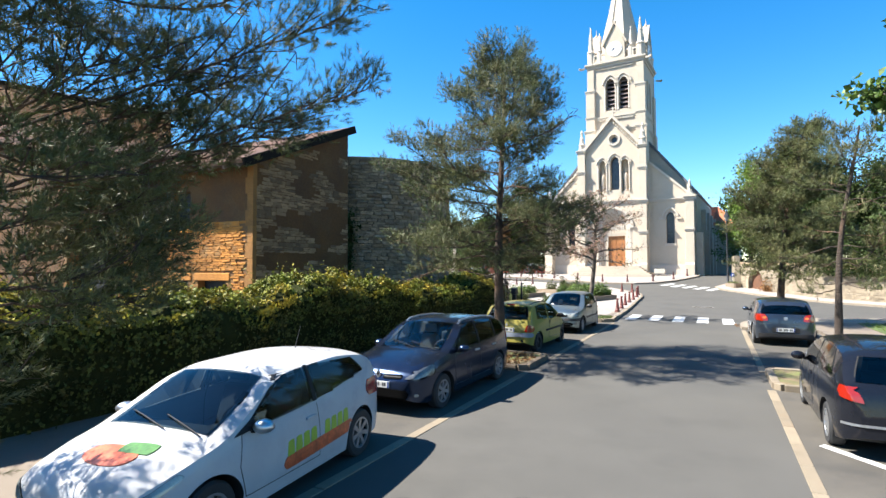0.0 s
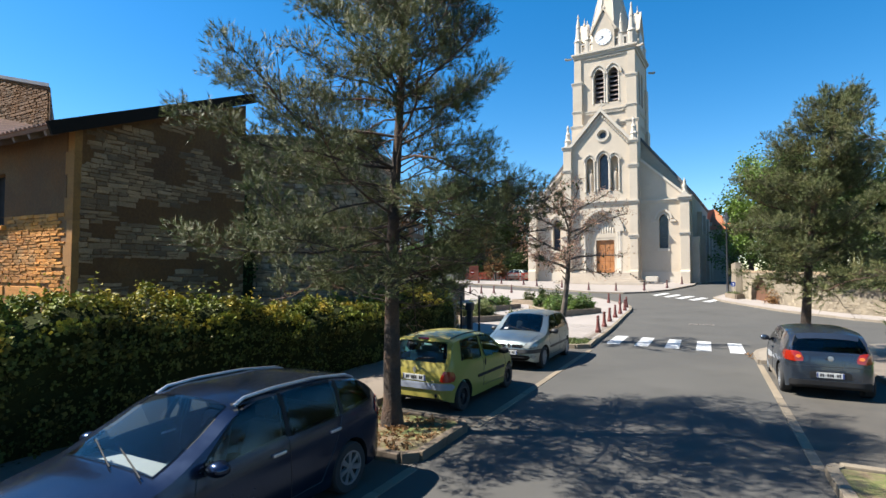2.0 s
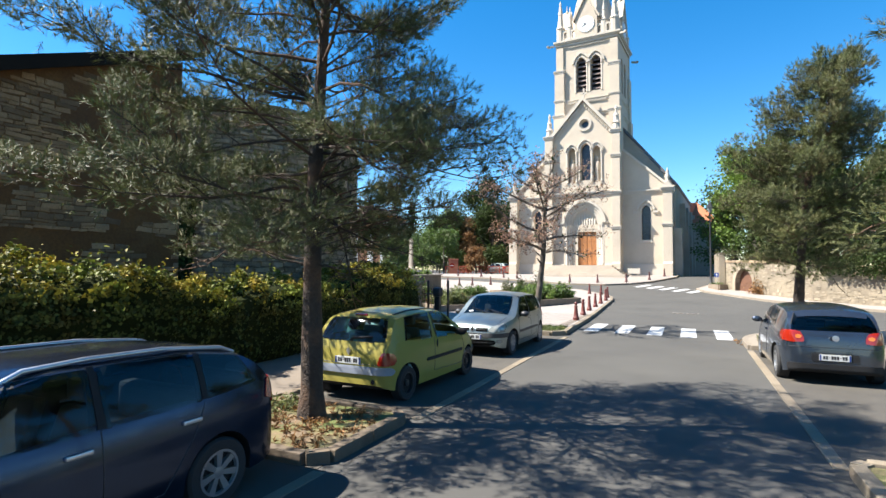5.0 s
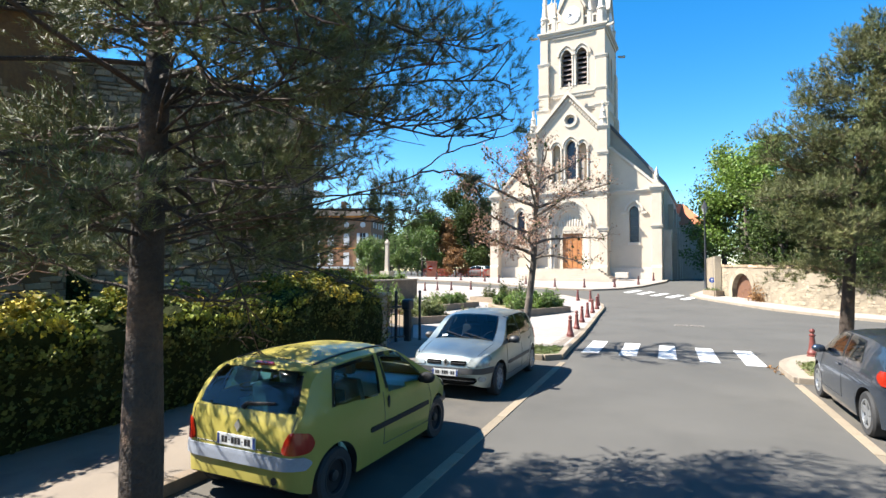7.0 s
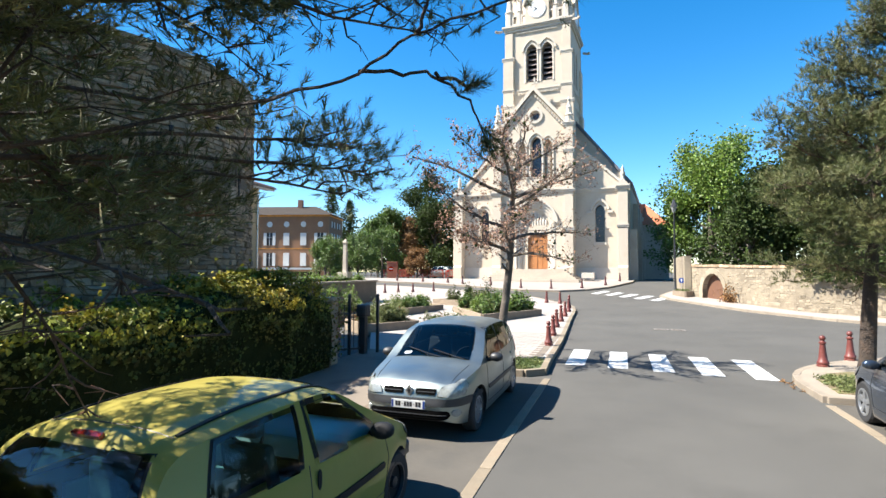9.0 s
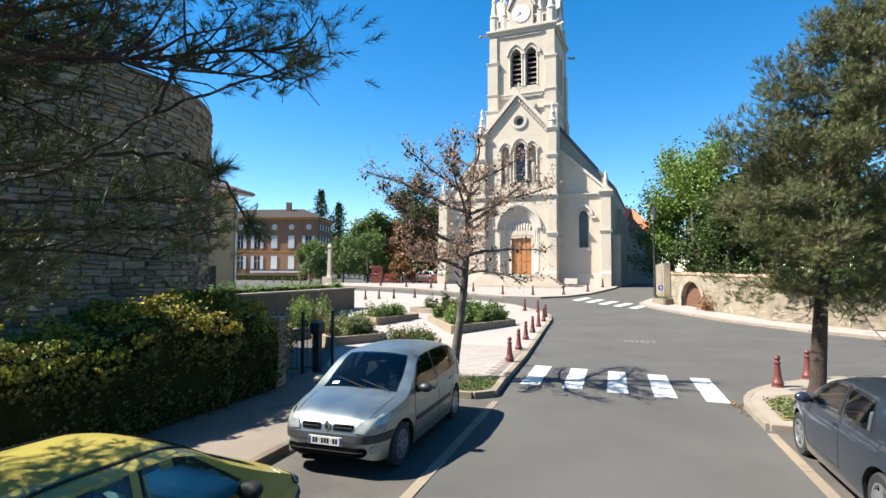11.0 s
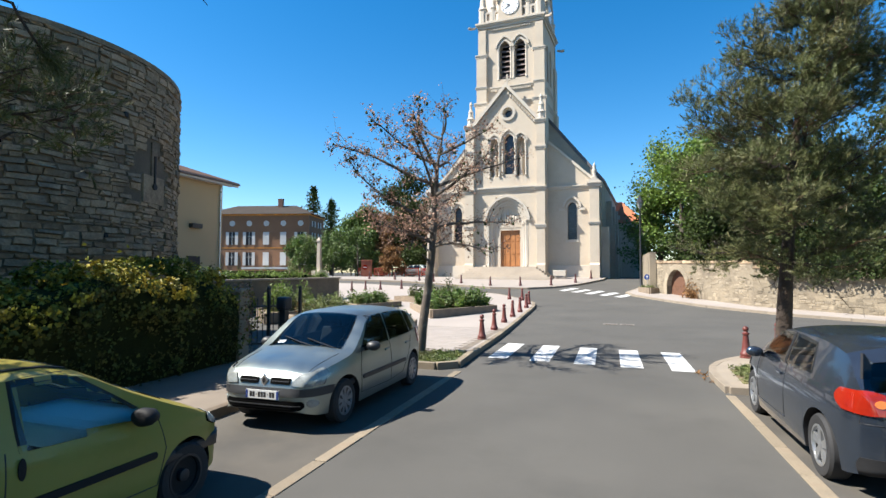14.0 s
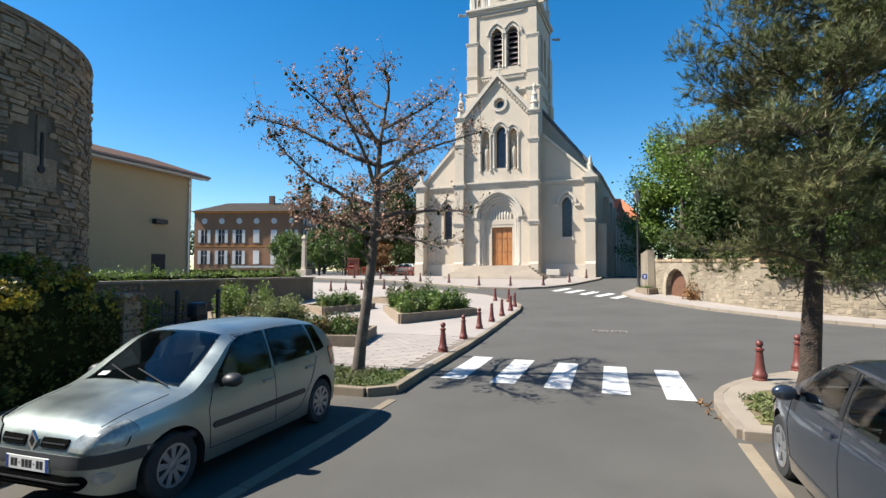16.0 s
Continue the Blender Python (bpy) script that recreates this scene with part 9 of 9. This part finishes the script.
first = bollard(-4.5, 28.5, M_RED_IRON)
for x, y in ((-4.66, 30.95), (-4.84, 33.6), (-4.9, 35.8), (-4.94, 37.95), (-4.97, 40.1), (-5.12, 42.0), (-6.7, 44.8), (-5.85, 44.3), (2.03, 27.2), (3.0, 28.45)):
    copy_thing(first, pose(x, y, rise(y) + 0.11))
dark_b = bollard(-7.6, 54.3, mat("dark_iron", (0.09, 0.03, 0.028), 0.5, var=0.1, bump=0.1), None, 1.0, "church bollards")
for x, y in ((-10.0, 54.4), (-12.9, 56.2), (-15.7, 57.2), (-5.3, 54.9), (-3.6, 57.2), (-2.5, 60.5), (-17.4, 58.2), (-20.1, 58.9), (-23.0, 59.5), (-19.5, 49.2), (-18.7, 49.9), (-17.6, 50.2), (-16.2, 51.0)):
    copy_thing(dark_b, pose(x, y, rise(y) + 0.12))
for i in range(7):
    copy_thing(dark_b, pose(-30.5 - i * 1.8, 61.0 + i * 0.9, rise(61) + 0.0))

# lamp post with a lantern
lamp = thing("street_lamp", pose(1.05, 51.2, rise(51.2) + 0.1), "tall black iron lamp post with a lantern", "street lamp")
part("post", Geo().lathe([(0.16, -0.05), (0.16, 0.3), (0.1, 0.4), (0.075, 1.2), (0.06, 3.2), (0.045, 5.5), (0.06, 5.55), (0.03, 5.65)], 12), M_BLACK_IRON, lamp, smooth=40)
part("lantern", Geo().lathe([(0.08, 5.6), (0.2, 5.95), (0.22, 6.0), (0.12, 6.25), (0.03, 6.45), (0.01, 6.5)], 6), M_LAMP_CLEAR, lamp, "clear glass lantern")
part("hood", Geo().lathe([(0.25, 6.0), (0.13, 6.27), (0.04, 6.47), (0.01, 6.6)], 6), M_BLACK_IRON, lamp)
# blue direction sign on the wall's end
sg = thing("road_sign", pose(1.42, 51.0, rise(51.0) + 0.95, 0, 0, -15) @ Matrix.Scale(0.6, 4), "blue round road sign with a white arrow", "road sign")
part("plate", Geo().lathe([(0.001, -0.012), (0.3, -0.012), (0.3, 0.012), (0.001, 0.012)], 28, pose(0, 0, 0.25, 90)), M_PLATE_BLUE, sg, smooth=30)
part("arrow", Geo().prism([(-0.035, 0.06), (0.035, 0.06), (0.035, 0.28), (0.12, 0.28), (0, 0.44), (-0.12, 0.28), (-0.035, 0.28)], -0.02, -0.014), M_PLATE, sg)
part("pole", Geo().tube([(0, 0.03, -1.3), (0, 0.03, 0.5)], [0.03, 0.03], 10), M_STEEL, sg)

# iron gate and its posts at the end of the hedge
gate = thing("garden_gate", pose(-9.7, 24.5, 0.13, 0, 0, 48), "dark iron railing gate beside the hedge", "gate")
part("rail", Geo().box(-0.95, 1.0, -0.02, 0.02, 0.12, 0.17), M_BLACK_IRON, gate)
part("rail", Geo().box(-0.95, 1.0, -0.02, 0.02, 1.05, 1.1), M_BLACK_IRON, gate)
for i in range(15):
    x = -0.9 + i * 0.13
    part("bar", Geo().lathe([(0.011, 0.1), (0.011, 1.22), (0.02, 1.24), (0.002, 1.32)], 6, pose(x, 0, 0)), M_BLACK_IRON, gate)
gp = thing("gate_post", pose(-9.0, 25.3, 0.12), "dark rounded letter post beside the railing", "gate post")
part("post", Geo().box(-0.09, 0.09, -0.09, 0.09, 0, 1.0), M_BLACK_IRON, gp, bevel=0.02)
part("box", Geo().box(-0.15, 0.15, -0.17, 0.17, 0.98, 1.32), M_BLACK_IRON, gp, bevel=0.08)
for x, y in ((-9.25, 25.0), (-8.72, 25.6)):
    gp = thing("gate_post", pose(x, y, 0.12), "thin dark iron gate post with a knob", "gate post", "gate posts")
    part("post", Geo().box(-0.035, 0.035, -0.035, 0.035, 0, 1.5), M_BLACK_IRON, gp, bevel=0.008)
    part("cap", Geo().lathe([(0.04, 1.5), (0.055, 1.53), (0.04, 1.57), (0.005, 1.6)], 10), M_BLACK_IRON, gp, smooth=50)
pier = thing("gate_pier", pose(-9.05, 23.55, 0.12, 0, 0, 8), "weathered tan stone pier at the end of the hedge", "gate pier")
for i in range(5):
    part("stone", Geo().box(-0.2, 0.2, -0.2, 0.2, i * 0.3, i * 0.3 + 0.288), M_WALL_STONE, pier, bevel=0.025)
part("cap", Geo().box(-0.25, 0.25, -0.25, 0.25, 1.5, 1.58), M_WALL_STONE, pier, bevel=0.025)
rng = np.random.default_rng(63)
n = 900
a, z = rng.uniform(0, 2 * math.pi, n), 0.1 + 1.6 * rng.uniform(0, 1, n) ** 0.7
pts = np.stack([0.27 * np.cos(a) * rng.uniform(0.85, 1.3, n), 0.27 * np.sin(a) * rng.uniform(0.85, 1.3, n), z], axis=1) + rng.normal(0, 0.03, (n, 3))
scatter_leaves("dry_creeper", pier, pts[:520], rng, 0.06, M_LEAF_DEAD, 0, wide=0.85, label="dry brown creeper leaves on the pier")
scatter_leaves("creeper", pier, pts[520:], rng, 0.06, M_HEDGE, 0, wide=0.85, label="yellowing creeper leaves on the pier")

# brick pier with a round sign beyond the square
bp = thing("brick_pier", pose(-26.0, 65.1, 1.55, 0, 0, 15), "red brick pier at the edge of the square", "pier")
M_BRICK = mat("red_brick", (0.26, 0.085, 0.05), 0.9, var=0.2, scale=4, fine=30, bump=0.3)
for i in range(7):
    part("course", Geo().box(-0.54, 0.54, -0.3, 0.3, i * 0.25 - 0.02, i * 0.25 + 0.225), M_BRICK, bp)
part("cap", Geo().box(-0.6, 0.6, -0.36, 0.36, 1.73, 1.85), M_BRICK, bp, bevel=0.02)
ns = thing("road_sign", bp.matrix_basis @ pose(-0.12, -0.42, 1.05), "round red sign with a white bar on the brick pier", "road sign")
part("plate", Geo().lathe([(0.001, -0.012), (0.28, -0.012), (0.28, 0.012), (0.001, 0.012)], 24, pose(0, 0, 0, 90)), M_RED_LAMP, ns)
part("bar", Geo().box(-0.2, 0.2, -0.022, -0.014, -0.045, 0.045), M_PLATE, ns)

# red mesh barriers and a pale car far beyond the square
M_BARRIER = mat("red_barrier", (0.42, 0.07, 0.04), 0.6, var=0.15, bump=0.1)
for i in range(5):
    bar = thing("site_barrier", pose(-27.6 + i * 1.75, 68.0 + i * 0.4, 1.5, 0, 0, 12), "red site barrier at the edge of the square", "barrier", "red barriers")
    part("frame", Geo().box(-0.8, 0.8, -0.03, 0.03, 0.95, 1.05).box(-0.8, 0.8, -0.03, 0.03, 0.25, 0.33).box(-0.8, -0.74, -0.03, 0.03, 0, 1.05).box(0.74, 0.8, -0.03, 0.03, 0, 1.05), M_BARRIER, bar)
    for k in range(9):
        part("bar", Geo().box(-0.7 + k * 0.17, -0.64 + k * 0.17, -0.02, 0.02, 0.33, 0.95), M_BARRIER, bar)
far_car = copy_thing(car1, pose(-23.2, 72.5, 1.5, 0, 0, 75))
mon = thing("monument", pose(-31.5, 64.5, 1.45), "pale stone memorial column on the square", "monument")
part("base", Geo().box(-0.6, 0.6, -0.6, 0.6, -0.1, 0.8), M_CHURCH_SIDE, mon, bevel=0.03)
part("shaft", Geo().lathe([(0.34, 0.8), (0.3, 1.0), (0.24, 3.9), (0.32, 4.0), (0.32, 4.15), (0.05, 4.5)], 4, pose(0, 0, 0, 0, 0, 45)), M_CHURCH_SIDE, mon)

# paving setts of the square where it meets the street
bed_edge = [(-6.85, 28.5), (-7.45, 31.1), (-9.2, 30.6), (-8.6, 28.1)]
laid = slab("paving", [(-8.5, 26.2), (-4.38, 26.2), (-4.44, 31.5), (-8.5, 31.5)], 0.134, M_PAVEMENT, "sanded joints under pale paving setts", "paving", 0.02)
sett = mesh_of("sett", Geo().box(-0.163, 0.163, -0.093, 0.093, -0.006, 0.006), M_PLAZA, bevel=0.004)
for j in range(26):
    for i in range(13):
        x, y = -8.42 + 0.335 * i + (0.16 if j % 2 else 0.0), 26.33 + 0.197 * j
        if x > -4.62 or inside(bed_edge, x, y):
            continue
        piece = new("sett", sett)
        piece.parent = laid
        piece.matrix_basis = pose(x, y, rise(y) + 0.138 + 0.002 * math.sin(i * 3.1 + j * 1.7), 0, 0, 0.6 * math.sin(i * 1.3 + j * 2.9))
